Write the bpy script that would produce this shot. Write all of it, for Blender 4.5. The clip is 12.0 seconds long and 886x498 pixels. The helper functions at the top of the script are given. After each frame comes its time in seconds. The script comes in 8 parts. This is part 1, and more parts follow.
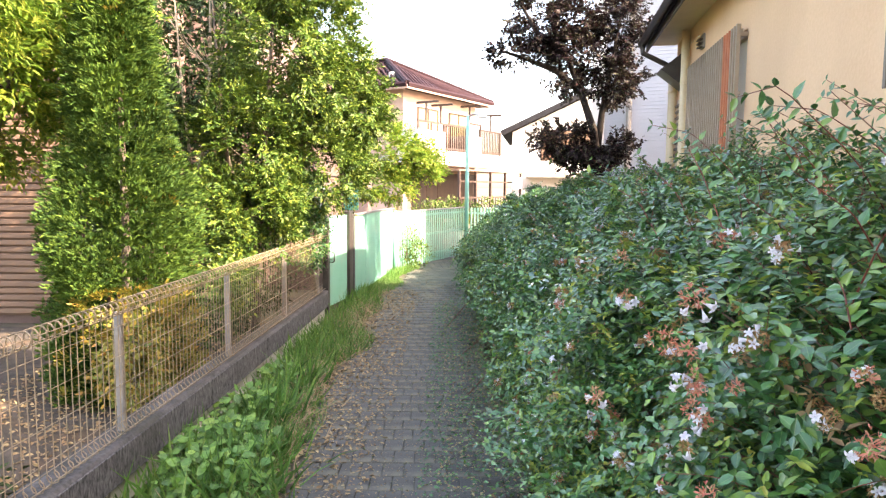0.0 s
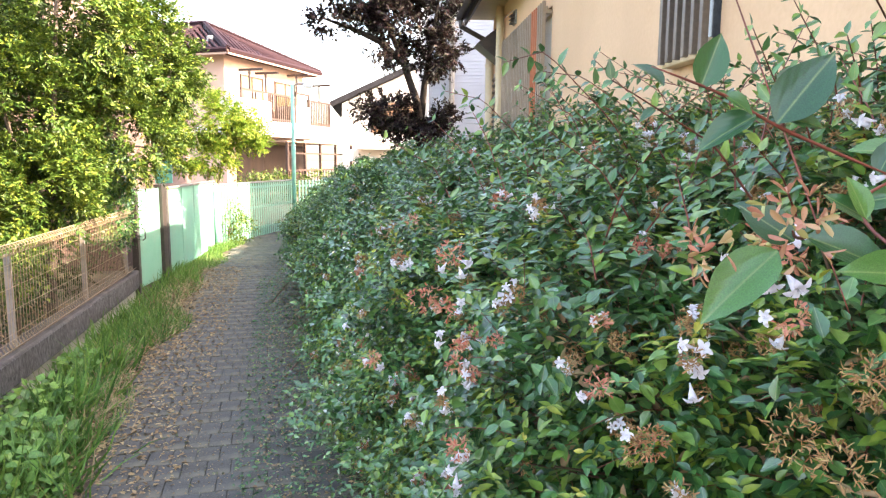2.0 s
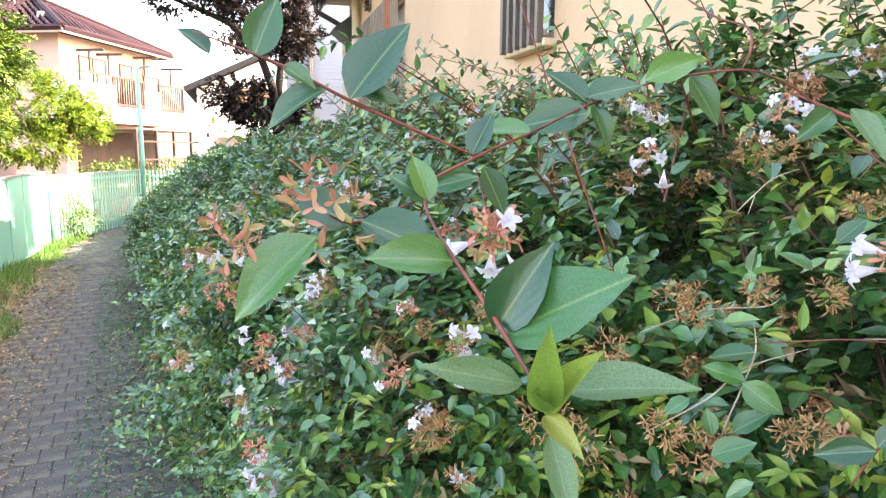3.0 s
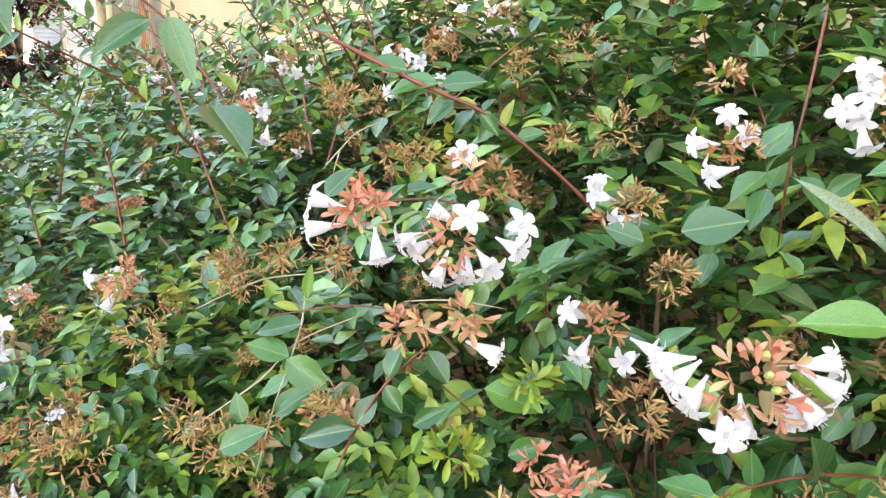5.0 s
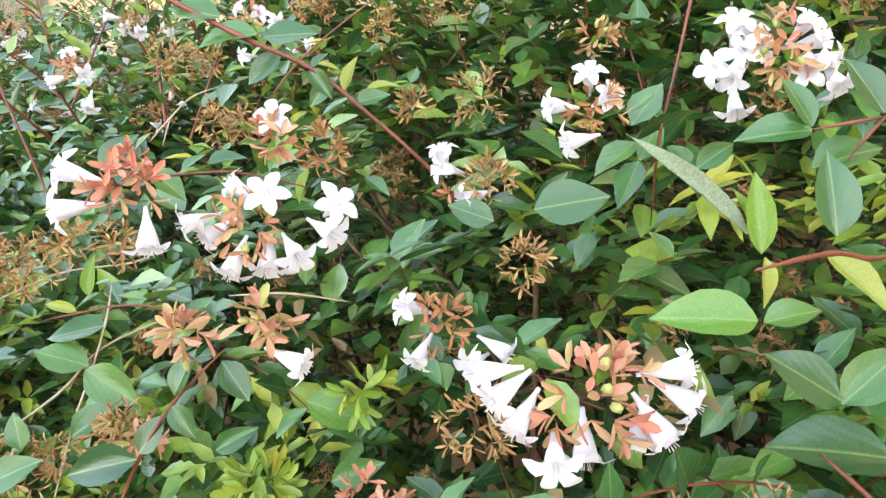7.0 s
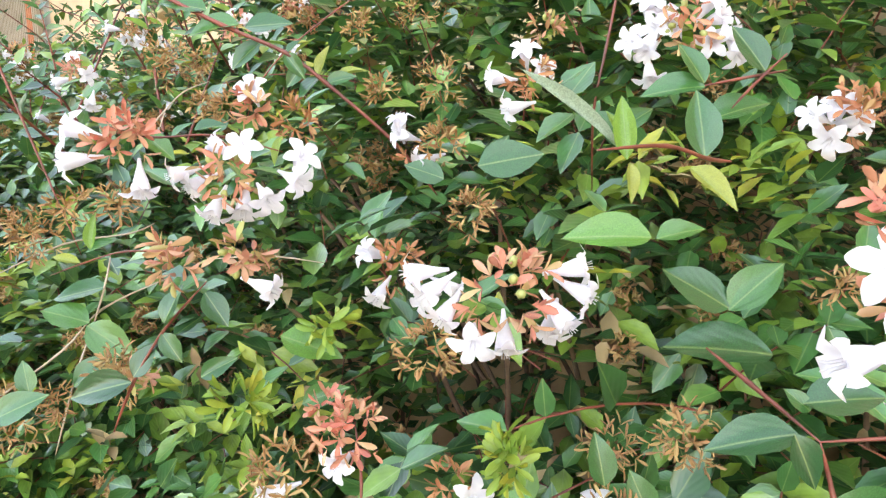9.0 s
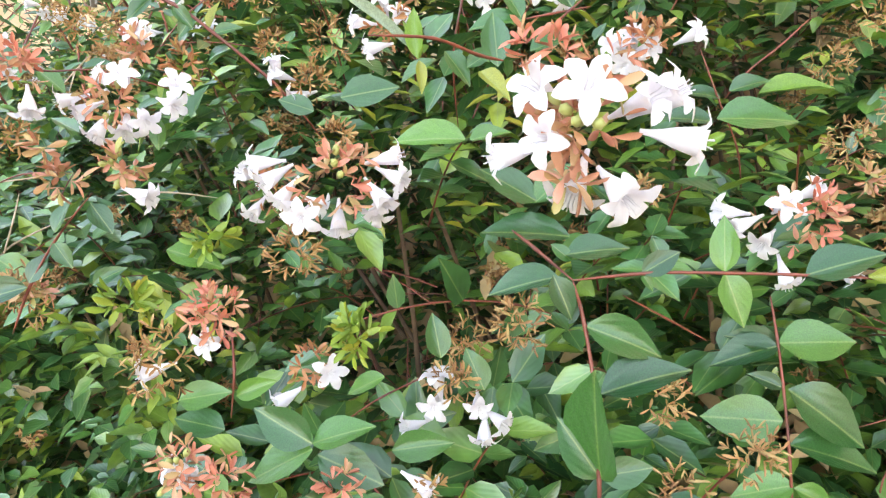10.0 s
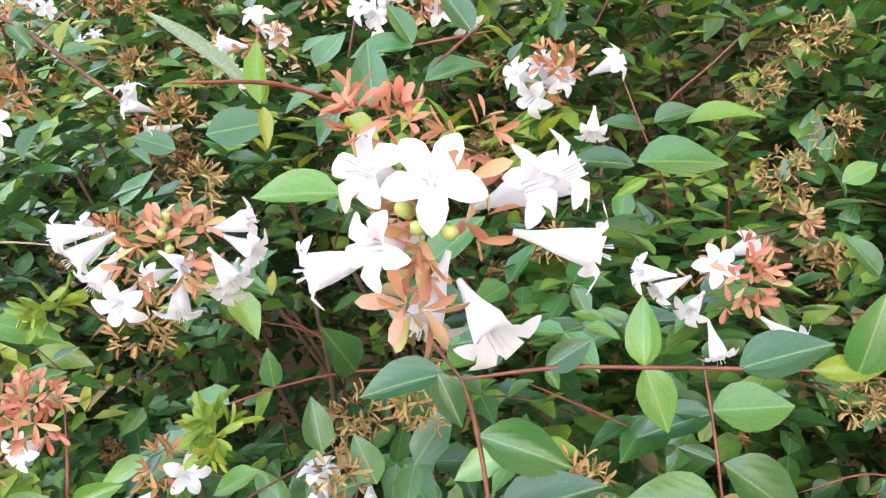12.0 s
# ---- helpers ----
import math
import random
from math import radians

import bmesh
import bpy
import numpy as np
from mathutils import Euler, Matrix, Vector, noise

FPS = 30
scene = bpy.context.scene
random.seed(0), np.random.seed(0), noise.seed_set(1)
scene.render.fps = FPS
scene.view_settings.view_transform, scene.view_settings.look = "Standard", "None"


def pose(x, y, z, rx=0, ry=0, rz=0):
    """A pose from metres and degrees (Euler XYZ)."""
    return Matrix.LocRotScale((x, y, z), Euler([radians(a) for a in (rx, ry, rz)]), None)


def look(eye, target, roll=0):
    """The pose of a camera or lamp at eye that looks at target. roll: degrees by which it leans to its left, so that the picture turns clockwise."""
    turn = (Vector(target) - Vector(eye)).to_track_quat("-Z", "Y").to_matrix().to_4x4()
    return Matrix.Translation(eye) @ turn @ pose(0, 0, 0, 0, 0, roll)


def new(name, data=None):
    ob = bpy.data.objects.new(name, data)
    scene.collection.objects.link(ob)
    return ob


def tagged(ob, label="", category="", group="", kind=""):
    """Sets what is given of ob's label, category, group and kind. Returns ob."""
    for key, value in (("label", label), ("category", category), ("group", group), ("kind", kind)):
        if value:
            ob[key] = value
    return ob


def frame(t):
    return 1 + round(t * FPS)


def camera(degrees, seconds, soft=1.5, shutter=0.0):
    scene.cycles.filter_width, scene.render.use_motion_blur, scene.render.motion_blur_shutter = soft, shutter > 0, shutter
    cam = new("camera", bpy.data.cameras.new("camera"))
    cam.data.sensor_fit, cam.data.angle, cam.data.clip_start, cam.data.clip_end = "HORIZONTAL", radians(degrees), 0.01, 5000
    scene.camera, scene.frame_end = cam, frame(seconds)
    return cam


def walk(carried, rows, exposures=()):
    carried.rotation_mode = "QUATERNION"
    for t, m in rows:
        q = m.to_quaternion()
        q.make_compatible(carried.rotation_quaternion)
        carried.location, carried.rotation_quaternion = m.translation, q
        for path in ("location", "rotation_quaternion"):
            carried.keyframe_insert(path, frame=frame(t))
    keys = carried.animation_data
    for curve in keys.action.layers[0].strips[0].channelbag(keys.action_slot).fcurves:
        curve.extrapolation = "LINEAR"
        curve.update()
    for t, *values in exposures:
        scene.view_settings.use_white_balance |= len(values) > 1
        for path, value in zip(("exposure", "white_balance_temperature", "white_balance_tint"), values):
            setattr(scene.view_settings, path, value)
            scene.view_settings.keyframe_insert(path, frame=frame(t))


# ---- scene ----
cam = camera(67.0, 12.0, 1.3)
PATH = [
    (0, (0.022, 0.131, 1.588), (0.016, 2.122, 1.401), 0.5),
    (0.5, (0.031, 0.129, 1.585), (0.044, 2.12, 1.399), 0.5),
    (1, (0.051, 0.129, 1.58), (0.18, 2.114, 1.366), 0.6),
    (1.5, (0.089, 0.143, 1.573), (0.394, 2.106, 1.341), 0.7),
    (2, (0.129, 0.151, 1.569), (0.607, 2.075, 1.306), 0.5),
    (2.5, (0.171, 0.148, 1.568), (0.838, 2.012, 1.286), 0.7),
    (3, (0.22, 0.143, 1.567), (1.06, 1.934, 1.273), 0.4),
    (3.5, (0.272, 0.129, 1.564), (1.262, 1.838, 1.25), 0.6),
    (3.7, (0.293, 0.124, 1.562), (1.315, 1.812, 1.241), 0.5),
    (5.3, (0.427, 0.098, 1.549), (1.796, 1.505, 1.168), 1.0),
    (5.5, (0.437, 0.097, 1.547), (1.834, 1.474, 1.158), 1.1),
    (6, (0.459, 0.097, 1.547), (1.917, 1.406, 1.146), 1.4),
    (6.5, (0.474, 0.107, 1.544), (1.946, 1.394, 1.127), 1.4),
    (6.7, (0.48, 0.11, 1.544), (1.954, 1.393, 1.121), 1.4),
    (8.5, (0.471, 0.088, 1.525), (1.924, 1.426, 1.207), 0.7),
    (9, (0.459, 0.062, 1.517), (1.94, 1.362, 1.176), 0.5),
    (9.5, (0.447, 0.028, 1.497), (1.964, 1.288, 1.162), 0.2),
    (10, (0.451, -0.013, 1.48), (2.006, 1.201, 1.148), -0.2),
    (10.5, (0.466, -0.046, 1.477), (2.101, 1.06, 1.154), -0.1),
    (11, (0.48, -0.044, 1.486), (2.131, 1.042, 1.174), -0.3),
    (11.5, (0.502, -0.024, 1.492), (2.171, 1.028, 1.166), -0.4),
    (12, (0.511, -0.002, 1.499), (2.158, 1.083, 1.17), -0.6),
]
walk(cam, [(t, look(eye, target, roll)) for t, eye, target, roll in PATH], [(0.0, 3.36, 8100, 18), (2.0, 3.44, 8000, 18), (3.5, 3.78, 7900, 18), (5.5, 4.04, 9800, 14), (12.0, 4.04, 9700, 16)])

# ---- world, sun and sky ----
SUN_DIR = Vector((0.740, -0.340, 0.555)).normalized()
world = bpy.data.worlds.new("sky")
scene.world = world
world.use_nodes = True
wn = world.node_tree.nodes
sky = wn.new("ShaderNodeTexSky")
sky.sky_type = "NISHITA"
sky.sun_disc = False
sky.sun_elevation = math.asin(SUN_DIR.z)
sky.sun_rotation = math.atan2(SUN_DIR.x, SUN_DIR.y)
sky.air_density, sky.dust_density, sky.ozone_density = 1.0, 2.5, 1.0
wn["Background"].inputs["Strength"].default_value = 0.15
world.node_tree.links.new(sky.outputs["Color"], wn["Background"].inputs["Color"])
sun = new("sun", bpy.data.lights.new("sun", "SUN"))
sun.data.energy, sun.data.angle, sun.data.color = 3.0, radians(0.6), (1.0, 0.93, 0.82)
sun.matrix_world = look(SUN_DIR * 40, (0, 0, 0))


# ---- materials ----
def material(name, c1, c2, rough=0.6, scale=8.0, metal=0.0, bump=0.0, fine=60.0, vary=None, amount=0.35, through_light=0.0, c3=None, dirt=None, stretch=(1, 1, 1), spec=0.5):
    """Two-scale noise between c1 and c2; vary: 'object' or 'island' tints piece by piece towards c3."""
    m = bpy.data.materials.new(name)
    m.use_nodes = True
    t = m.node_tree
    n, l = t.nodes, t.links
    b = n["Principled BSDF"]
    co = n.new("ShaderNodeTexCoord")
    mp = n.new("ShaderNodeMapping")
    mp.inputs["Scale"].default_value = stretch
    l.new(co.outputs["Object"], mp.inputs["Vector"])
    big = n.new("ShaderNodeTexNoise")
    big.inputs["Scale"].default_value, big.inputs["Detail"].default_value = scale, 4
    small = n.new("ShaderNodeTexNoise")
    small.inputs["Scale"].default_value, small.inputs["Detail"].default_value = fine, 5
    l.new(mp.outputs["Vector"], big.inputs["Vector"])
    l.new(mp.outputs["Vector"], small.inputs["Vector"])
    add = n.new("ShaderNodeMath")
    add.operation = "MULTIPLY_ADD"
    add.inputs[1].default_value = 0.45
    l.new(small.outputs["Fac"], add.inputs[0])
    half = n.new("ShaderNodeMath")
    half.operation = "MULTIPLY"
    half.inputs[1].default_value = 0.55
    l.new(big.outputs["Fac"], half.inputs[0])
    l.new(half.outputs[0], add.inputs[2])
    ramp = n.new("ShaderNodeValToRGB")
    ramp.color_ramp.elements[0].position, ramp.color_ramp.elements[1].position = 0.36, 0.64
    ramp.color_ramp.elements[0].color, ramp.color_ramp.elements[1].color = (*c1, 1), (*c2, 1)
    l.new(add.outputs[0], ramp.inputs["Fac"])
    colour = ramp.outputs["Color"]
    if vary:
        if vary == "object":
            r = n.new("ShaderNodeObjectInfo").outputs["Random"]
        else:
            r = n.new("ShaderNodeNewGeometry").outputs["Random Per Island"]
        vr = n.new("ShaderNodeValToRGB")
        vr.color_ramp.elements[0].position, vr.color_ramp.elements[1].position = 0.35, 1.0
        vr.color_ramp.elements[0].color, vr.color_ramp.elements[1].color = (0, 0, 0, 1), (amount, amount, amount, 1)
        l.new(r, vr.inputs["Fac"])
        mix = n.new("ShaderNodeMix")
        mix.data_type = "RGBA"
        l.new(vr.outputs["Color"], mix.inputs["Factor"])
        l.new(colour, mix.inputs["A"])
        mix.inputs["B"].default_value = (*(c3 or c2), 1)
        colour = mix.outputs["Result"]
    if dirt:
        dn = n.new("ShaderNodeTexNoise")
        dn.inputs["Scale"].default_value, dn.inputs["Detail"].default_value = dirt[1], 7
        l.new(co.outputs["Object"], dn.inputs["Vector"])
        dr = n.new("ShaderNodeValToRGB")
        dr.color_ramp.elements[0].position, dr.color_ramp.elements[1].position = 0.5, 0.72
        dr.color_ramp.elements[0].color, dr.color_ramp.elements[1].color = (0, 0, 0, 1), (dirt[2], dirt[2], dirt[2], 1)
        l.new(dn.outputs["Fac"], dr.inputs["Fac"])
        mix = n.new("ShaderNodeMix")
        mix.data_type = "RGBA"
        l.new(dr.outputs["Color"], mix.inputs["Factor"])
        l.new(colour, mix.inputs["A"])
        mix.inputs["B"].default_value = (*dirt[0], 1)
        colour = mix.outputs["Result"]
    l.new(colour, b.inputs["Base Color"])
    b.inputs["Roughness"].default_value, b.inputs["Metallic"].default_value = rough, metal
    b.inputs["Specular IOR Level"].default_value = spec
    if bump:
        bp = n.new("ShaderNodeBump")
        bp.inputs["Strength"].default_value, bp.inputs["Distance"].default_value = bump, 0.01
        l.new(add.outputs[0], bp.inputs["Height"])
        l.new(bp.outputs["Normal"], b.inputs["Normal"])
    if through_light:
        tr = n.new("ShaderNodeBsdfTranslucent")
        l.new(colour, tr.inputs["Color"])
        ms = n.new("ShaderNodeMixShader")
        ms.inputs["Fac"].default_value = through_light
        l.new(b.outputs[0], ms.inputs[1])
        l.new(tr.outputs[0], ms.inputs[2])
        l.new(ms.outputs[0], n["Material Output"].inputs["Surface"])
    return m


def leaf_material(name, dark, light, young, vary="island", rough=0.38, through_light=0.3, amount=0.8, spec=0.5, coat=0.0):
    """Leaf with a paler midrib and side veins, tinted leaf by leaf from dark to light to young."""
    m = bpy.data.materials.new(name)
    m.use_nodes = True
    t = m.node_tree
    n, l = t.nodes, t.links
    b = n["Principled BSDF"]
    r = n.new("ShaderNodeNewGeometry").outputs["Random Per Island"] if vary == "island" else n.new("ShaderNodeObjectInfo").outputs["Random"]
    ramp = n.new("ShaderNodeValToRGB")
    e = ramp.color_ramp.elements
    e[0].position, e[0].color = 0.0, (*dark, 1)
    e[1].position, e[1].color = 1.0, (*young, 1)
    mid = e.new(0.62)
    mid.color = (*light, 1)
    e.new(0.86).color = tuple(0.5 * (light[i] + young[i]) for i in range(3)) + (1,)
    l.new(r, ramp.inputs["Fac"])
    uv = n.new("ShaderNodeUVMap")
    sep = n.new("ShaderNodeSeparateXYZ")
    l.new(uv.outputs["UV"], sep.inputs[0])
    off = n.new("ShaderNodeMath")
    off.operation = "ABSOLUTE"
    l.new(sep.outputs["X"], off.inputs[0])
    rib = n.new("ShaderNodeMapRange")
    rib.inputs["From Min"].default_value, rib.inputs["From Max"].default_value = 0.0, 0.07
    rib.inputs["To Min"].default_value, rib.inputs["To Max"].default_value = 0.55, 0.0
    l.new(off.outputs[0], rib.inputs["Value"])
    slant = n.new("ShaderNodeMath")
    slant.operation = "MULTIPLY_ADD"
    slant.inputs[1].default_value = -0.8
    l.new(off.outputs[0], slant.inputs[0])
    l.new(sep.outputs["Y"], slant.inputs[2])
    wave = n.new("ShaderNodeMath")
    wave.operation = "SINE"
    times = n.new("ShaderNodeMath")
    times.operation = "MULTIPLY"
    times.inputs[1].default_value = 27.0
    l.new(slant.outputs[0], times.inputs[0])
    l.new(times.outputs[0], wave.inputs[0])
    mix = n.new("ShaderNodeMix")
    mix.data_type = "RGBA"
    l.new(rib.outputs["Result"], mix.inputs["Factor"])
    l.new(ramp.outputs["Color"], mix.inputs["A"])
    mix.inputs["B"].default_value = (0.22, 0.30, 0.10, 1)
    co = n.new("ShaderNodeTexCoord")
    blotch = n.new("ShaderNodeTexNoise")
    blotch.inputs["Scale"].default_value, blotch.inputs["Detail"].default_value = 70.0, 4
    l.new(co.outputs["Object"], blotch.inputs["Vector"])
    br = n.new("ShaderNodeMapRange")
    br.inputs["From Min"].default_value, br.inputs["From Max"].default_value = 0.3, 0.7
    br.inputs["To Min"].default_value, br.inputs["To Max"].default_value = 0.72, 1.25
    l.new(blotch.outputs["Fac"], br.inputs["Value"])
    mul = n.new("ShaderNodeMix")
    mul.data_type, mul.blend_type = "RGBA", "MULTIPLY"
    mul.inputs["Factor"].default_value = 1.0
    l.new(mix.outputs["Result"], mul.inputs["A"])
    l.new(br.outputs["Result"], mul.inputs["B"])
    l.new(mul.outputs["Result"], b.inputs["Base Color"])
    b.inputs["Roughness"].default_value, b.inputs["Specular IOR Level"].default_value = rough, spec
    b.inputs["Coat Weight"].default_value, b.inputs["Coat Roughness"].default_value = coat, 0.2
    bp = n.new("ShaderNodeBump")
    bp.inputs["Strength"].default_value, bp.inputs["Distance"].default_value = 0.10, 0.0006
    relief = n.new("ShaderNodeMath")
    relief.operation = "MULTIPLY_ADD"
    relief.inputs[1].default_value = 3.0
    l.new(blotch.outputs["Fac"], relief.inputs[0])
    l.new(wave.outputs[0], relief.inputs[2])
    l.new(relief.outputs[0], bp.inputs["Height"])
    l.new(bp.outputs["Normal"], b.inputs["Normal"])
    tr = n.new("ShaderNodeBsdfTranslucent")
    l.new(mul.outputs["Result"], tr.inputs["Color"])
    ms = n.new("ShaderNodeMixShader")
    ms.inputs["Fac"].default_value = through_light
    l.new(b.outputs[0], ms.inputs[1])
    l.new(tr.outputs[0], ms.inputs[2])
    l.new(ms.outputs[0], n["Material Output"].inputs["Surface"])
    return m


M_LEAF = leaf_material("abelia_leaf", (0.014, 0.072, 0.023), (0.048, 0.172, 0.040), (0.19, 0.30, 0.042), rough=0.36, coat=0.7, through_light=0.15)
M_LEAF_PART = leaf_material("abelia_leaf_single", (0.012, 0.066, 0.022), (0.030, 0.125, 0.030), (0.085, 0.22, 0.036), vary="object", rough=0.33, coat=0.35, through_light=0.18)
M_YOUNG = leaf_material("abelia_young_leaf", (0.14, 0.26, 0.04), (0.26, 0.34, 0.05), (0.42, 0.38, 0.06))
M_CYPRESS = material("cypress_scale", (0.010, 0.038, 0.010), (0.055, 0.115, 0.018), 0.7, 2.2, vary="island", amount=0.45, c3=(0.14, 0.20, 0.022), through_light=0.2, spec=0.2)
M_GREEN_TREE = leaf_material("evergreen_leaf", (0.022, 0.062, 0.011), (0.076, 0.142, 0.020), (0.21, 0.25, 0.036), rough=0.45, through_light=0.18, spec=0.3)
# leaf green darkened to stand in for shade behind the fence
M_SHADE_LEAF = leaf_material("shade_dark_leaf", (0.010, 0.026, 0.007), (0.020, 0.048, 0.011), (0.045, 0.085, 0.02), rough=0.5, spec=0.25, through_light=0.08)
M_BRIGHT_TREE = leaf_material("yellow_green_leaf", (0.08, 0.17, 0.02), (0.20, 0.31, 0.042), (0.40, 0.40, 0.065), rough=0.5, spec=0.3, through_light=0.55)
M_YELLOW_BUSH = leaf_material("golden_leaf", (0.09, 0.13, 0.02), (0.26, 0.22, 0.03), (0.38, 0.20, 0.04), rough=0.5)
M_MAPLE = leaf_material("purple_maple_leaf", (0.010, 0.006, 0.008), (0.018, 0.009, 0.011), (0.05, 0.018, 0.02), rough=0.55, spec=0.25, through_light=0.12)
M_DRY = material("dry_leaf", (0.16, 0.09, 0.04), (0.34, 0.22, 0.11), 0.8, 20, vary="island", amount=0.8, c3=(0.48, 0.36, 0.18))
M_STRAW = material("straw", (0.22, 0.15, 0.08), (0.40, 0.30, 0.17), 0.8, 30, vary="island", amount=0.6, c3=(0.14, 0.16, 0.05))
M_MOSS = material("joint_moss", (0.10, 0.13, 0.05), (0.22, 0.24, 0.12), 0.8, 30, vary="island", amount=0.7, c3=(0.36, 0.33, 0.24))
M_STEM = material("abelia_stem", (0.10, 0.022, 0.015), (0.22, 0.05, 0.03), 0.45, 30, bump=0.2)
M_STEM_OLD = material("abelia_old_stem", (0.10, 0.055, 0.035), (0.20, 0.12, 0.08), 0.75, 30, bump=0.4)
M_TWIG_DRY = material("dry_twig", (0.28, 0.20, 0.14), (0.42, 0.33, 0.25), 0.8, 40, bump=0.3)
M_PETAL = material("white_petal", (0.72, 0.69, 0.74), (0.82, 0.80, 0.83), 0.6, 160, through_light=0.5, spec=0.15)
M_CALYX = material("pink_calyx", (0.50, 0.16, 0.11), (0.60, 0.26, 0.17), 0.5, 60, vary="island", amount=0.9, c3=(0.50, 0.38, 0.18), through_light=0.25)
M_CALYX_RED = material("red_calyx", (0.52, 0.14, 0.095), (0.60, 0.23, 0.16), 0.5, 60, vary="island", amount=0.9, c3=(0.52, 0.36, 0.20), through_light=0.25)
M_CALYX_DRY = material("dry_calyx", (0.24, 0.11, 0.045), (0.40, 0.21, 0.09), 0.75, 60, vary="island", amount=0.8, c3=(0.46, 0.33, 0.14), through_light=0.1)
M_BUD = material("green_bud", (0.26, 0.28, 0.08), (0.38, 0.38, 0.14), 0.5, 80)
M_BARK = material("bark", (0.06, 0.045, 0.035), (0.17, 0.13, 0.10), 0.9, 12, bump=0.7, stretch=(1, 1, 0.25))
M_BARK_DARK = material("dark_bark", (0.018, 0.014, 0.012), (0.05, 0.038, 0.032), 0.9, 12, bump=0.7, stretch=(1, 1, 0.25), spec=0.2)
M_BARK_PALE = material("pale_bark", (0.30, 0.23, 0.16), (0.48, 0.38, 0.28), 0.85, 12, bump=0.5, stretch=(1, 1, 0.3))
M_PAVER = material("paver_concrete", (0.053, 0.049, 0.041), (0.126, 0.118, 0.098), 0.9, 7, bump=0.6, fine=110, vary="object", amount=0.55, c3=(0.092, 0.092, 0.086), dirt=((0.18, 0.155, 0.105), 5.0, 0.85))
M_PAVER_FAR = material("paver_concrete_worn", (0.053, 0.049, 0.041), (0.126, 0.118, 0.098), 0.9, 7, bump=0.6, fine=110, vary="island", amount=0.55, c3=(0.092, 0.092, 0.086), dirt=((0.18, 0.155, 0.105), 3.0, 0.85))
M_SAND = material("joint_sand", (0.075, 0.070, 0.060), (0.17, 0.155, 0.125), 0.95, 9, bump=0.6)
M_SOIL = material("soil", (0.05, 0.038, 0.024), (0.14, 0.105, 0.07), 0.95, 3, bump=0.8, fine=90, dirt=((0.10, 0.13, 0.05), 1.4, 0.5))
M_GRAVEL = material("gravel_ground", (0.03, 0.023, 0.017), (0.085, 0.068, 0.052), 0.95, 14, bump=0.9, fine=110, dirt=((0.11, 0.06, 0.03), 3, 0.7))
M_GRASS = leaf_material("grass_blade", (0.035, 0.12, 0.022), (0.10, 0.24, 0.038), (0.21, 0.30, 0.065), rough=0.5)
M_WEED = leaf_material("weed_leaf", (0.05, 0.14, 0.03), (0.12, 0.27, 0.05), (0.22, 0.36, 0.07), rough=0.5)
M_CONCRETE = material("cast_concrete", (0.045, 0.043, 0.042), (0.115, 0.110, 0.108), 0.95, 6, bump=1.0, fine=60, stretch=(1, 1, 0.22), spec=0.2, dirt=((0.06, 0.06, 0.05), 2.5, 0.7))
M_SPLIT = material("split_face_concrete", (0.028, 0.028, 0.029), (0.165, 0.163, 0.165), 0.95, 70, bump=1.0, fine=160, stretch=(1, 1, 0.3), spec=0.2, dirt=((0.05, 0.05, 0.045), 2.5, 0.6))
M_CONCRETE_PALE = material("pale_concrete", (0.34, 0.32, 0.28), (0.46, 0.44, 0.40), 0.9, 5, bump=0.3, dirt=((0.16, 0.15, 0.12), 2.5, 0.5))
M_FENCE = material("cream_coated_wire", (0.20, 0.15, 0.095), (0.30, 0.23, 0.15), 0.5, 20, bump=0.1, dirt=((0.24, 0.14, 0.07), 9, 0.6))
M_POST = material("grey_post_paint", (0.16, 0.152, 0.145), (0.23, 0.22, 0.205), 0.5, 12, dirt=((0.25, 0.17, 0.10), 7, 0.5))
M_GREEN_METAL = material("pale_green_sheet", (0.14, 0.38, 0.28), (0.19, 0.43, 0.33), 0.5, 3, dirt=((0.24, 0.36, 0.28), 4, 0.6))
M_GREEN_POLE = material("green_pole_paint", (0.18, 0.50, 0.38), (0.26, 0.58, 0.46), 0.45, 6, dirt=((0.45, 0.55, 0.5), 8, 0.5))
M_STUCCO = material("cream_stucco", (0.63, 0.405, 0.245), (0.70, 0.465, 0.29), 0.9, 1.6, bump=0.45, fine=45, dirt=((0.57, 0.37, 0.23), 0.9, 0.6))
M_STUCCO_TRIM = material("cream_pipe_paint", (0.58, 0.46, 0.28), (0.66, 0.53, 0.34), 0.55, 6)
M_DARK_METAL = material("black_brown_metal", (0.025, 0.02, 0.018), (0.05, 0.04, 0.035), 0.45, 9)
M_GRILLE = material("bronze_aluminium", (0.27, 0.205, 0.15), (0.34, 0.265, 0.20), 0.4, 10, metal=0.15)
M_BRONZE_DARK = material("dark_bronze_aluminium", (0.10, 0.078, 0.062), (0.15, 0.118, 0.095), 0.4, 10)
M_ORANGE_SLAT = material("rust_orange_panel", (0.45, 0.12, 0.05), (0.55, 0.18, 0.08), 0.6, 9)
M_FROSTED = material("frosted_pane", (0.55, 0.52, 0.44), (0.64, 0.60, 0.52), 0.25, 3)
M_DARK_PANE = material("dark_pane", (0.03, 0.035, 0.04), (0.06, 0.065, 0.07), 0.08, 3)
M_PANE_WARM = material("curtained_pane", (0.24, 0.20, 0.10), (0.30, 0.25, 0.14), 0.2, 2)
M_SIDING = material("pale_grey_siding", (0.34, 0.36, 0.40), (0.40, 0.42, 0.46), 0.7, 2, bump=0.1)
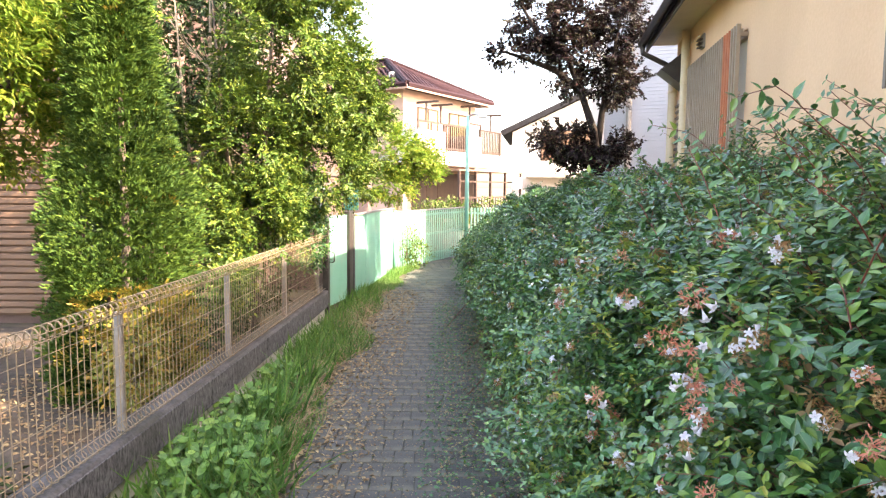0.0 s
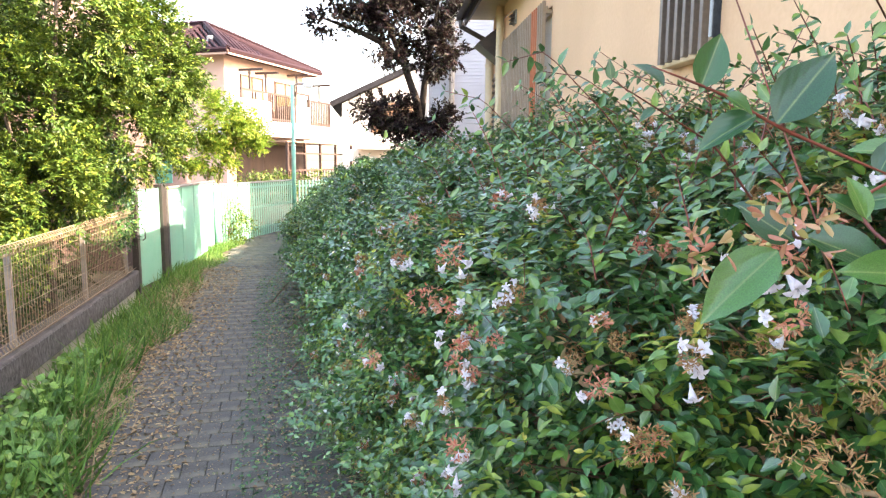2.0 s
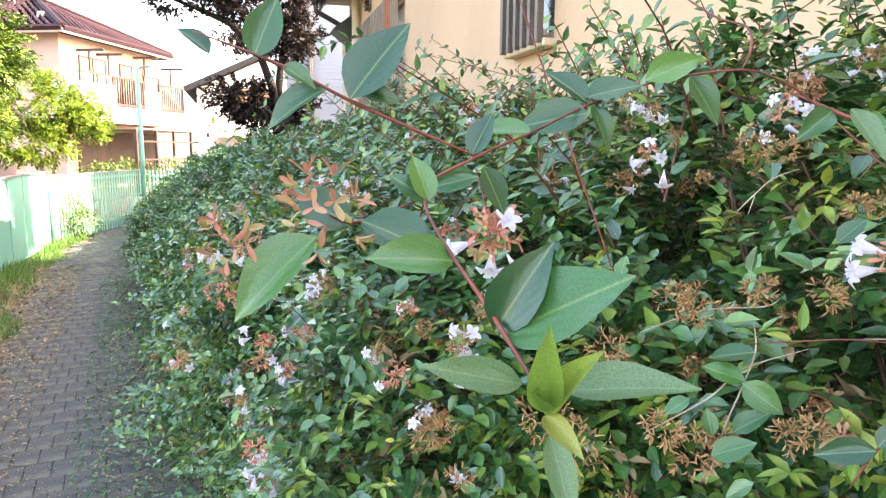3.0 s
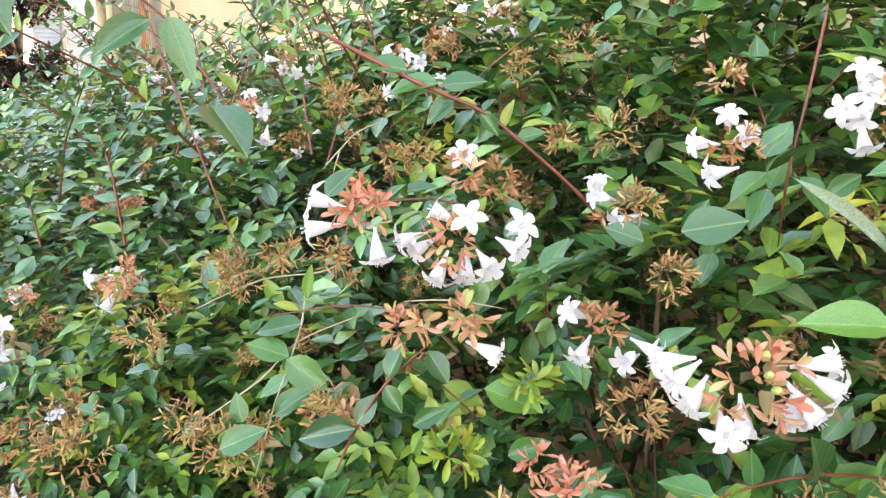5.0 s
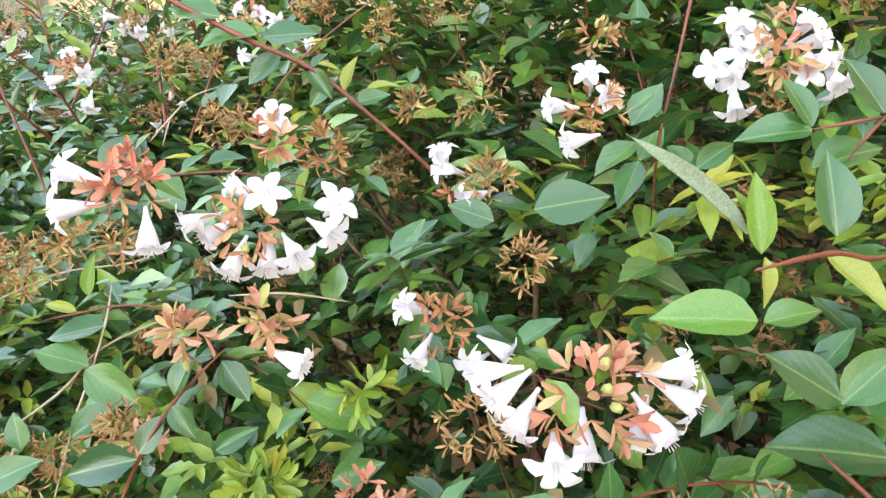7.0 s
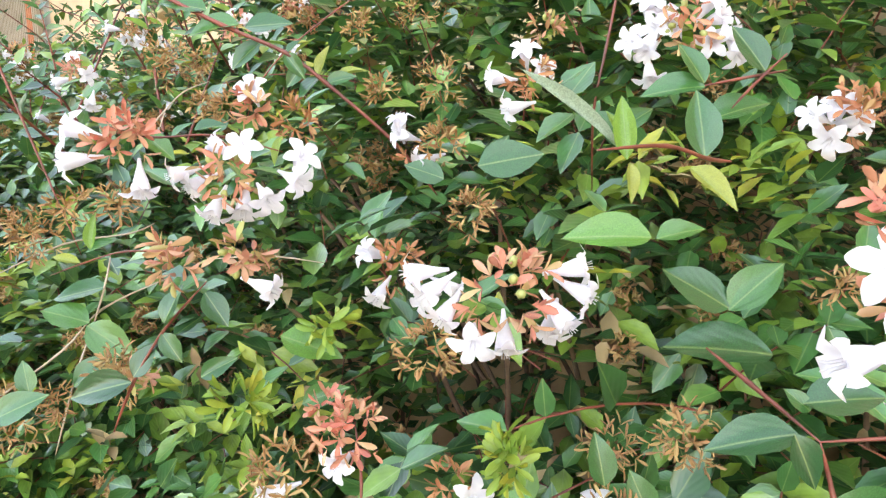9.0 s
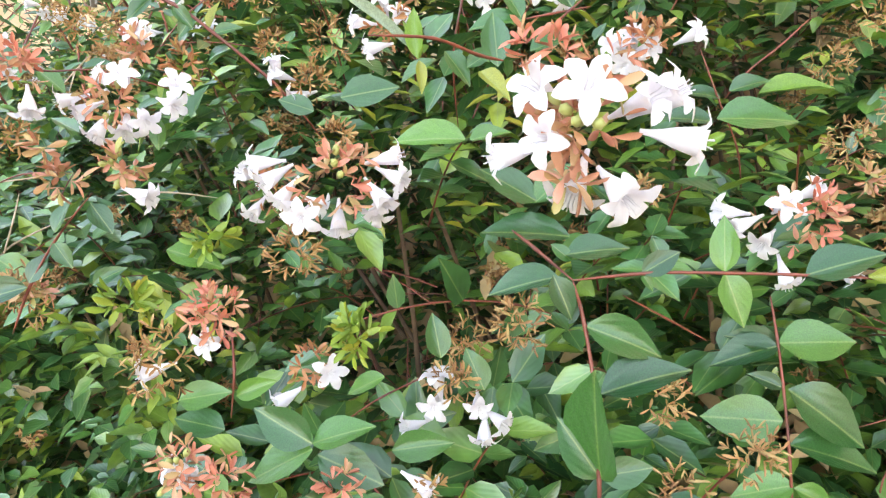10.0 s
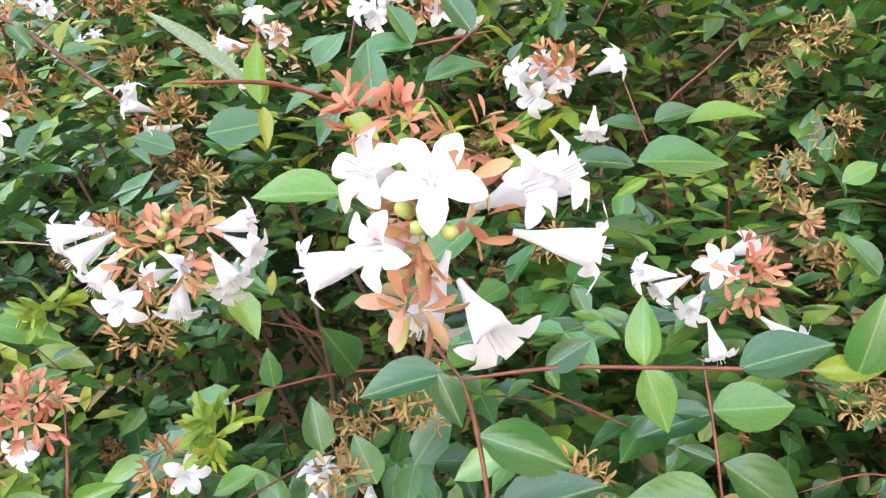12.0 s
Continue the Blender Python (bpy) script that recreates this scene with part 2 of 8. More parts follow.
M_WHITE_WALL = material("white_render", (0.50, 0.48, 0.455), (0.58, 0.555, 0.53), 0.85, 2, bump=0.15, dirt=((0.6, 0.56, 0.5), 1.2, 0.4))
M_PINK_WALL = material("salmon_render", (0.40, 0.28, 0.23), (0.48, 0.34, 0.28), 0.85, 2, bump=0.15)
M_ROOF = material("maroon_roof_tile", (0.016, 0.007, 0.009), (0.028, 0.012, 0.015), 0.7, 5, vary="island", amount=0.6, c3=(0.04, 0.02, 0.022), spec=0.15)
M_BROWN_WOOD = material("brown_stained_wood", (0.026, 0.012, 0.009), (0.05, 0.024, 0.016), 0.6, 4, stretch=(1, 1, 0.2))
M_BROWN_RAIL = material("brown_rail_paint", (0.026, 0.013, 0.010), (0.045, 0.023, 0.017), 0.5, 4)
M_SHUTTER = material("tan_shutter_paint", (0.15, 0.085, 0.052), (0.19, 0.11, 0.068), 0.55, 4, dirt=((0.13, 0.075, 0.047), 2, 0.5))
M_BRICK_WALL = material("mauve_render", (0.10, 0.06, 0.052), (0.15, 0.095, 0.08), 0.85, 3, bump=0.2)
M_AWNING = material("awning_panel", (0.17, 0.10, 0.07), (0.24, 0.15, 0.11), 0.35, 3)
M_BLUE = material("blue_cloth", (0.12, 0.28, 0.62), (0.18, 0.36, 0.72), 0.8, 8)
M_TEAL = material("teal_panel", (0.05, 0.24, 0.21), (0.08, 0.30, 0.26), 0.5, 4)
M_DARK_SLATE = material("dark_slate", (0.014, 0.014, 0.017), (0.028, 0.028, 0.032), 0.8, 6, spec=0.15)
M_LAMP_GLASS = material("lamp_cover", (0.7, 0.7, 0.68), (0.8, 0.8, 0.78), 0.2, 5)


# ---- building helpers ----
def thing(name, x, y, z, label, category, group="", kind=""):
    e = new(name)
    e.location = (x, y, z)
    e.empty_display_size = 0.1
    return tagged(e, label, category, group, kind)


def link_part(name, mesh, parent=None, label="", place=None):
    ob = new(name, mesh)
    if parent:
        ob.parent = parent
    if place is not None:
        ob.matrix_basis = place
    if label:
        tagged(ob, label)
    return ob


def part(name, bm, mat, parent=None, label="", smooth=False):
    """Links a bmesh, made in world coordinates less the parent's place, as one mesh object."""
    me = bpy.data.meshes.new(name)
    bm.to_mesh(me)
    bm.free()
    me.materials.append(mat)
    if smooth:
        me.polygons.foreach_set("use_smooth", [True] * len(me.polygons))
    return link_part(name, me, parent, label)


def box(bm, x0, x1, y0, y1, z0, z1, bevel=0.0, turn=None):
    m = Matrix.Translation(((x0 + x1) / 2, (y0 + y1) / 2, (z0 + z1) / 2)) @ Matrix.Diagonal((x1 - x0, y1 - y0, z1 - z0, 1))
    if turn is not None:
        m = turn @ m
    made = bmesh.ops.create_cube(bm, size=1, matrix=m)
    if bevel:
        edges = list({e for v in made["verts"] for e in v.link_edges})
        bmesh.ops.bevel(bm, geom=edges, offset=bevel, segments=1, affect="EDGES")


def tube(bm, points, radii, sides=6):
    """A tapered tube along points."""
    rings = []
    pts = [Vector(p) for p in points]
    for i, p in enumerate(pts):
        d = (pts[min(i + 1, len(pts) - 1)] - pts[max(i - 1, 0)]).normalized()
        a = d.orthogonal().normalized() if i == 0 else (rings_axis - rings_axis.dot(d) * d).normalized()
        rings_axis = a
        b = d.cross(a)
        r = radii[i] if isinstance(radii, (list, tuple)) else radii
        rings.append([bm.verts.new(p + r * (math.cos(k * math.tau / sides) * a + math.sin(k * math.tau / sides) * b)) for k in range(sides)])
    for r0, r1 in zip(rings, rings[1:]):
        for k in range(sides):
            bm.faces.new((r0[k], r0[(k + 1) % sides], r1[(k + 1) % sides], r1[k]))
    bm.faces.new(list(reversed(rings[0])))
    bm.faces.new(rings[-1])


def mesh_from(name, verts, loops, counts, mat, uvs=None, smooth=False):
    """A mesh from numpy arrays: verts (n, 3), flat loop indices and the number of corners of each face."""
    me = bpy.data.meshes.new(name)
    me.vertices.add(len(verts))
    me.vertices.foreach_set("co", np.asarray(verts, dtype=np.float32).ravel())
    me.loops.add(len(loops))
    me.loops.foreach_set("vertex_index", np.asarray(loops, dtype=np.int32))
    me.polygons.add(len(counts))
    starts = np.concatenate(([0], np.cumsum(counts)[:-1]))
    me.polygons.foreach_set("loop_start", starts.astype(np.int32))
    me.polygons.foreach_set("loop_total", np.asarray(counts, dtype=np.int32))
    if uvs is not None:
        layer = me.uv_layers.new(name="UVMap")
        layer.data.foreach_set("uv", np.asarray(uvs, dtype=np.float32).ravel())
    if smooth:
        me.polygons.foreach_set("use_smooth", np.ones(len(counts), dtype=bool))
    me.update(calc_edges=True)
    me.validate()
    me.materials.append(mat)
    return me


def leaf_shape(width, fold=0.10, droop=0.12, detail=2):
    """Verts, faces and uv of one leaf of length 1 along y, face up z."""
    if detail == 0:
        v = [(0, 0, 0), (width / 2, 0.42, fold), (0, 1, -droop), (-width / 2, 0.42, fold)]
        f = [(0, 1, 2), (0, 2, 3)]
        u = [(0, 0), (1, 0.42), (0, 1), (-1, 0.42)]
        return np.array(v), f, np.array(u)
    if detail < 1:
        rows = [(0.40, 0.48)]
    elif detail == 1:
        rows = [(0.3, 0.46), (0.65, 0.36)]
    else:
        rows = [(0.2, 0.39), (0.46, 0.48), (0.76, 0.26)]
    v, u = [(0, 0, 0)], [(0, 0)]
    for y, w in rows:
        z = -droop * y * y
        v += [(0, y, z - fold * w * 0.3), (-w * width, y, z + fold * w), (w * width, y, z + fold * w)]
        u += [(0, y), (-2 * w, y), (2 * w, y)]
    v.append((0, 1, -droop))
    u.append((0, 1))
    f = [(0, 1, 2), (0, 3, 1)]
    for k in range(len(rows) - 1):
        a, b = 1 + 3 * k, 4 + 3 * k
        f += [(a, b, b + 1, a + 1), (a, a + 2, b + 2, b)]
    a, tip = 1 + 3 * (len(rows) - 1), len(v) - 1
    f += [(a, tip, a + 1), (a, a + 2, tip)]
    return np.array(v, dtype=float), f, np.array(u, dtype=float)


def frames(along, up):
    """Rotation matrices (n, 3, 3) whose columns are side, along, up."""
    along = along / np.linalg.norm(along, axis=1)[:, None]
    side = np.cross(along, up)
    side /= np.linalg.norm(side, axis=1)[:, None] + 1e-9
    return np.stack((side, along, np.cross(side, along)), axis=2)


def scatter(name, shape, places, rots, sizes, mat, smooth=False):
    """One mesh of many copies of a small shape."""
    v, faces, u = shape
    n, k = len(places), len(v)
    co = np.einsum("nij,kj->nki", rots, v) * sizes[:, None, None] + places[:, None, :]
    flat = np.array([i for f in faces for i in f])
    loops = (flat[None, :] + (np.arange(n) * k)[:, None]).ravel()
    counts = np.tile([len(f) for f in faces], n)
    return mesh_from(name, co.reshape(-1, 3), loops, counts, mat, np.tile(u[flat], (n, 1)), smooth)


def tubes_mesh(name, lines, mat, sides=4):
    """One mesh of many thin tapered tubes; lines: (points (m, 3), r0, r1)."""
    vs, ls, base = [], [], 0
    ang = np.arange(sides) * math.tau / sides
    for pts, r0, r1 in lines:
        pts = np.asarray(pts, dtype=float)
        d = np.gradient(pts, axis=0)
        d /= np.linalg.norm(d, axis=1)[:, None] + 1e-9
        ref = np.array((0.31, 0.52, 0.79))
        a = np.cross(d, ref)
        a /= np.linalg.norm(a, axis=1)[:, None] + 1e-9
        b = np.cross(d, a)
        r = np.linspace(r0, r1, len(pts))[:, None, None]
        ring = pts[:, None, :] + r * (np.cos(ang)[None, :, None] * a[:, None, :] + np.sin(ang)[None, :, None] * b[:, None, :])
        vs.append(ring.reshape(-1, 3))
        m = len(pts)
        i, k = np.meshgrid(np.arange(m - 1), np.arange(sides), indexing="ij")
        k2 = (k + 1) % sides
        quad = np.stack((i * sides + k, i * sides + k2, (i + 1) * sides + k2, (i + 1) * sides + k), axis=-1)
        ls.append(quad.reshape(-1) + base)
        base += m * sides
    loops = np.concatenate(ls)
    return mesh_from(name, np.concatenate(vs), loops, np.full(len(loops) // 4, 4), mat, smooth=True)


def unit(v):
    return v / (np.linalg.norm(v, axis=-1, keepdims=True) + 1e-9)


# ---- ground, path and verge ----
bm = bmesh.new()
bmesh.ops.create_grid(bm, x_segments=2, y_segments=2, size=600)
tagged(part("ground", bm, M_SOIL), "bare brown soil with moss and scattered leaves", "ground", kind="structure")


def path_mid(y):
    return -0.19 + (0.0 if y < 8.5 else 0.016 * (y - 8.5) ** 2)


def path_edge(y, side):
    return path_mid(y) + side * (0.62 + 0.05 * math.sin(1.7 * y + side))


road = thing("pavement", 0, 0, 0, "narrow footpath of worn grey interlocking concrete blocks", "path", kind="structure")
bm = bmesh.new()
prev = None
for k in range(0, 46):
    y = -4 + 0.45 * k
    row = [bm.verts.new((path_edge(y, s), y, 0.013)) for s in (-1, 1)]
    if prev:
        bm.faces.new((prev[0], prev[1], row[1], row[0]))
    prev = row
part("joint_bed", bm, M_SAND, road, "sandy mossy bed between the blocks")


def rail(p0, p1, r, sides=5):
    bm = bmesh.new()
    tube(bm, [p0, p1], r, sides)
    return bm


# ---- low wall and mesh fence ----
def fence_x(y):
    return -1.67 + 0.034 * y


kerb = thing("low_wall", fence_x(3), 3, 0, "low rough grey concrete wall under a wire fence", "wall", kind="structure")
bm = bmesh.new()
box(bm, -0.16, 0.02, -7.0, 5.1, 0.14, 0.33, 0.012, Matrix.Rotation(-math.atan(0.034), 4, "Z"))
bmesh.ops.subdivide_edges(bm, edges=[e for e in bm.edges if e.calc_length() > 2], cuts=60)
part("coping", bm, M_CONCRETE, kerb, "rough dark concrete coping")
g = random.Random(77)
for k in range(10):
    bm = bmesh.new()
    box(bm, 0.021, 0.032, -7.0 + 1.2 * k, -5.806 + 1.2 * k, 0.146, 0.318, 0.003, Matrix.Rotation(-math.atan(0.034), 4, "Z"))
    part("split_face_slab", bm, M_SPLIT, kerb, "ribbed split-face concrete")
for k in range(10):
    bm = bmesh.new()
    box(bm, -0.14, -0.004, -7.0 + 1.2 * k, -5.812 + 1.2 * k, -0.1, 0.14, 0.006, Matrix.Rotation(-math.atan(0.034), 4, "Z"))
    part("footing_block", bm, M_CONCRETE_PALE, kerb)

fence = thing("mesh_fence", fence_x(3), 3, 0.33, "cream welded wire mesh fence with rolled top and grey posts", "fence")
turn = Matrix.Rotation(-math.atan(0.034), 4, "Z")
for y in (-5.67, -4.15, -2.63, -1.11, 0.41, 1.93, 3.45, 4.97, 6.49, 7.9):
    bm = bmesh.new()
    box(bm, -0.088, -0.05, y - 3 - 0.017, y - 3 + 0.017, -0.005, 0.615, 0.004, turn)
    part("post", bm, M_POST, fence)
lines = []
ring = [(0.03 - 0.032 * math.cos(q), 0.655 + 0.036 * math.sin(q)) for q in [-0.4 + 5.6 * k / 9 for k in range(10)]]
foot = [(0.026 - 0.028 * math.cos(q), 0.045 + 0.03 * math.sin(q)) for q in [0.6 - 5.0 * k / 7 for k in range(8)]]
for i in range(int(11.9 / 0.05)):
    y = -7.0 + 0.05 * i
    lines.append((np.array([(0, y, 0.06), (0, y, 0.635)]), 0.0026, 0.0026))
    lines.append((np.array([(dx, y, z) for dx, z in ring]), 0.0036, 0.0036))
    lines.append((np.array([(dx, y, z) for dx, z in foot]), 0.0024, 0.0024))
for z in (0.06, 0.10, 0.25, 0.40, 0.55, 0.62):
    lines.append((np.array([(0, -7.0, z), (0, 5.0, z)]), 0.0024, 0.0024))
for dx, z in ((0.03, 0.692), (0.064, 0.665), (0.05, 0.628), (0.0, 0.68), (0.053, 0.04), (0.02, 0.016)):
    lines.append((np.array([(dx, -7.0, z), (dx, 5.0, z)]), 0.0026, 0.0026))
me = tubes_mesh("wire_mesh", lines, M_FENCE, 4)
link_part("wire_mesh", me, fence, "cream coated wires with rolled top edge", Matrix.Translation((-0.045, 0, 0)) @ turn)


# ---- green gate, sheet fences and poles ----
def span(p0, p1):
    """Frame with x along p0 to p1, origin at p0."""
    d = Vector(p1) - Vector(p0)
    return Matrix.Translation(p0) @ Matrix.Rotation(math.atan2(d.y, d.x), 4, "Z"), d.length


def sheet_fence(name, p0, p1, height, label, pitch=0.11, wave=0.014, z0=0.06, cap=True):
    m, length = span(p0, p1)
    f = thing(name, 0, 0, 0, label, "fence")
    f.matrix_basis = m
    n = max(1, round(length / pitch))
    step = length / n
    for k in range(n):
        bm = bmesh.new()
        x = k * step
        box(bm, x + 0.003, x + step * 0.62, -wave, -wave + 0.006, z0, height)
        box(bm, x + step * 0.62, x + step - 0.001, 0.0, 0.006, z0, height)
        box(bm, x + step * 0.6, x + step * 0.64, -wave + 0.001, 0.005, z0 + 0.002, height - 0.002)
        part("panel", bm, M_GREEN_METAL, f)
    for z in (0.2, height * 0.55, height - 0.1):
        bm = bmesh.new()
        box(bm, 0, length, 0.01, 0.05, z, z + 0.04, 0.003)
        part("rail", bm, M_GREEN_POLE, f)
    if cap:
        bm = bmesh.new()
        box(bm, -0.01, length + 0.01, -0.03, 0.05, height, height + 0.025, 0.003)
        part("cap", bm, M_POST, f)
    return f


gate = thing("metal_gate", 0, 0, 0, "pale green sheet metal gate standing between posts", "gate")
m, length = span((-1.44, 8.3, 0), (-1.27, 9.2, 0))
gate.matrix_basis = m
bm = bmesh.new()
box(bm, 0.06, length - 0.17, -0.015, 0.015, 0.08, 1.2, 0.004)
part("sheet", bm, M_GREEN_METAL, gate)
bm = bmesh.new()
box(bm, -0.02, 0.05, -0.035, 0.035, 0, 1.22, 0.004)
part("gate_post", bm, M_DARK_METAL, gate, "dark metal gate post")
# wide dark post also stands in for the dark gap beside the gate
bm = bmesh.new()
box(bm, length - 0.16, length - 0.02, -0.05, 0.05, 0, 1.24, 0.004)
part("gate_post", bm, M_DARK_METAL, gate, "dark metal gate post")
bm = bmesh.new()
box(bm, length - 0.01, length + 0.07, -0.05, 0.07, 0, 1.16, 0.006)
part("gate_post", bm, M_CONCRETE, gate, "weathered concrete gate post")
for z in (0.1, 0.6, 1.14):
    bm = bmesh.new()
    box(bm, 0.055, length - 0.165, 0.016, 0.04, z, z + 0.04, 0.003)
    part("gate_rail", bm, M_GREEN_POLE, gate)
bm = bmesh.new()
tube(bm, [(0.16, -0.02, 0.62), (0.16, -0.05, 0.64), (0.16, -0.05, 0.74), (0.16, -0.02, 0.76)], 0.008, 6)
part("handle", bm, M_DARK_METAL, gate, "dark handle")
bm = bmesh.new()
tube(bm, [(-0.02, -0.02, 0.55), (-0.06, -0.04, 0.55), (-0.06, -0.04, 0.68), (-0.02, -0.02, 0.68)], 0.01, 6)
part("latch", bm, M_DARK_METAL, gate)

sheet_fence("sheet_fence", (-1.24, 9.36, 0), (-0.93, 12.2, 0), 1.17, "sunlit pale green flat sheet metal fence", 0.71, 0.006)
sheet_fence("sheet_fence", (-0.86, 12.4, 0), (0.53, 15.45, 0), 1.10, "pale green corrugated metal fence along the path bend", 0.10)

slats = thing("slat_fence", 0, 0, 0, "green vertical slat fence with gaps", "fence")
m, length = span((0.60, 15.5, 0), (2.6, 17.2, 0))
slats.matrix_basis = m
for k in range(int(length / 0.1)):
    bm = bmesh.new()
    box(bm, 0.1 * k, 0.1 * k + 0.055, -0.01, 0.01, 0.06, 1.1, 0.003)
    part("slat", bm, M_GREEN_METAL, slats)
for z in (0.3, 0.95):
    bm = bmesh.new()
    box(bm, 0, length, 0.012, 0.045, z, z + 0.045)
    part("rail", bm, M_GREEN_POLE, slats)

pole = thing("lamp_post", 0.50, 15.15, 0, "thin pale green steel lamp post beside the bend", "lamp post")
bm = bmesh.new()
tube(bm, [(0, 0, 0), (0, 0, 1.6), (0, 0, 3.15)], [0.05, 0.045, 0.038], 10)
part("shaft", bm, M_GREEN_POLE, pole, smooth=True)
bm = bmesh.new()
tube(bm, [(0, 0, 3.1), (0.1, -0.02, 3.16), (0.28, -0.05, 3.16)], 0.022, 8)
part("arm", bm, M_POST, pole)
bm = bmesh.new()
box(bm, 0.22, 0.42, -0.11, 0.01, 3.08, 3.16, 0.02)
part("lamp_head", bm, M_LAMP_GLASS, pole)
pole2 = thing("fence_pole", -0.90, 12.28, 0, "short green steel pole at the fence corner", "pole")
bm = bmesh.new()
tube(bm, [(0, 0, 0), (0, 0, 1.12)], 0.055, 10)
part("shaft", bm, M_GREEN_POLE, pole2, smooth=True)
bm = bmesh.new()
tube(bm, [(0, 0, 1.12), (0, 0, 1.135), (0, 0, 1.15)], [0.06, 0.06, 0.02], 10)
part("cap", bm, M_POST, pole2)
tall = thing("utility_pole", -2.25, 28.5, 0, "slim white painted pole beside a house", "pole")
bm = bmesh.new()
tube(bm, [(0, 0, 0), (0, 0, 6.2)], 0.14, 10)
part("shaft", bm, M_WHITE_WALL, tall)
bm = bmesh.new()
tube(bm, [(0, 0, 6.2), (0, 0, 6.3)], [0.16, 0.1], 10)
part("cap", bm, M_POST, tall)

# ---- cream stucco building beside the hedge ----
WALL = Matrix.Translation((1.455, 0, 0)) @ Matrix.Rotation(radians(-9.0), 4, "Z")
cream = thing("stucco_house", 0, 0, 0, "single-storey cream stucco house with bronze window grilles", "house")
cream.matrix_basis = WALL
Y0, Y1, TOP = -9.0, 8.4, 3.32
WINDOWS = [(2.60, 3.00, 2.03, 2.95), (5.40, 7.25, 1.83, 2.80)]


def wall_with_holes(bm, y0, y1, z0, z1, x0, x1, holes):
    """Blocks round the openings, butted end to end."""
    y = y0
    for a, b, c, d in sorted(holes):
        box(bm, x0, x1, y, a, z0, z1)
        box(bm, x0, x1, a, b, z0, c)
        box(bm, x0, x1, a, b, d, z1)
        y = b
    box(bm, x0, x1, y, y1, z0, z1)


bm = bmesh.new()
wall_with_holes(bm, Y0, Y1, 0, TOP, 0, 0.16, WINDOWS)
bmesh.ops.remove_doubles(bm, verts=bm.verts, dist=0.0005)
part("wall", bm, M_STUCCO, cream)
for a, b, c, d in ((0.16, 6.0, Y1 - 0.16, Y1), (0.16, 6.0, Y0, Y0 + 0.16), (6.0, 6.16, Y0, Y1)):
    bm = bmesh.new()
    box(bm, a, b, c, d, 0, TOP)
    part("wall", bm, M_STUCCO, cream)
bm = bmesh.new()
v = [bm.verts.new(p) for p in ((-0.36, Y0 - 0.4, TOP + 0.02), (-0.36, Y1 + 0.1, TOP + 0.02), (3.1, Y1 + 0.1, TOP + 1.1), (3.1, Y0 - 0.4, TOP + 1.1), (6.5, Y0 - 0.4, TOP + 0.02), (6.5, Y1 + 0.1, TOP + 0.02))]
bm.faces.new((v[0], v[3], v[2], v[1]))
bm.faces.new((v[3], v[4], v[5], v[2]))
bmesh.ops.solidify(bm, geom=bm.faces[:], thickness=0.08)
part("roof", bm, M_DARK_SLATE, cream, "dark shallow roof")
bm = bmesh.new()
box(bm, -0.34, 0.0, Y0 - 0.3, Y1 + 0.05, TOP - 0.03, TOP + 0.005)
part("soffit", bm, M_STUCCO_TRIM, cream)
bm = bmesh.new()
box(bm, -0.362, -0.342, Y0 - 0.3, Y1 + 0.05, TOP - 0.12, TOP + 0.03, 0.003)
part("fascia", bm, M_DARK_METAL, cream, "dark fascia board")
bm = bmesh.new()
prof = [(-0.48 + 0.055 * math.cos(a), TOP - 0.03 + 0.055 * math.sin(a)) for a in [math.pi + i * math.pi / 6 for i in range(7)]]
rows = []
for y in (Y0 - 0.3, Y1 - 0.1):
    rows.append([bm.verts.new((x + 0.06, y, z)) for x, z in prof])
for k in range(6):
    bm.faces.new((rows[0][k], rows[0][k + 1], rows[1][k + 1], rows[1][k]))
bmesh.ops.solidify(bm, geom=bm.faces[:], thickness=0.006)
part("gutter", bm, M_DARK_METAL, cream, "black half-round gutter", smooth=True)
for k in range(8):
    bm = bmesh.new()
    y = 8.1 - 0.6 * k
    tube(bm, [(-0.36, y, TOP), (-0.42, y, TOP - 0.09), (-0.48, y, TOP - 0.03)], 0.006, 4)
    part("gutter_bracket", bm, M_DARK_METAL, cream)
bm = bmesh.new()
tube(bm, [(-0.42, 8.25, TOP - 0.06), (-0.42, 8.25, TOP - 0.15), (-0.2, 8.26, TOP - 0.26), (-0.07, 8.28, TOP - 0.32)], 0.032, 8)
part("downpipe_elbow", bm, M_DARK_METAL, cream, "black gutter elbow")
for y, r in ((7.55, 0.045), (8.28, 0.05)):
    bm = bmesh.new()
    tube(bm, [(-0.06, y, 0), (-0.06, y, TOP - 0.06 - (0.2 if y > 8 else 0))], r, 10)
    part("downpipe", bm, M_STUCCO_TRIM, cream, "cream painted downpipe", smooth=True)
    for z in (0.8, 1.9, 2.7):
        bm = bmesh.new()
        tube(bm, [(-0.06, y, z), (-0.06, y, z + 0.03)], r + 0.006, 10)
        part("pipe_clamp", bm, M_STUCCO_TRIM, cream)
bm = bmesh.new()
for x0, x1, z0, z1 in ((-0.34, -0.06, TOP - 0.5, TOP - 0.2),):
    vs = [bm.verts.new(p) for p in ((-0.28, 7.75, TOP - 0.42), (-0.02, 7.75, TOP - 0.62), (-0.02, 7.75, TOP - 0.22), (-0.28, 8.1, TOP - 0.42), (-0.02, 8.1, TOP - 0.62), (-0.02, 8.1, TOP - 0.22))]
    for f in ((0, 1, 2), (3, 5, 4), (0, 3, 4, 1), (0, 2, 5, 3), (1, 4, 5, 2)):
        bm.faces.new([vs[i] for i in f])
part("vent_hood", bm, M_DARK_METAL, cream, "dark triangular vent hood")
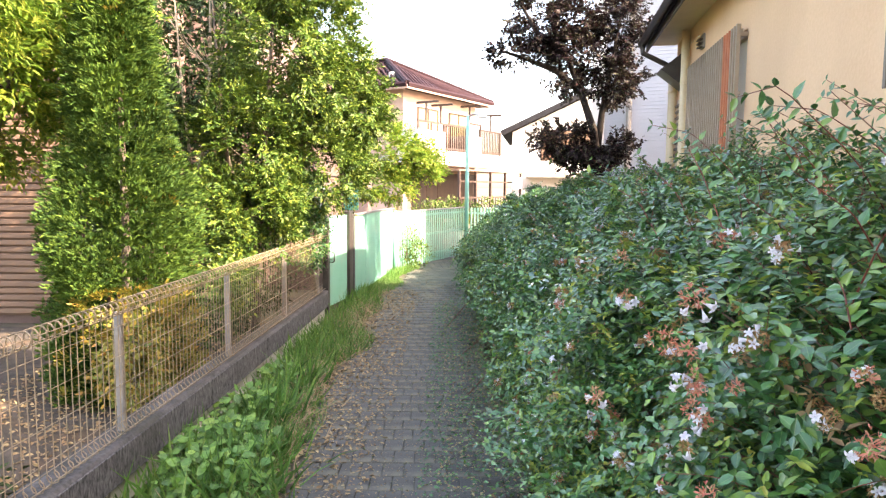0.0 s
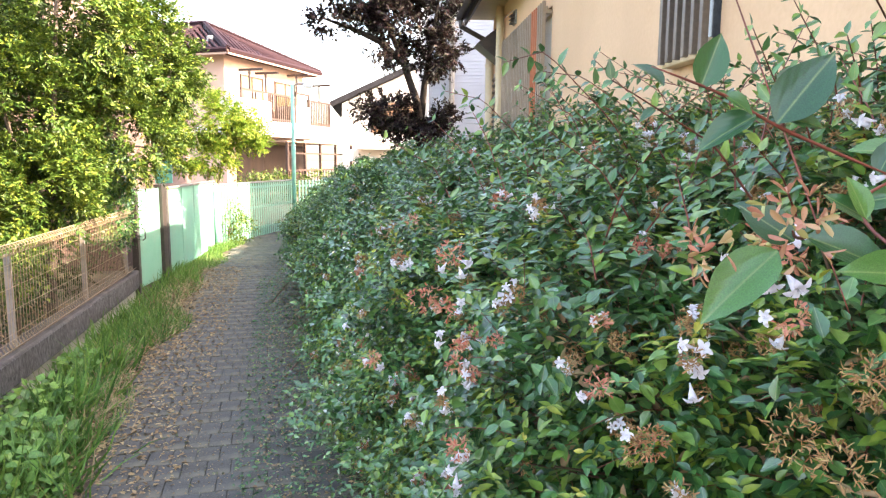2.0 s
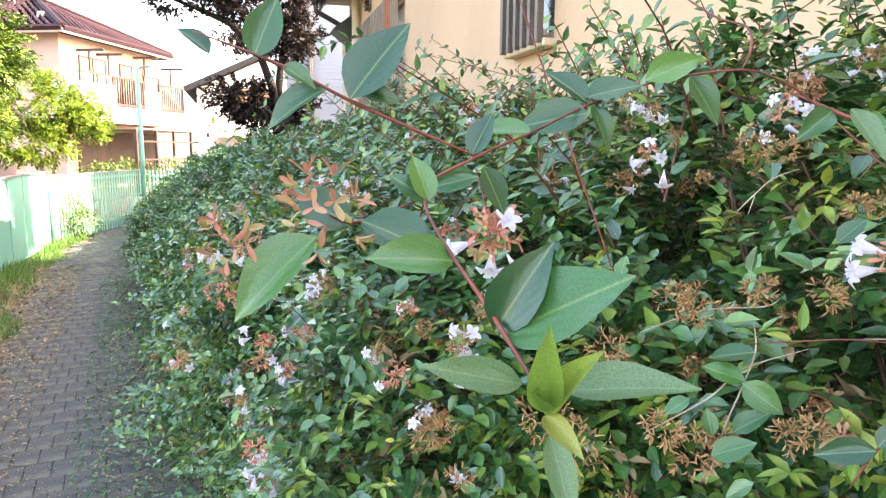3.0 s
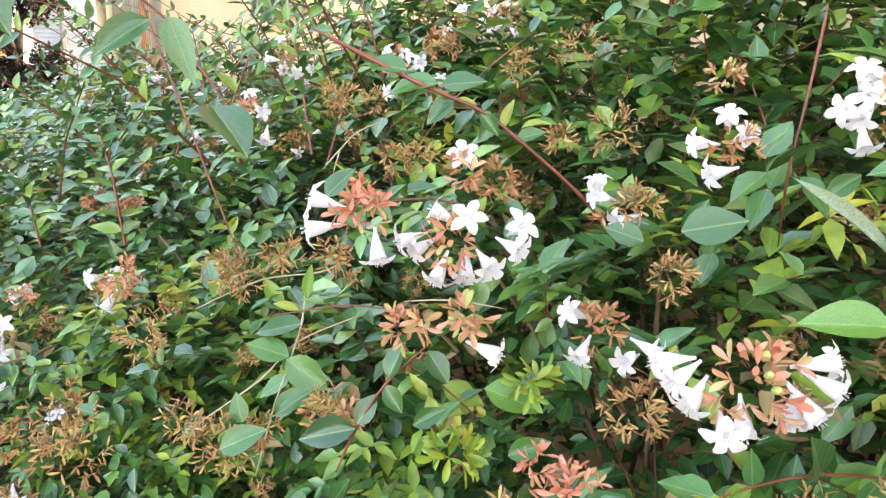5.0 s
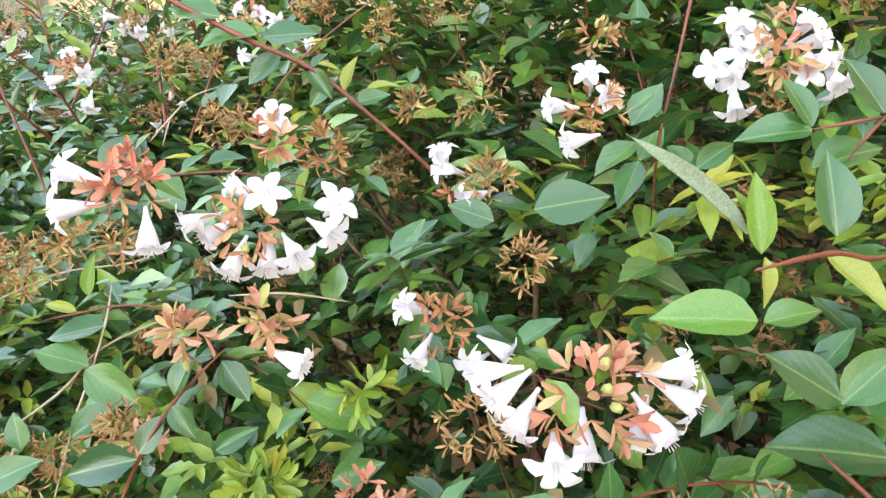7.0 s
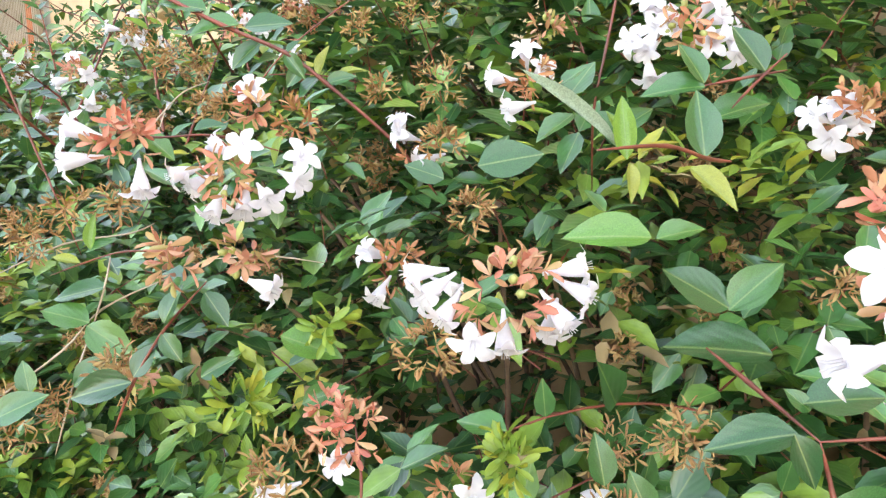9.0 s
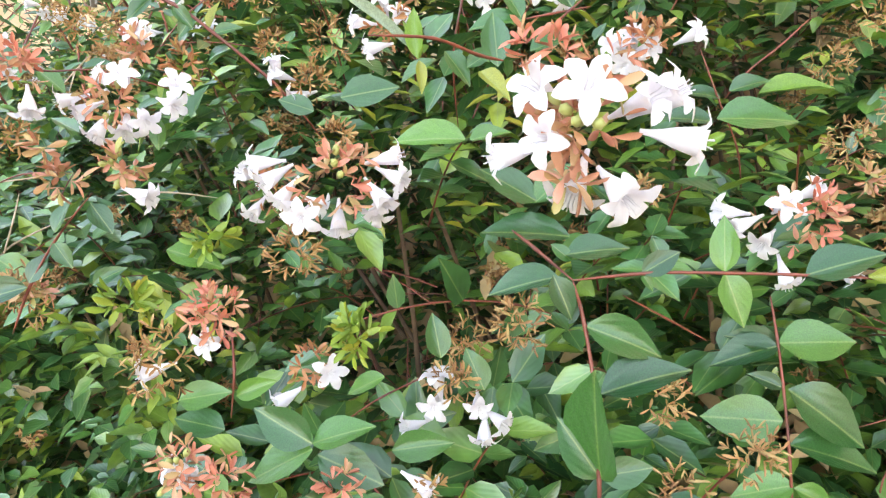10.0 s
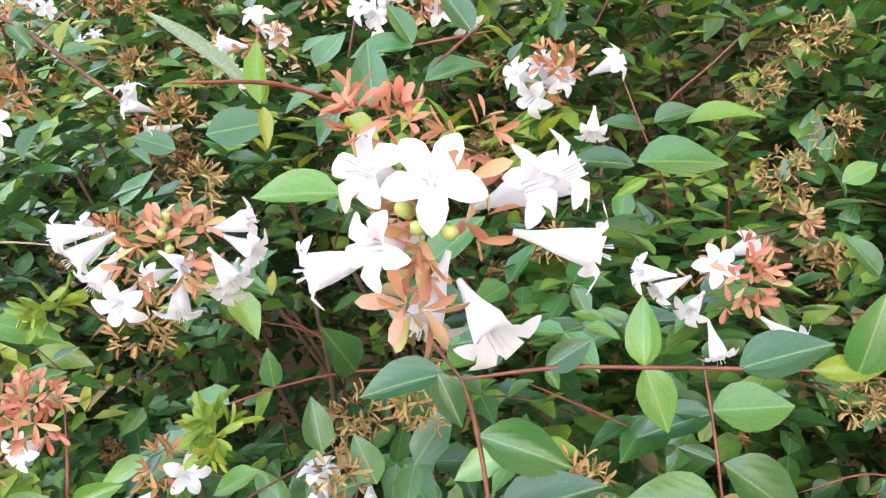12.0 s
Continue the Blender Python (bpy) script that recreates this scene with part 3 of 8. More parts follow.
# louvred slot window at the far end
bm = bmesh.new()
box(bm, -0.03, 0.0, 7.74, 8.14, 1.7, 2.6, 0.004)
louvre = part("louvre_window", bm, M_GRILLE, cream, "dark louvred window")
for k in range(12):
    bm = bmesh.new()
    box(bm, -0.05, -0.032, 7.77, 8.11, 1.74 + 0.07 * k, 1.77 + 0.07 * k, 0.002)
    part("louvre", bm, M_DARK_METAL, louvre)
# small vents under the eave
for y, z in ((6.95, 3.02), (6.55, 2.80)):
    bm = bmesh.new()
    box(bm, -0.02, 0.0, y - 0.07, y + 0.07, z - 0.07, z + 0.07, 0.004)
    vent = part("vent_cap", bm, M_POST, cream, "grey louvred vent cap")
    bm = bmesh.new()
    vs = [bm.verts.new(p) for p in ((-0.02, y - 0.08, z + 0.08), (-0.02, y + 0.08, z + 0.08), (-0.12, y + 0.08, z - 0.01), (-0.12, y - 0.08, z - 0.01))]
    bm.faces.new(vs)
    bmesh.ops.solidify(bm, geom=bm.faces[:], thickness=0.006)
    part("hood", bm, M_LAMP_GLASS, vent)
    for k in range(3):
        bm = bmesh.new()
        box(bm, -0.06, -0.022, y - 0.06, y + 0.06, z - 0.06 + 0.035 * k, z - 0.05 + 0.035 * k)
        part("louvre", bm, M_DARK_METAL, vent)
for a, b, c, d in WINDOWS:
    bm = bmesh.new()
    for q in ((a, a + 0.04, c, d), (b - 0.04, b, c, d), (a + 0.04, b - 0.04, c, c + 0.04), (a + 0.04, b - 0.04, d - 0.04, d)):
        box(bm, 0.02, 0.10, q[0], q[1], q[2], q[3], 0.003)
    win = part("window", bm, M_GRILLE, cream, "bronze aluminium window behind a grille")
    mid = (a + b) / 2
    for q0, q1 in ((a + 0.04, mid), (mid, b - 0.04)):
        bm = bmesh.new()
        box(bm, 0.055, 0.063, q0, q1, c + 0.04, d - 0.04)
        part("pane", bm, M_FROSTED if b > 5 else M_DARK_PANE, win)
    bm = bmesh.new()
    box(bm, -0.06, 0.02, a - 0.03, b + 0.03, c - 0.035, c - 0.003, 0.004)
    part("sill", bm, M_STUCCO_TRIM, win)
    n = int((b - a) / 0.075)
    for k in range(n + 1):
        y = a + (b - a) * k / n
        bm = bmesh.new()
        box(bm, -0.085, -0.055, y - 0.014, y + 0.014, c - 0.02, d + 0.03, 0.002)
        orange = b > 5 and 5.62 < y < 5.80
        part("bar", bm, M_ORANGE_SLAT if orange else (M_GRILLE if b > 5 else M_BRONZE_DARK), win, "rust orange bar" if orange else "")
    for z in (c + 0.02, (c + d) / 2, d - 0.02):
        bm = bmesh.new()
        box(bm, -0.054, -0.04, a - 0.02, b + 0.02, z - 0.012, z + 0.012)
        part("grille_rail", bm, M_GRILLE, win)
    for y in (a, b):
        bm = bmesh.new()
        box(bm, -0.055, 0.0, y - 0.012, y + 0.012, d - 0.06, d - 0.03)
        part("bracket", bm, M_GRILLE, win)

# ---- pale grey building behind the tree ----
grey = thing("siding_building", 0, 0, 0, "tall pale grey building with horizontal siding", "building")
grey.matrix_basis = Matrix.Translation((2.72, 12.2, 0)) @ Matrix.Rotation(radians(-26), 4, "Z")
bm = bmesh.new()
box(bm, 0, 8, 0, 2.6, 0, 10.5)
part("wall", bm, M_SIDING, grey)
bm = bmesh.new()
box(bm, -0.10, 0.12, -0.10, 0.12, 0, 10.5, 0.01)
part("corner_post", bm, M_WHITE_WALL, grey)
for k in range(90):
    bm = bmesh.new()
    box(bm, 0.12, 3.2, -0.018, -0.003, 1.2 + 0.06 * k, 1.253 + 0.06 * k)
    part("siding_board", bm, M_SIDING, grey)
for k in range(90):
    bm = bmesh.new()
    box(bm, -0.018, -0.003, 0.12, 2.6, 1.2 + 0.06 * k, 1.253 + 0.06 * k)
    part("siding_board", bm, M_SIDING, grey)
bm = bmesh.new()
box(bm, 0.16, 0.32, -0.16, -0.04, 3.0, 3.2, 0.02)
part("outlet_box", bm, M_POST, grey, "small grey wall box")
bm = bmesh.new()
tube(bm, [(0.55, -0.09, 0), (0.55, -0.09, 10.4)], 0.05, 8)
part("downpipe", bm, M_POST, grey)
bm = bmesh.new()
box(bm, -0.2, 8.2, -0.2, 2.8, 10.5, 10.7, 0.02)
part("roof", bm, M_POST, grey)

# ---- distant two-storey house with maroon tiles ----
house = thing("tiled_house", 0, 0, 0, "two-storey salmon house with maroon tiled hip roof", "house")
house.matrix_basis = Matrix.Translation((-1.7, 27.3, 0)) @ Matrix.Rotation(radians(58.7), 4, "Z")
HX, HY, HE = 6.0, 9.0, 5.45
bm = bmesh.new()
box(bm, 0, HX, 0, HY, 0, HE)
part("wall", bm, M_PINK_WALL, house)
bm = bmesh.new()
box(bm, -0.02, HX + 0.02, -0.02, HY + 0.02, 2.55, 2.8, 0.01)
part("belt_course", bm, M_WHITE_WALL, house)
ov = 0.6
bm = bmesh.new()
a = [(-ov, -ov), (HX + ov, -ov), (HX + ov, HY + ov), (-ov, HY + ov)]
lo = [bm.verts.new((x, y, HE + 0.05)) for x, y in a]
r0, r1 = bm.verts.new((HX / 2, HX / 2, HE + 1.75)), bm.verts.new((HX / 2, HY - HX / 2, HE + 1.75))
for f in ((lo[0], lo[1], r0), (lo[1], lo[2], r1, r0), (lo[2], lo[3], r1), (lo[3], lo[0], r0, r1)):
    bm.faces.new(f)
bm.faces.new(list(reversed(lo)))
roof = part("roof", bm, M_ROOF, house)
bm = bmesh.new()
for i in range(4):
    (x0, y0), (x1, y1) = a[i], a[(i + 1) % 4]
    box(bm, min(x0, x1) - 0.04, max(x0, x1) + 0.04, min(y0, y1) - 0.04, max(y0, y1) + 0.04, HE - 0.10, HE + 0.055, 0.01)
part("eave_board", bm, M_PINK_WALL, roof)


def tile_rows(c0, c1, top, n, m):
    """Rounded tile courses on one slope between the eave c0 to c1 and the top point."""
    out = []
    for i in range(n):
        f0, f1 = i / n, (i + 1) / n
        a0, b0 = Vector(c0).lerp(top, f0), Vector(c1).lerp(top, f0)
        a1, b1 = Vector(c0).lerp(top, f1), Vector(c1).lerp(top, f1)
        cnt = max(1, int(m * (1 - f0)))
        for j in range(cnt):
            g = (j + 0.5) / cnt
            out.append(((a0.lerp(b0, g) + Vector((0, 0, 0.03))), (a1.lerp(b1, g) + Vector((0, 0, 0.06)))))
    return out


pairs = tile_rows((-ov, -ov, HE + 0.05), (HX + ov, -ov, HE + 0.05), Vector((HX / 2, HX / 2, HE + 1.75)), 14, 26)
pairs += tile_rows((-ov, HY + ov, HE + 0.05), (-ov, -ov, HE + 0.05), Vector((HX / 2, HX / 2, HE + 1.75)), 14, 36)
me = tubes_mesh("tile", [(np.array([p, q]), 0.075, 0.055) for p, q in pairs], M_ROOF, 5)
tagged(link_part("roof_tiles", me, roof, "maroon glazed roof tiles"), kind="stuff")
for p, q in (((-ov, -ov, HE + 0.12), (HX / 2, HX / 2, HE + 1.86)), ((HX + ov, -ov, HE + 0.12), (HX / 2, HX / 2, HE + 1.86)), ((HX / 2, HX / 2, HE + 1.86), (HX / 2, HY - HX / 2, HE + 1.86)), ((-ov, -ov, HE + 0.06), (HX + ov, -ov, HE + 0.06)), ((-ov, HY + ov, HE + 0.06), (-ov, -ov, HE + 0.06))):
    bm = bmesh.new()
    tube(bm, [p, q], 0.11, 6)
    part("ridge_tile", bm, M_ROOF, roof)
bm = bmesh.new()
tube(bm, [(2.2, 3.2, HE + 1.4), (2.2, 3.2, HE + 3.6)], 0.03, 5)
antenna = part("antenna_mast", bm, M_POST, house, "thin grey aerial mast")
for z in (3.55, 3.3):
    bm = bmesh.new()
    tube(bm, [(1.7, 3.4, HE + z), (2.7, 3.0, HE + z)], 0.015, 4)
    part("aerial_rod", bm, M_POST, antenna)


def window_unit(parent, x0, x1, z0, z1, y, mat):
    bm = bmesh.new()
    for q in ((x0, x0 + 0.06, z0, z1), (x1 - 0.06, x1, z0, z1), (x0 + 0.06, x1 - 0.06, z0, z0 + 0.06), (x0 + 0.06, x1 - 0.06, z1 - 0.06, z1), ((x0 + x1) / 2 - 0.03, (x0 + x1) / 2 + 0.03, z0 + 0.06, z1 - 0.06)):
        box(bm, q[0], q[1], y - 0.06, y - 0.004, q[2], q[3])
    w = part("window", bm, M_BROWN_WOOD, parent)
    for q0, q1 in ((x0 + 0.06, (x0 + x1) / 2 - 0.03), ((x0 + x1) / 2 + 0.03, x1 - 0.06)):
        bm = bmesh.new()
        box(bm, q0, q1, y - 0.025, y - 0.01, z0 + 0.06, z1 - 0.06)
        part("pane", bm, mat, w)
    return w


window_unit(house, 1.0, 2.6, 3.0, 4.85, 0, M_PANE_WARM)
window_unit(house, 3.5, 5.2, 3.0, 4.85, 0, M_PANE_WARM)
window_unit(house, 0.8, 2.6, 0.5, 2.2, 0, M_PANE_WARM)
side = thing("side_window", 0, 0, 0, "bronze framed upstairs window with drawn curtain", "window")
side.matrix_basis = house.matrix_basis @ Matrix.Rotation(radians(-90), 4, "Z")
window_unit(side, -2.4, -0.9, 3.9, 4.85, 0, M_PANE_WARM)
window_unit(side, -4.6, -3.2, 3.2, 4.85, 0, M_PANE_WARM)


def balcony(parent, x0, x1, depth, wall_top, rail_top, bars, brackets=()):
    """White parapet with a brown rail above it; bars: balusters between the two."""
    bm = bmesh.new()
    box(bm, x0, x1, -depth, -depth + 0.1, 2.45, wall_top, 0.01)
    box(bm, x0, x0 + 0.1, -depth + 0.1, -0.01, 2.45, wall_top)
    box(bm, x1 - 0.1, x1, -depth + 0.1, -0.01, 2.45, wall_top)
    box(bm, x0 + 0.1, x1 - 0.1, -depth + 0.1, -0.01, 2.45, 2.6)
    b = part("balcony", bm, M_WHITE_WALL, parent, "white rendered balcony with brown rail")
    n = int((x1 - x0) / (0.16 if bars else 0.8))
    for k in range(n + 1):
        x = x0 + 0.05 + (x1 - x0 - 0.1) * k / n
        w = 0.045 if k in (0, n) else 0.02
        bm = bmesh.new()
        box(bm, x - w, x + w, -depth + 0.02, -depth + 0.07, wall_top, rail_top)
        part("baluster", bm, M_BROWN_RAIL, b)
    for z in (rail_top, wall_top + 0.05) if bars else (rail_top,):
        bm = bmesh.new()
        box(bm, x0, x1, -depth + 0.01, -depth + 0.08, z, z + 0.08)
        part("handrail", bm, M_BROWN_RAIL, b)
    for x in brackets:
        bm = bmesh.new()
        box(bm, x, x + 0.09, -depth + 0.03, -depth + 0.08, rail_top + 0.08, rail_top + 0.75)
        box(bm, x, x + 0.09, -depth - 0.5, -depth + 0.5, rail_top + 0.75, rail_top + 0.83)
        part("laundry_bracket", bm, M_BROWN_RAIL, b)
    return b


balcony(house, -0.4, 1.6, 1.0, 3.80, 4.10, False, (0.2, 1.3))
balcony(house, 1.61, 3.6, 1.0, 3.05, 4.10, True)
balcony(house, 3.61, 4.8, 1.0, 3.80, 4.30, False, (3.7,))
balcony(house, 4.81, 7.0, 0.9, 3.05, 4.10, True, (5.9,))
# lean-to with posts below the balconies
bm = bmesh.new()
box(bm, 0.4, 6.2, -2.4, -0.01, 2.2, 2.25, turn=Matrix.Rotation(0, 4, "Z"))
lean = part("lean_to_roof", bm, M_AWNING, house, "brown corrugated lean-to roof")
for x in (0.45, 1.8, 3.1, 4.5, 6.1):
    bm = bmesh.new()
    box(bm, x, x + 0.09, -2.38, -2.29, 0, 2.2)
    part("lean_to_post", bm, M_BROWN_WOOD, lean)
for k in range(22):
    bm = bmesh.new()
    box(bm, 0.5 + 0.25 * k, 0.53 + 0.25 * k, -2.42, -2.39, 0.1, 1.1)
    part("lattice_bar", bm, M_BROWN_WOOD, lean)
for z in (1.1, 1.75):
    bm = bmesh.new()
    box(bm, 0.45, 6.15, -2.40, -2.35, z, z + 0.06)
    part("lattice_rail", bm, M_BROWN_WOOD, lean)
# dark sheet in place of the shade inside the lean-to
bm = bmesh.new()
box(bm, 0.6, 5.9, -0.05, -0.012, 0.2, 2.15)
part("shade_panel", bm, M_BROWN_WOOD, house, "dark panel standing for the shade under the lean-to")
cloth = thing("hanging_towel", 0, 0, 0, "blue towel hung under the lean-to roof", "towel")
cloth.matrix_basis = house.matrix_basis
bm = bmesh.new()
bmesh.ops.create_grid(bm, x_segments=8, y_segments=4, size=0.5, matrix=Matrix.Translation((5.2, -2.6, 1.75)) @ Matrix.Rotation(radians(90), 4, "X") @ Matrix.Diagonal((0.9, 0.5, 1, 1)))
for v in bm.verts:
    v.co.y += 0.03 * math.sin(v.co.x * 22)
bmesh.ops.solidify(bm, geom=bm.faces[:], thickness=0.01)
part("cloth", bm, M_BLUE, cloth)

# ---- white house with dark verge ----
white = thing("white_house", 0, 0, 0, "white rendered house with dark sloping roof edge", "house")
white.matrix_basis = Matrix.Translation((3.35, 34, 0)) @ Matrix.Rotation(radians(-8), 4, "Z")
bm = bmesh.new()
vs0 = [bm.verts.new((x, 0, z)) for x, z in ((0, 0), (9, 0), (9, 6.0), (4.0, 6.2), (0, 4.3))]
vs1 = [bm.verts.new((v.co.x, 8, v.co.z)) for v in vs0]
bm.faces.new(list(vs0))
bm.faces.new(list(reversed(vs1)))
for i in range(5):
    bm.faces.new((vs0[(i + 1) % 5], vs0[i], vs1[i], vs1[(i + 1) % 5]))
part("wall", bm, M_WHITE_WALL, white)
bm = bmesh.new()
box(bm, -0.55, 4.3, -0.3, 8.3, 0, 0.26, 0.01, Matrix.Translation((0, 0, 4.35)) @ Matrix.Rotation(-math.atan2(1.9, 4.0), 4, "Y"))
part("roof", bm, M_DARK_SLATE, white, "dark slate roof edge")
bm = bmesh.new()
box(bm, 1.4, 4.2, -0.05, -0.004, 2.9, 4.4)
shut = part("window", bm, M_BROWN_WOOD, white, "brown shuttered window")
for k in range(12):
    bm = bmesh.new()
    box(bm, 1.45, 4.15, -0.075, -0.052, 2.95 + 0.118 * k, 3.05 + 0.118 * k)
    part("shutter_slat", bm, M_SHUTTER, shut)
bm = bmesh.new()
box(bm, 0.8, 8.5, -1.2, -0.004, 2.05, 2.2, 0.01)
part("canopy", bm, M_CONCRETE_PALE, white)

# ---- neighbour's house behind the left garden ----
near = thing("neighbour_house", 0, 0, 0, "mauve rendered neighbour house with tan roller shutter", "house")
bm = bmesh.new()
box(bm, -9, -4.15, 7.6, 18, 0, 4.6)
part("wall", bm, M_BRICK_WALL, near)
bm = bmesh.new()
box(bm, -4.14, -3.0, 11.0, 18, 2.72, 5.0)
part("wall", bm, M_BRICK_WALL, near)
bm = bmesh.new()
box(bm, -4.14, -1.95, 10.2, 18, 0, 2.6)
part("wall", bm, M_BRICK_WALL, near)
bm = bmesh.new()
box(bm, -4.14, -1.7, 9.95, 18.3, 2.6, 2.72, 0.02)
part("roof", bm, M_BARK, near, "dark flat roof edge")
bm = bmesh.new()
box(bm, -9, -4.17, 7.55, 7.598, 0.1, 2.6)
shutter = part("roller_shutter", bm, M_SHUTTER, near, "tan ribbed roller shutter")
for k in range(32):
    bm = bmesh.new()
    box(bm, -9, -4.2, 7.50, 7.545, 0.12 + 0.077 * k, 0.185 + 0.077 * k, 0.012)
    part("slat", bm, M_SHUTTER, shutter)
bm = bmesh.new()
box(bm, -1.50, -1.28, 10.14, 10.19, 1.22, 1.52)
part("teal_awning", bm, M_TEAL, near, "teal awning panel")
for k in range(9):
    bm = bmesh.new()
    box(bm, -1.946, -1.93, 10.5 + 0.0 * k, 13.0, 0.3 + 0.24 * k, 0.31 + 0.24 * k)
    part("wall_joint", bm, M_DARK_SLATE, near)


# ---- trees ----
def crown_leaves(blobs, count, clump, spread, size, up_bias=0.5, seed=1, tight=1.0):
    """Leaf places and frames: clumps near the skin of ellipsoids."""
    g = np.random.default_rng(seed)
    vol = np.array([b[1][0] * b[1][1] * b[1][2] for b in blobs]) ** 0.67
    which = g.choice(len(blobs), size=count // clump, p=vol / vol.sum())
    cen = np.array([b[0] for b in blobs])[which]
    rad = np.array([b[1] for b in blobs])[which]
    d = unit(g.normal(size=(len(which), 3)))
    rr = g.uniform(0.35, 1.06, len(which)) ** 0.5
    hub = cen + d * rad * rr[:, None]
    out = unit(d + np.array((0, 0, 0.25)))
    idx = np.repeat(np.arange(len(which)), clump)
    p = hub[idx] + g.normal(size=(len(idx), 3)) * spread
    along = unit(out[idx] + 0.9 * g.normal(size=(len(idx), 3)) - np.array((0, 0, 0.35)))
    up = unit(g.normal(size=(len(idx), 3)) * 0.6 + np.array((0, 0, up_bias)) + 0.5 * out[idx])
    return p, frames(along, up), size * g.uniform(0.6, 1.25, len(idx)), hub


def crown_sprays(blobs, count, clump, size, seed):
    """Flat drooping sprays of paired leaflets, set in tiers over the skin of ellipsoids."""
    g = np.random.default_rng(seed)
    vol = np.array([b[1][0] * b[1][1] * b[1][2] for b in blobs]) ** 0.67
    m = count // clump
    which = g.choice(len(blobs), size=m, p=vol / vol.sum())
    cen = np.array([b[0] for b in blobs])[which]
    rad = np.array([b[1] for b in blobs])[which]
    d = unit(g.normal(size=(m, 3)))
    hub = cen + d * rad * (g.uniform(0.12, 1.1, m) ** 0.45)[:, None]
    full = np.array([noise.noise(Vector(q) * 2.8) + 0.35 * noise.noise(Vector(q) * 7.0) for q in hub]) > -0.10
    hub, d = hub[full], d[full]
    m = len(hub)
    axis = unit(d + 0.5 * g.normal(size=(m, 3)) + np.array((0, 0, 0.12)))
    flat = unit(0.45 * d + np.array((0, 0, 1.0)) + 0.35 * g.normal(size=(m, 3)))
    side = unit(np.cross(axis, flat))
    idx = np.repeat(np.arange(m), clump)
    k = np.tile(np.arange(clump), m)
    sgn = np.where(k % 2 == 0, 1.0, -1.0)[:, None]
    f = ((k // 2) / (clump / 2))[:, None]
    run = size * clump * 0.17
    p = hub[idx] + axis[idx] * (f * run) - np.array((0, 0, 1.0)) * (0.22 * run * f * f) + 0.012 * g.normal(size=(len(idx), 3))
    along = unit(sgn * side[idx] * (1.1 - 0.7 * f) + axis[idx] * (0.5 + f) + 0.28 * g.normal(size=(len(idx), 3)) - np.array((0, 0, 0.06)))
    up = unit(flat[idx] + 0.3 * g.normal(size=(len(idx), 3)))
    return p, frames(along, up), size * g.uniform(0.6, 1.2, len(idx)) * (1.1 - 0.4 * f[:, 0]), hub


def tree(name, base, label, category, trunk, blobs, count, clump, spread, size, mat, bark, width=0.45, detail=1, seed=1, limbs=14, r0=0.05, spray=False):
    t = thing(name, *base, label, category)
    b = Vector(base)
    g = random.Random(seed)
    bm = bmesh.new()
    for k, line in enumerate(trunk):
        pts = [Vector(p) - b for p in line]
        n = len(pts)
        tube(bm, pts, [r0 * (1 if k == 0 else 0.62) * (1 - 0.75 * i / (n - 1)) for i in range(n)], 8)
    part("trunk", bm, bark, t, smooth=True)
    p, rot, s, hub = crown_sprays(blobs, count, clump, size, seed) if spray else crown_leaves(blobs, count, clump, spread, size, seed=seed)
    lines = []
    joints = [Vector(q) for line in trunk for q in line[max(1, len(line) // 3):]]
    for k in range(min(limbs, len(hub))):
        e = Vector(hub[g.randrange(len(hub))])
        q = min(joints, key=lambda v: (v - e).length + 0.8 * max(0.0, v.z - e.z))
        m = q.lerp(e, 0.5) + Vector((g.uniform(-0.06, 0.06), g.uniform(-0.06, 0.06), -0.05))
        lines.append((np.array([q - b, m - b, e - b]), min(0.014, r0 * 0.2), r0 * 0.05))
    for line in lines:
        link_part("limb", tubes_mesh("limb", [line], bark, 5), t)
    me = scatter("crown", leaf_shape(width, detail=detail), p - np.array(base), rot, s, mat)
    tagged(link_part("crown", me, t), kind="stuff")
    return t


tree("purple_maple", (2.05, 9.15, 0), "dark purple-leaved maple tree with forked trunk", "tree",
     [[(2.05, 9.15, 0), (2.05, 9.15, 1.5), (2.02, 9.15, 2.1), (1.98, 9.15, 2.35), (1.80, 9.15, 2.85), (1.60, 9.15, 3.3), (1.40, 9.12, 3.7)], [(2.03, 9.15, 2.0), (2.10, 9.20, 2.6), (2.20, 9.15, 3.2), (2.32, 9.15, 4.0)],
      [(1.80, 9.15, 2.85), (1.45, 9.05, 3.1), (1.05, 9.05, 3.25), (0.72, 9.05, 3.35)], [(2.03, 9.15, 1.9), (1.75, 9.1, 2.05), (1.40, 9.05, 2.2)], [(2.05, 9.15, 1.9), (2.25, 9.15, 2.05), (2.55, 9.15, 2.15)], [(1.6, 9.15, 3.3), (1.2, 9.1, 3.6), (0.95, 9.1, 4.0)]],
     [((1.80, 9.15, 3.22), (0.62, 0.5, 0.42)), ((2.32, 9.15, 3.70), (0.36, 0.4, 0.45)), ((2.35, 9.15, 2.98), (0.36, 0.35, 0.30)), ((1.62, 9.1, 3.72), (0.45, 0.4, 0.30)), ((1.15, 9.05, 3.68), (0.40, 0.35, 0.32)), ((0.85, 9.05, 3.30), (0.30, 0.25, 0.13)),
      ((1.57, 9.05, 2.20), (0.42, 0.35, 0.22)), ((2.32, 9.15, 2.12), (0.38, 0.35, 0.18)), ((1.95, 9.05, 1.95), (0.45, 0.35, 0.16)), ((1.25, 9.05, 4.1), (0.35, 0.3, 0.2))],
     42000, 12, 0.07, 0.062, M_MAPLE, M_BARK_DARK, 0.60, 0, 3, 60, 0.088, spray=True)
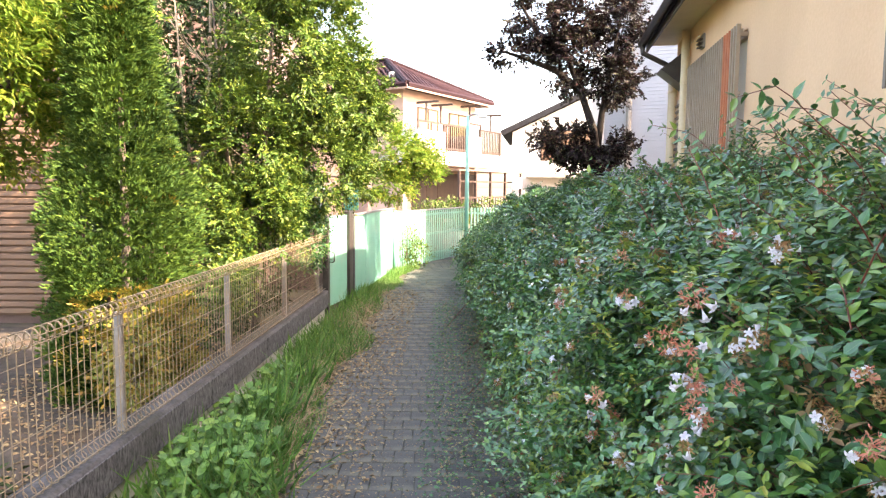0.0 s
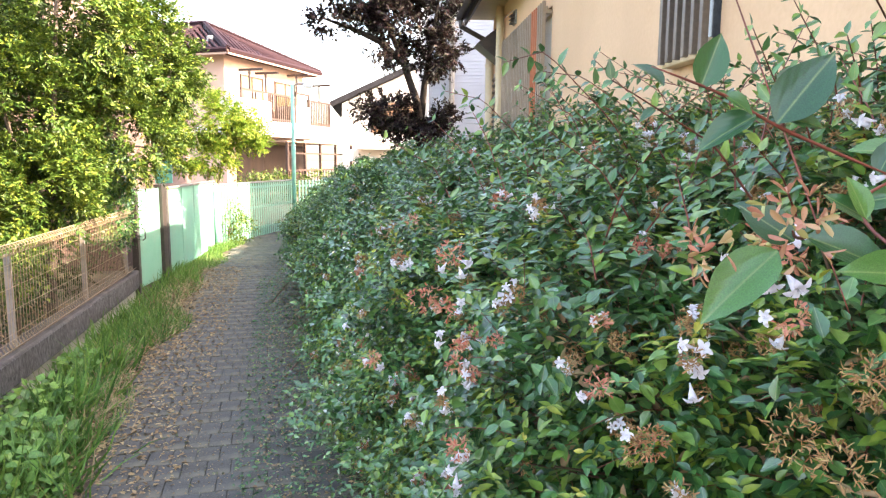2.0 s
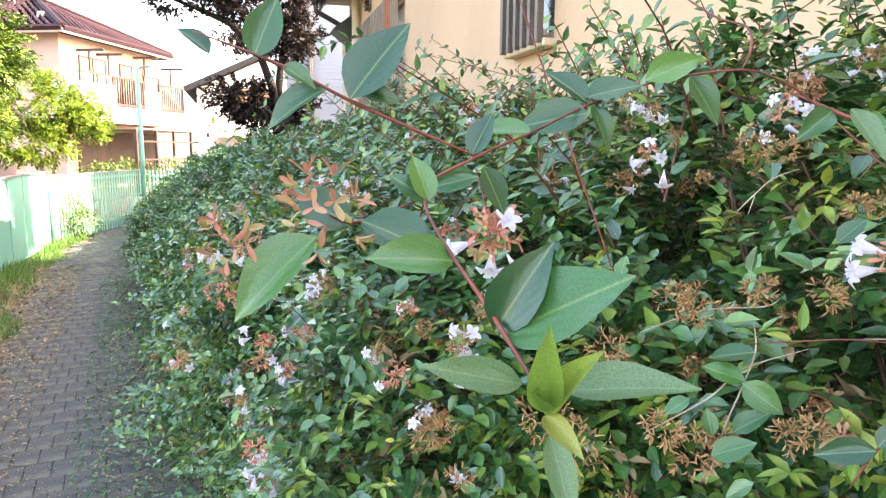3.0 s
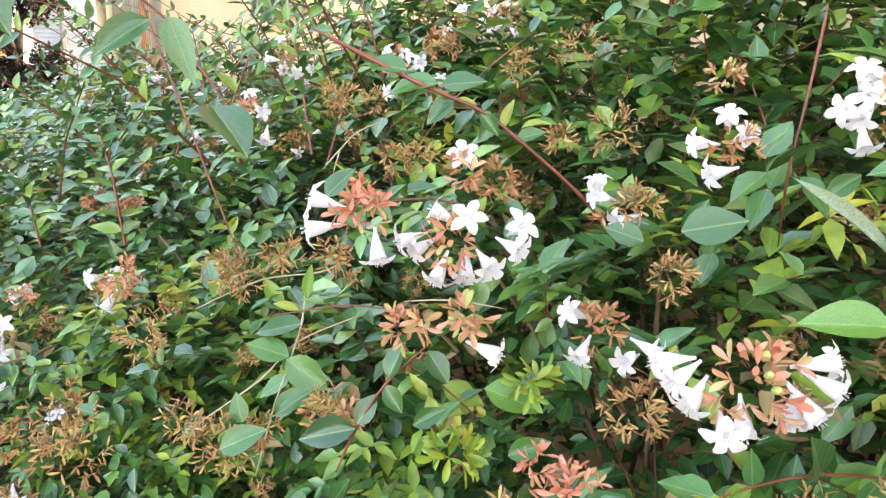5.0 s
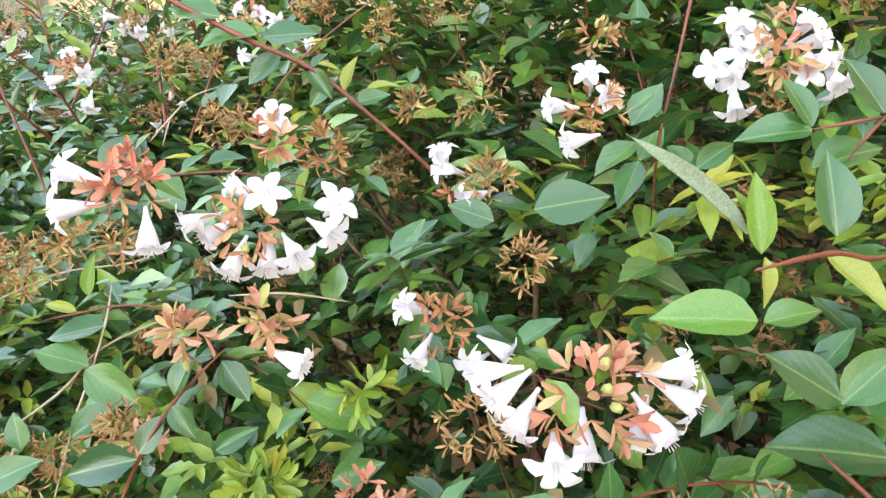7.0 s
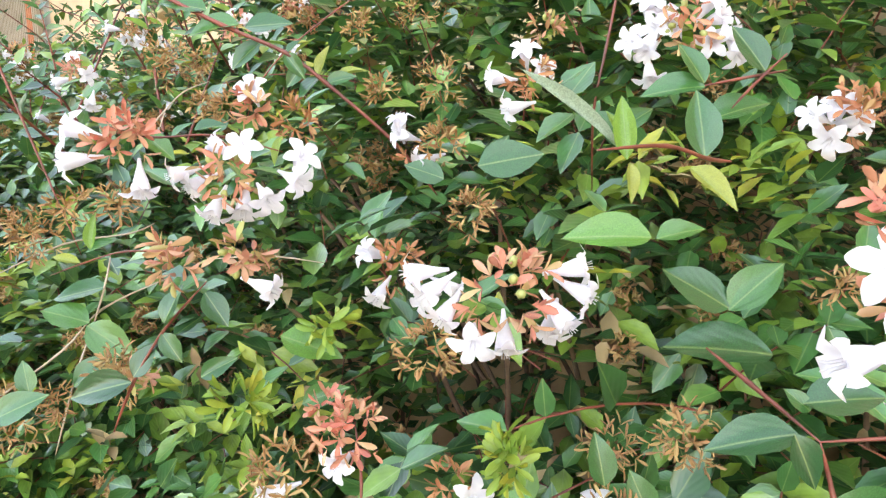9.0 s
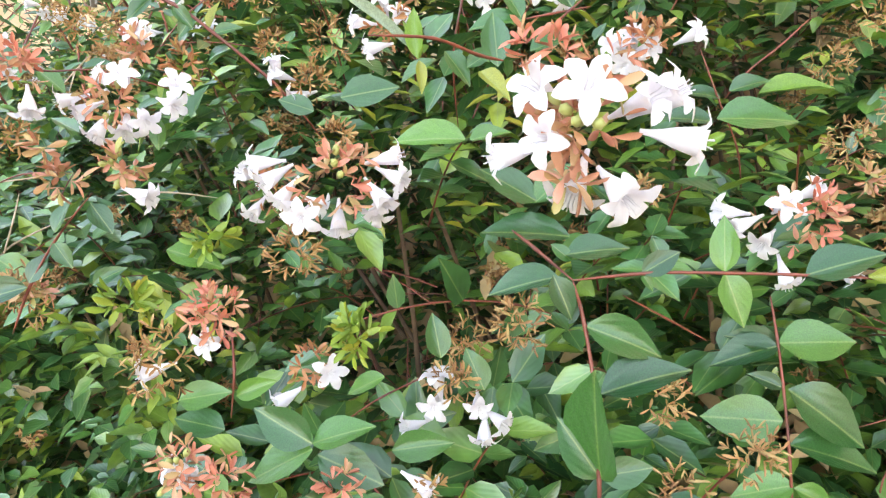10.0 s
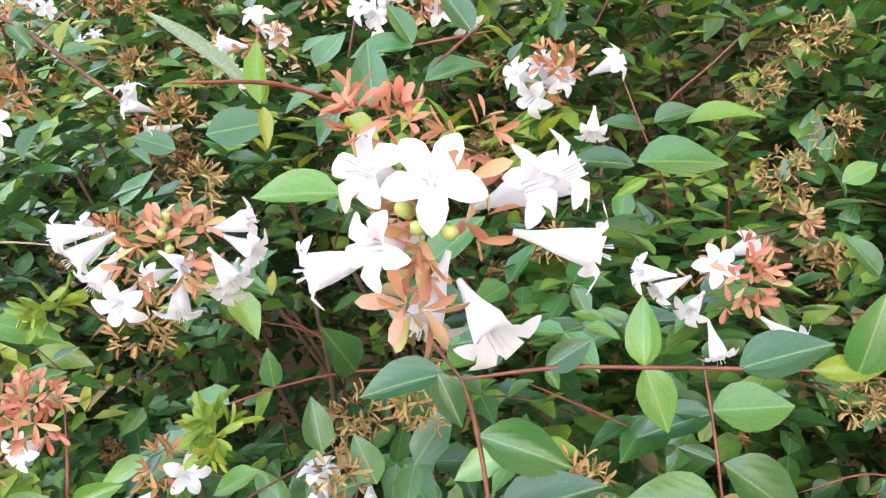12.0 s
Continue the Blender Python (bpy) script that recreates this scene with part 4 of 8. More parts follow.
tree("evergreen_tree", (-1.95, 7.0, 0), "dense sunlit evergreen tree overhanging the wire fence", "tree",
     [[(-1.95, 7.0, 0), (-1.9, 7.0, 1.0), (-1.8, 7.0, 2.2), (-1.7, 7.0, 3.4)], [(-1.9, 7.0, 0.6), (-2.2, 6.9, 2.0), (-2.3, 6.9, 3.6)], [(-1.9, 7.0, 0.9), (-1.5, 7.2, 2.0), (-1.3, 7.3, 2.8)]],
     [((-1.55, 7.1, 2.95), (0.7, 0.7, 0.8)), ((-1.15, 7.6, 2.5), (0.5, 0.55, 0.65)), ((-1.95, 6.9, 2.0), (0.55, 0.55, 0.6)), ((-1.9, 6.6, 1.35), (0.55, 0.45, 0.4)), ((-1.3, 7.3, 1.75), (0.55, 0.45, 0.4)), ((-1.5, 7.2, 3.7), (0.7, 0.7, 0.5)), ((-1.75, 6.3, 1.1), (0.35, 0.3, 0.25)), ((-1.0, 7.7, 2.4), (0.35, 0.35, 0.3))],
     120000, 18, 0.065, 0.059, M_GREEN_TREE, M_BARK, 0.42, 0, 4, 40, 0.05, spray=True)
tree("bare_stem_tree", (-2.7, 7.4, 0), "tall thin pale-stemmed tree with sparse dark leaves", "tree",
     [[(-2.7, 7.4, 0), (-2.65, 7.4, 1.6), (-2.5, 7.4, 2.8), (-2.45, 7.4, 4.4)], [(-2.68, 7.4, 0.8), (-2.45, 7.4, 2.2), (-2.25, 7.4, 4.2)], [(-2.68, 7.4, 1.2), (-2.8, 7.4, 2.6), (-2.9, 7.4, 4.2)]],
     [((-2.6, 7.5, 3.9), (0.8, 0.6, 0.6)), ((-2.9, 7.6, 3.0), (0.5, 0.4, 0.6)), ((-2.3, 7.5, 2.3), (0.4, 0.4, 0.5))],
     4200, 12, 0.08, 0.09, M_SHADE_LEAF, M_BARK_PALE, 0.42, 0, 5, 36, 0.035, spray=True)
# last two blobs: unseen leaves added to keep sun off the shutter
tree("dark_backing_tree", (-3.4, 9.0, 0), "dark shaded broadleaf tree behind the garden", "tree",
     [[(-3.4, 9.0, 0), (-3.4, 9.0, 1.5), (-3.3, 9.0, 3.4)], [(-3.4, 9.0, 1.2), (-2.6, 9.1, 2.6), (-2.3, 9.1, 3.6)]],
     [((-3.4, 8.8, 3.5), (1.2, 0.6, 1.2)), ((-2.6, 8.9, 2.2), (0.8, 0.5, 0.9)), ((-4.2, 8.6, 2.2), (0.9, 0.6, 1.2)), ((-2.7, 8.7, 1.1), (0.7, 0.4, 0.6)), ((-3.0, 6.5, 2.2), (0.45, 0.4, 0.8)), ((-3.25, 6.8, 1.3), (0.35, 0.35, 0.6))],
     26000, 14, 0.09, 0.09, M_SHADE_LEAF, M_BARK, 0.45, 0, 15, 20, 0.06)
tree("pale_tree", (-0.95, 13.2, 0), "small airy tree with yellow-green leaves behind the fence", "tree",
     [[(-0.95, 13.2, 0), (-1.0, 13.2, 0.8), (-0.85, 13.2, 1.4), (-0.7, 13.2, 2.0)], [(-1.0, 13.2, 0.8), (-1.15, 13.2, 1.5), (-1.3, 13.1, 2.1)]],
     [((-0.95, 13.1, 2.25), (0.75, 0.55, 0.45)), ((-1.4, 13.0, 1.9), (0.5, 0.5, 0.45)), ((-0.45, 13.2, 1.95), (0.45, 0.4, 0.40)), ((-1.1, 13.0, 1.6), (0.55, 0.4, 0.3))],
     26000, 12, 0.06, 0.085, M_BRIGHT_TREE, M_BARK_PALE, 0.36, 0, 6, 30, 0.055, spray=True)
tree("garden_maple", (-4.0, 5.9, 0), "green and yellow leaved garden tree beside the shutter", "tree",
     [[(-4.0, 5.9, 0), (-3.95, 5.8, 1.2), (-3.6, 5.6, 2.4), (-3.3, 5.5, 3.4)], [(-3.9, 5.8, 1.4), (-3.4, 5.4, 2.3), (-3.0, 5.3, 3.0)]],
     [((-3.4, 5.2, 2.5), (0.7, 0.6, 0.5)), ((-2.95, 5.5, 2.75), (0.5, 0.5, 0.5)), ((-3.6, 5.6, 3.2), (0.8, 0.7, 0.5)), ((-3.5, 5.3, 1.95), (0.5, 0.45, 0.3)), ((-2.9, 5.8, 3.3), (0.5, 0.5, 0.4))],
     46000, 14, 0.07, 0.075, M_BRIGHT_TREE, M_BARK, 0.45, 0, 8, 26, 0.05, spray=True)
tree("yellow_maple", (-3.7, 4.2, 0), "branch of a yellow-leaved maple tree", "tree",
     [[(-3.7, 4.2, 0), (-3.7, 4.2, 1.5), (-3.5, 4.2, 2.4), (-3.0, 4.2, 2.85)]],
     [((-2.8, 4.2, 2.78), (0.5, 0.35, 0.16)), ((-3.0, 4.1, 2.5), (0.35, 0.3, 0.12)), ((-2.6, 4.2, 2.98), (0.5, 0.4, 0.15))],
     9000, 20, 0.07, 0.085, M_BRIGHT_TREE, M_BARK, 0.22, 1, 9, 2, 0.012, spray=True)

# conical cypress: upright sprays of scale leaves
cyp = thing("conical_cypress", -2.33, 5.0, 0, "conical green cypress with golden low sprays behind the fence", "tree")
bm = bmesh.new()
tube(bm, [(0, 0, 0), (0.02, 0, 1.2), (0, 0.02, 3.0)], [0.045, 0.03, 0.008], 8)
part("trunk", bm, M_BARK, cyp)
g = np.random.default_rng(21)
m, fan = 4200, 30
z = 0.04 + 3.35 * g.random(m) ** 1.25
ang = g.uniform(0, math.tau, m)
rad = (0.50 * np.clip((3.55 - z) / 2.4, 0, 1) ** 0.9) * (1 + 0.14 * np.sin(5 * z + 2 * ang) + 0.12 * np.sin(ang * 5 + z * 4)) * (0.72 + 0.28 * np.clip(z / 0.5, 0, 1))
rad = np.maximum(0.01, rad * g.uniform(0.25, 1.0, m) ** 0.35 - 0.06)
hub = np.stack((rad * np.cos(ang), rad * np.sin(ang), z), axis=1)
axis = unit(np.stack((np.cos(ang), np.sin(ang), np.full(m, 0.55)), axis=1) + 0.3 * g.normal(size=(m, 3)))
side = unit(np.cross(axis, unit(g.normal(size=(m, 3)) * 0.7 + np.array((0, 0, 1.0)))))
idx = np.repeat(np.arange(m), fan)
f = g.random((m * fan, 1))
sgn = g.choice((-1.0, 1.0), size=(m * fan, 1))
wide = g.random((m * fan, 1))
p = hub[idx] + axis[idx] * f * 0.15 + side[idx] * sgn * wide * 0.055 * (1 - 0.6 * f) - np.array((0, 0, 0.05)) * f * f
along = unit(axis[idx] + side[idx] * sgn * 0.8 * wide + 0.25 * g.normal(size=(m * fan, 3)))
rot = frames(along, unit(np.cross(along, side[idx]) + 0.4 * g.normal(size=(m * fan, 3))))
size = 0.040 * g.uniform(0.6, 1.3, m * fan)
# golden sprays gather low on the +x, -y side
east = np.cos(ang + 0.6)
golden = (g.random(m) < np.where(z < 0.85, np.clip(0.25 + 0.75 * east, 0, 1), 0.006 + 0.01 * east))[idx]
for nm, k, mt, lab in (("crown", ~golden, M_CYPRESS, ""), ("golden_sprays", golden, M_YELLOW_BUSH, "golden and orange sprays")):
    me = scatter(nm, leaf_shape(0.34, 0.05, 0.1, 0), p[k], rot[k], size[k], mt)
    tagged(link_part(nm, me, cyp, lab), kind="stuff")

# golden bushes and dry plants behind the mesh
for base, blobs, cnt, seed, mat, lab in (
        ((-2.0, 4.4, 0), [((-2.0, 4.4, 0.42), (0.16, 0.28, 0.34))], 1500, 31, M_YELLOW_BUSH, "golden-leaved shrub behind the wire fence"),
        ((-1.85, 5.9, 0), [((-1.85, 5.9, 0.75), (0.2, 0.4, 0.28))], 1800, 32, M_GREEN_TREE, "green shrub leaning on the wire fence"),
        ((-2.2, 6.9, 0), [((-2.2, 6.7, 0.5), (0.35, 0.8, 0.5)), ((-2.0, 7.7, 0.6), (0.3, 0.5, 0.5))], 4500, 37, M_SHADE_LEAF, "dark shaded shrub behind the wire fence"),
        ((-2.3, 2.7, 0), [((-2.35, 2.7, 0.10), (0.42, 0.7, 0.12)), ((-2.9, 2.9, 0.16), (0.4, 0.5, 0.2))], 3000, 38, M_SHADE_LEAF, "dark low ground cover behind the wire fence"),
        ((-2.7, 3.2, 0), [((-2.8, 3.2, 0.3), (0.35, 0.35, 0.28))], 2500, 33, M_GREEN_TREE, "low green shrub behind the wire fence"),
        ((-1.45, 7.9, 0), [((-1.52, 7.75, 1.0), (0.16, 0.5, 0.4)), ((-1.5, 7.6, 1.45), (0.2, 0.4, 0.3))], 4000, 34, M_LEAF, "dark ivy hanging over the fence end"),
        ((-0.75, 12.75, 0), [((-0.7, 12.62, 0.45), (0.28, 0.22, 0.4)), ((-0.5, 12.9, 0.3), (0.25, 0.2, 0.28))], 1800, 35, M_GREEN_TREE, "climbing weeds against the green fence"),
        ((1.2, 19.5, 0), [((0.0, 18.2, 0.85), (0.9, 0.4, 0.4)), ((1.5, 18.9, 0.85), (1.0, 0.4, 0.4)), ((3.0, 19.6, 0.85), (1.0, 0.4, 0.4))], 5000, 36, M_GREEN_TREE, "clipped green hedge behind the slat fence")):
    stem = Vector(base)
    tree("shrub", base, lab, "shrub", [[stem, Vector(blobs[0][0]) - Vector((0, 0, 0.1)), Vector(blobs[0][0]) + Vector((0, 0, 0.15))]], blobs, cnt, 8, 0.05, 0.09 if seed == 36 else 0.05, mat, M_BARK, 0.45, 0.5, seed, 14, 0.015)

# ---- abelia hedge ----
def front_x(y):
    """Where the hedge's face stands along the path."""
    return np.where(y > 1.0, 0.37 + 0.03 * np.sin(2.3 * y) + 0.02 * np.sin(5.1 * y) + 0.02 * np.clip(y - 9, 0, 6) ** 1.6, np.where(y > -0.3, 0.83 - 0.46 * y, 0.97))


def hedge_skin(s, y):
    """Point and outward normal of the skin; s runs 0 to 1 up the face and 1 to 2 over the top."""
    x0 = front_x(y)
    near = np.clip((1.3 - y) / 1.1, 0, 1)
    zt = 1.42 + 0.03 * np.sin(1.9 * y + 0.6) + 0.02 * np.sin(4.7 * y) - 0.03 * np.clip(y - 1.5, 0, 12)
    up = np.clip(s, 0, 1)
    over = np.clip(s - 1, 0, 1)
    x = x0 + (0.24 + 0.16 * np.clip(y - 1.2, 0, 1)) * (1 - np.clip(up / 0.5, 0, 1)) ** 2 + (0.10 + 0.06 * (1 - near) + 0.58 * np.clip((y - 1.6) / 5.0, 0, 1)) * np.clip((up - 0.4) / 0.6, 0, 1) ** 1.7 + over * (1.25 - 0.45 * near - 0.5 * np.clip((y - 1.6) / 5.0, 0, 1))
    z = 0.05 + up * (zt - 0.05) + (0.32 + 0.16 * near) * (1 - (1 - over) ** 2.0)
    slope = np.clip((up - 0.75) / 0.25, 0, 1)
    nx = -(1 - 0.55 * slope) * np.where(s > 1, np.clip(0.45 - over * (1 - near), 0.1, 1), 1)
    nz = 0.25 + 0.6 * slope + np.where(s > 1, 0.6 - 0.4 * near, 0) - 0.35 * (1 - np.clip(up / 0.5, 0, 1))
    return np.stack((x, y, z), axis=-1), unit(np.stack((nx, -0.15 * np.ones_like(nx), nz), axis=-1))


def bumps(p):
    far = 1.0 + 0.55 * np.clip((p[:, 1] - 1.6) / 0.6, 0, 1)
    return (np.array([noise.noise(Vector(q) * 2.0) for q in p]) * 0.16 + np.array([noise.noise(Vector(q) * 7.0) for q in p]) * 0.09) * far


def shoots(g, y0, y1, s0, s1, count, pairs, gap, size, deep=(0.0, 0.10), wild=0.75, rise=0.25, gaps=None):
    """Arching shoots in loose sprays, with opposite leaf pairs laid flat: returns leaf places, frames, sizes and stem lines."""
    hubs = max(1, count // 4)
    of = np.arange(count) % hubs
    y = np.clip(g.uniform(y0, y1, hubs)[of] + 0.035 * g.normal(size=count), y0, y1)
    s = np.clip(g.uniform(s0, s1, hubs)[of] + 0.03 * g.normal(size=count), s0, s1)
    bend = g.normal(size=(hubs, 3))[of] * 0.8 + 0.6 * g.normal(size=(count, 3))
    p, nrm = hedge_skin(s, y)
    if gaps is not None:
        k = np.array([noise.noise(Vector(q) * 6.5 + Vector((3, 1, 7))) + 0.5 * noise.noise(Vector(q) * 15.0) for q in p]) < gaps
        p, nrm, bend = p[k], nrm[k], bend[k]
        count = len(p)
    p = p - nrm * (0.05 - bumps(p) + g.uniform(deep[0], deep[1], count))[:, None]
    d = unit(nrm + wild * bend * np.array((1, 1, 0.6)) + np.array((0, 0, rise)))
    side = unit(np.cross(d, np.array((0, 0, 1.0)) + 0.35 * g.normal(size=(count, 3))))
    P, A, U, S, lines = [], [], [], [], []
    for k in range(pairs):
        here = p + d * (gap * k) - np.array((0, 0, 1.0)) * (2.2 * (gap * k) ** 2)
        axis = side if k % 2 == 0 else unit(0.8 * side + 0.6 * np.cross(d, side))
        grow = size * (1.0 - 0.45 * abs(k - pairs * 0.4) / pairs)
        for sign in (1, -1):
            P.append(here)
            A.append(unit(sign * axis + 0.45 * d + 0.25 * g.normal(size=(count, 3)) - np.array((0, 0, 0.15))))
            U.append(unit(np.array((0, -0.12, 0.85)) + nrm * 0.70 + 0.38 * g.normal(size=(count, 3))))
            S.append(grow * g.uniform(0.6, 1.2, count))
        lines.append(here)
    return np.concatenate(P), np.concatenate(A), np.concatenate(U), np.concatenate(S), np.stack(lines, axis=1)


NEAR = thing("abelia_shrub", 0.8, 0.4, 0, "flowering abelia shrub with glossy leaves and white blooms", "shrub", group="abelia hedge")
O = np.array((0.8, 0.4, 0))
OV = Vector((0.8, 0.4, 0))


def fine_leaf(name, width, fold, droop, mat):
    """A single leaf of 1 m length: pointed oval with a keel, soft wave and faint teeth."""
    ys = [0, 0.06, 0.16, 0.28, 0.42, 0.56, 0.7, 0.82, 0.92, 1.0]
    ws = [0.02, 0.17, 0.37, 0.47, 0.5, 0.46, 0.36, 0.23, 0.1, 0.0]
    v, f, u = [], [], []
    for i, (y, w) in enumerate(zip(ys, ws)):
        for c in (-1, -0.5, 0, 0.5, 1):
            x = c * w * width * (1.02 if i % 2 else 0.99)
            z = -droop * y * y + fold * abs(c) * w + 0.012 * math.sin(9 * y + 2 * c) * abs(c)
            v.append((x, y, z))
            u.append((c * 2 * w, y))
    for i in range(9):
        for c in range(4):
            a = i * 5 + c
            f.append((a, a + 1, a + 6, a + 5))
    flat = np.array([k for q in f for k in q])
    return mesh_from(name, np.array(v), flat, [4] * len(f), mat, np.array(u)[flat], True)


M_LEAF_PALE = leaf_material("abelia_pale_leaf", (0.20, 0.27, 0.18), (0.24, 0.31, 0.22), (0.28, 0.35, 0.24), vary="object", rough=0.55, amount=0.3)
M_LEAF_LIGHT = leaf_material("abelia_light_leaf", (0.11, 0.20, 0.085), (0.13, 0.23, 0.10), (0.16, 0.26, 0.11), vary="object")
M_YOUNG_PART = leaf_material("abelia_young_single", (0.13, 0.26, 0.04), (0.21, 0.31, 0.05), (0.30, 0.30, 0.06), vary="object")
LEAVES = {"leaf": [fine_leaf("leaf", w, f, d, M_LEAF_PART) for w, f, d in ((0.56, 0.22, 0.10), (0.50, 0.30, 0.16), (0.60, 0.16, 0.05))],
          "light": [fine_leaf("light_leaf", 0.34, 0.22, 0.08, M_LEAF_LIGHT)], "young": [fine_leaf("young_leaf", 0.34, 0.3, 0.1, M_YOUNG_PART)], "pale": [fine_leaf("pale_leaf", 0.13, 0.2, 0.06, M_LEAF_PALE)]}
CLEAR = []


def leaf(base, tip, face, kind):
    """One leaf from base to tip whose upper side looks along face."""
    b, t = Vector(base), Vector(tip)
    along = (t - b).normalized()
    side = along.cross(Vector(face)).normalized()
    up = side.cross(along)
    size = (t - b).length
    m = Matrix((side, along, up)).transposed().to_4x4()
    meshes = LEAVES[kind]
    place = Matrix.Translation(b - OV) @ m @ Matrix.Rotation(random.uniform(-0.35, 0.35), 4, "Y") @ Matrix.Scale(size, 4)
    link_part("leaf", meshes[random.randrange(len(meshes))], NEAR, {"leaf": "", "young": "yellow-green young leaf", "light": "pale green leaf", "pale": "pale slender leaf"}[kind], place)
    CLEAR.append(((b + t) / 2, size * 0.42))


def stem(points, r0, r1, mat=M_STEM):
    pts = [Vector(p) - OV for p in points]
    smooth = []
    n = len(pts)
    for i in range(n - 1):
        a, b, c, d = pts[max(i - 1, 0)], pts[i], pts[i + 1], pts[min(i + 2, n - 1)]
        for k in range(5):
            s = k / 5
            smooth.append(0.5 * (2 * b + (c - a) * s + (2 * a - 5 * b + 4 * c - d) * s * s + (3 * b - a - 3 * c + d) * s ** 3))
    smooth.append(pts[-1])
    bm = bmesh.new()
    m = len(smooth)
    tube(bm, smooth, [0.54 * (r0 + (r1 - r0) * i / (m - 1)) * (1.25 if i % 5 == 0 else 1.0) * min(1.0, 0.35 + 0.22 * min(i, m - 1 - i)) for i in range(m)], 7)
    part("stem", bm, mat, NEAR, "dry grey-brown twig" if mat is M_TWIG_DRY else "", smooth=True)


def bloom_mesh(name, spread, seed):
    """Funnel-shaped five-lobed flower, mouth at the origin, opening along z."""
    g = random.Random(seed)
    bm = bmesh.new()
    n = 10
    rings = []
    for z, r in ((-0.0180, 0.0008), (-0.0150, 0.0011), (-0.0115, 0.0019), (-0.0080, 0.0030), (-0.0042, 0.0039), (-0.0008, 0.0045)):
        rings.append([bm.verts.new((r * math.cos(k * math.tau / n), r * math.sin(k * math.tau / n), z)) for k in range(n)])
    for a, b in zip(rings, rings[1:]):
        for k in range(n):
            bm.faces.new((a[k], a[(k + 1) % n], b[(k + 1) % n], b[k]))
    top, throat, pit = ([bm.verts.new((r * math.cos(k * math.tau / n), r * math.sin(k * math.tau / n), z)) for k in range(n)] for z, r in ((-0.0003, 0.0046), (-0.0013, 0.0030), (-0.0028, 0.0016)))
    deep = bm.verts.new((0, 0, -0.0045))
    for k in range(n):
        bm.faces.new((throat[(k + 1) % n], throat[k], top[k], top[(k + 1) % n]))
        bm.faces.new((pit[(k + 1) % n], pit[k], throat[k], throat[(k + 1) % n]))
        bm.faces.new((deep, pit[k], pit[(k + 1) % n]))
    for k in range(5):
        i0, i1, i2 = top[2 * k], top[(2 * k + 1) % n], top[(2 * k + 2) % n]
        ang = (2 * k + 1) * math.tau / n
        curl = g.uniform(-0.0026, 0.0006)
        reach = spread * g.uniform(0.92, 1.1)
        lean = g.uniform(-0.12, 0.12)

        def at(r, da, z):
            return bm.verts.new((r * math.cos(ang + da + lean * r / 0.01), r * math.sin(ang + da + lean * r / 0.01), z))
        m0, m1, mc = at(reach * 0.74, -0.47, 0.0012 + curl * 0.2), at(reach * 0.74, 0.47, 0.0012 + curl * 0.2), at(reach * 0.76, 0, 0.0008 + curl * 0.2)
        h0, h1, hc = at(reach * 0.95, -0.29, 0.0005 + curl * 0.6), at(reach * 0.95, 0.29, 0.0005 + curl * 0.6), at(reach * 0.98, 0, -0.0002 + curl * 0.6)
        t0, t1 = at(reach * 1.12, -0.10, -0.0003 + curl * 0.9), at(reach * 1.12, 0.10, -0.0003 + curl * 0.9)
        tip = at(reach * 1.18, 0, -0.0006 + curl)
        for f in ((i0, m0, mc, i1), (i1, mc, m1, i2), (m0, h0, hc, mc), (mc, hc, h1, m1), (h0, t0, hc), (t0, tip, hc), (hc, tip, t1), (hc, t1, h1)):
            bm.faces.new(f)
    for k in range(4):
        a = k * math.tau / 4 + 0.4
        tube(bm, [(0.001 * math.cos(a), 0.001 * math.sin(a), -0.006), (0.0012 * math.cos(a), 0.0012 * math.sin(a), 0.001), (0.0018 * math.cos(a), 0.0018 * math.sin(a), 0.0032)], [0.00015, 0.00015, 0.0003], 3)
    me = bpy.data.meshes.new(name)
    bm.to_mesh(me)
    bm.free()
    me.materials.append(M_PETAL)
    me.polygons.foreach_set("use_smooth", [True] * len(me.polygons))
    return me


BLOOMS = [bloom_mesh("flower", s, i) for i, s in enumerate((0.0084, 0.0090, 0.0080, 0.0086))]
M_CALYX_FADED = material("faded_calyx", (0.36, 0.12, 0.06), (0.46, 0.20, 0.10), 0.6, 60, vary="island", amount=0.8, c3=(0.44, 0.27, 0.11), through_light=0.2)
M_CALYX_BUD = material("bud_calyx", (0.46, 0.17, 0.11), (0.54, 0.26, 0.17), 0.5, 60, vary="island", amount=0.95, c3=(0.34, 0.36, 0.11), through_light=0.25)
KINDS = {"red": (M_CALYX_RED, 0.0080, 0.34, "cluster with coral-red sepals"), "pink": (M_CALYX, 0.0084, 0.36, "cluster with salmon sepals"), "dry": (M_CALYX_DRY, 0.0070, 0.24, "withered brown cluster"),
         "dry_red": (M_CALYX_FADED, 0.0078, 0.30, "fading russet cluster"), "bud": (M_CALYX_BUD, 0.0085, 0.38, "budding cluster with pink and green sepals"), "tight": (M_CALYX_BUD, 0.0054, 0.36, "small budding cluster with pink and green sepals"), "coral": (M_CALYX_RED, 0.0064, 0.36, "small cluster with coral-red sepals"), "young": (M_YOUNG, 0.0125, 0.32, "tuft of yellow-green young leaves")}


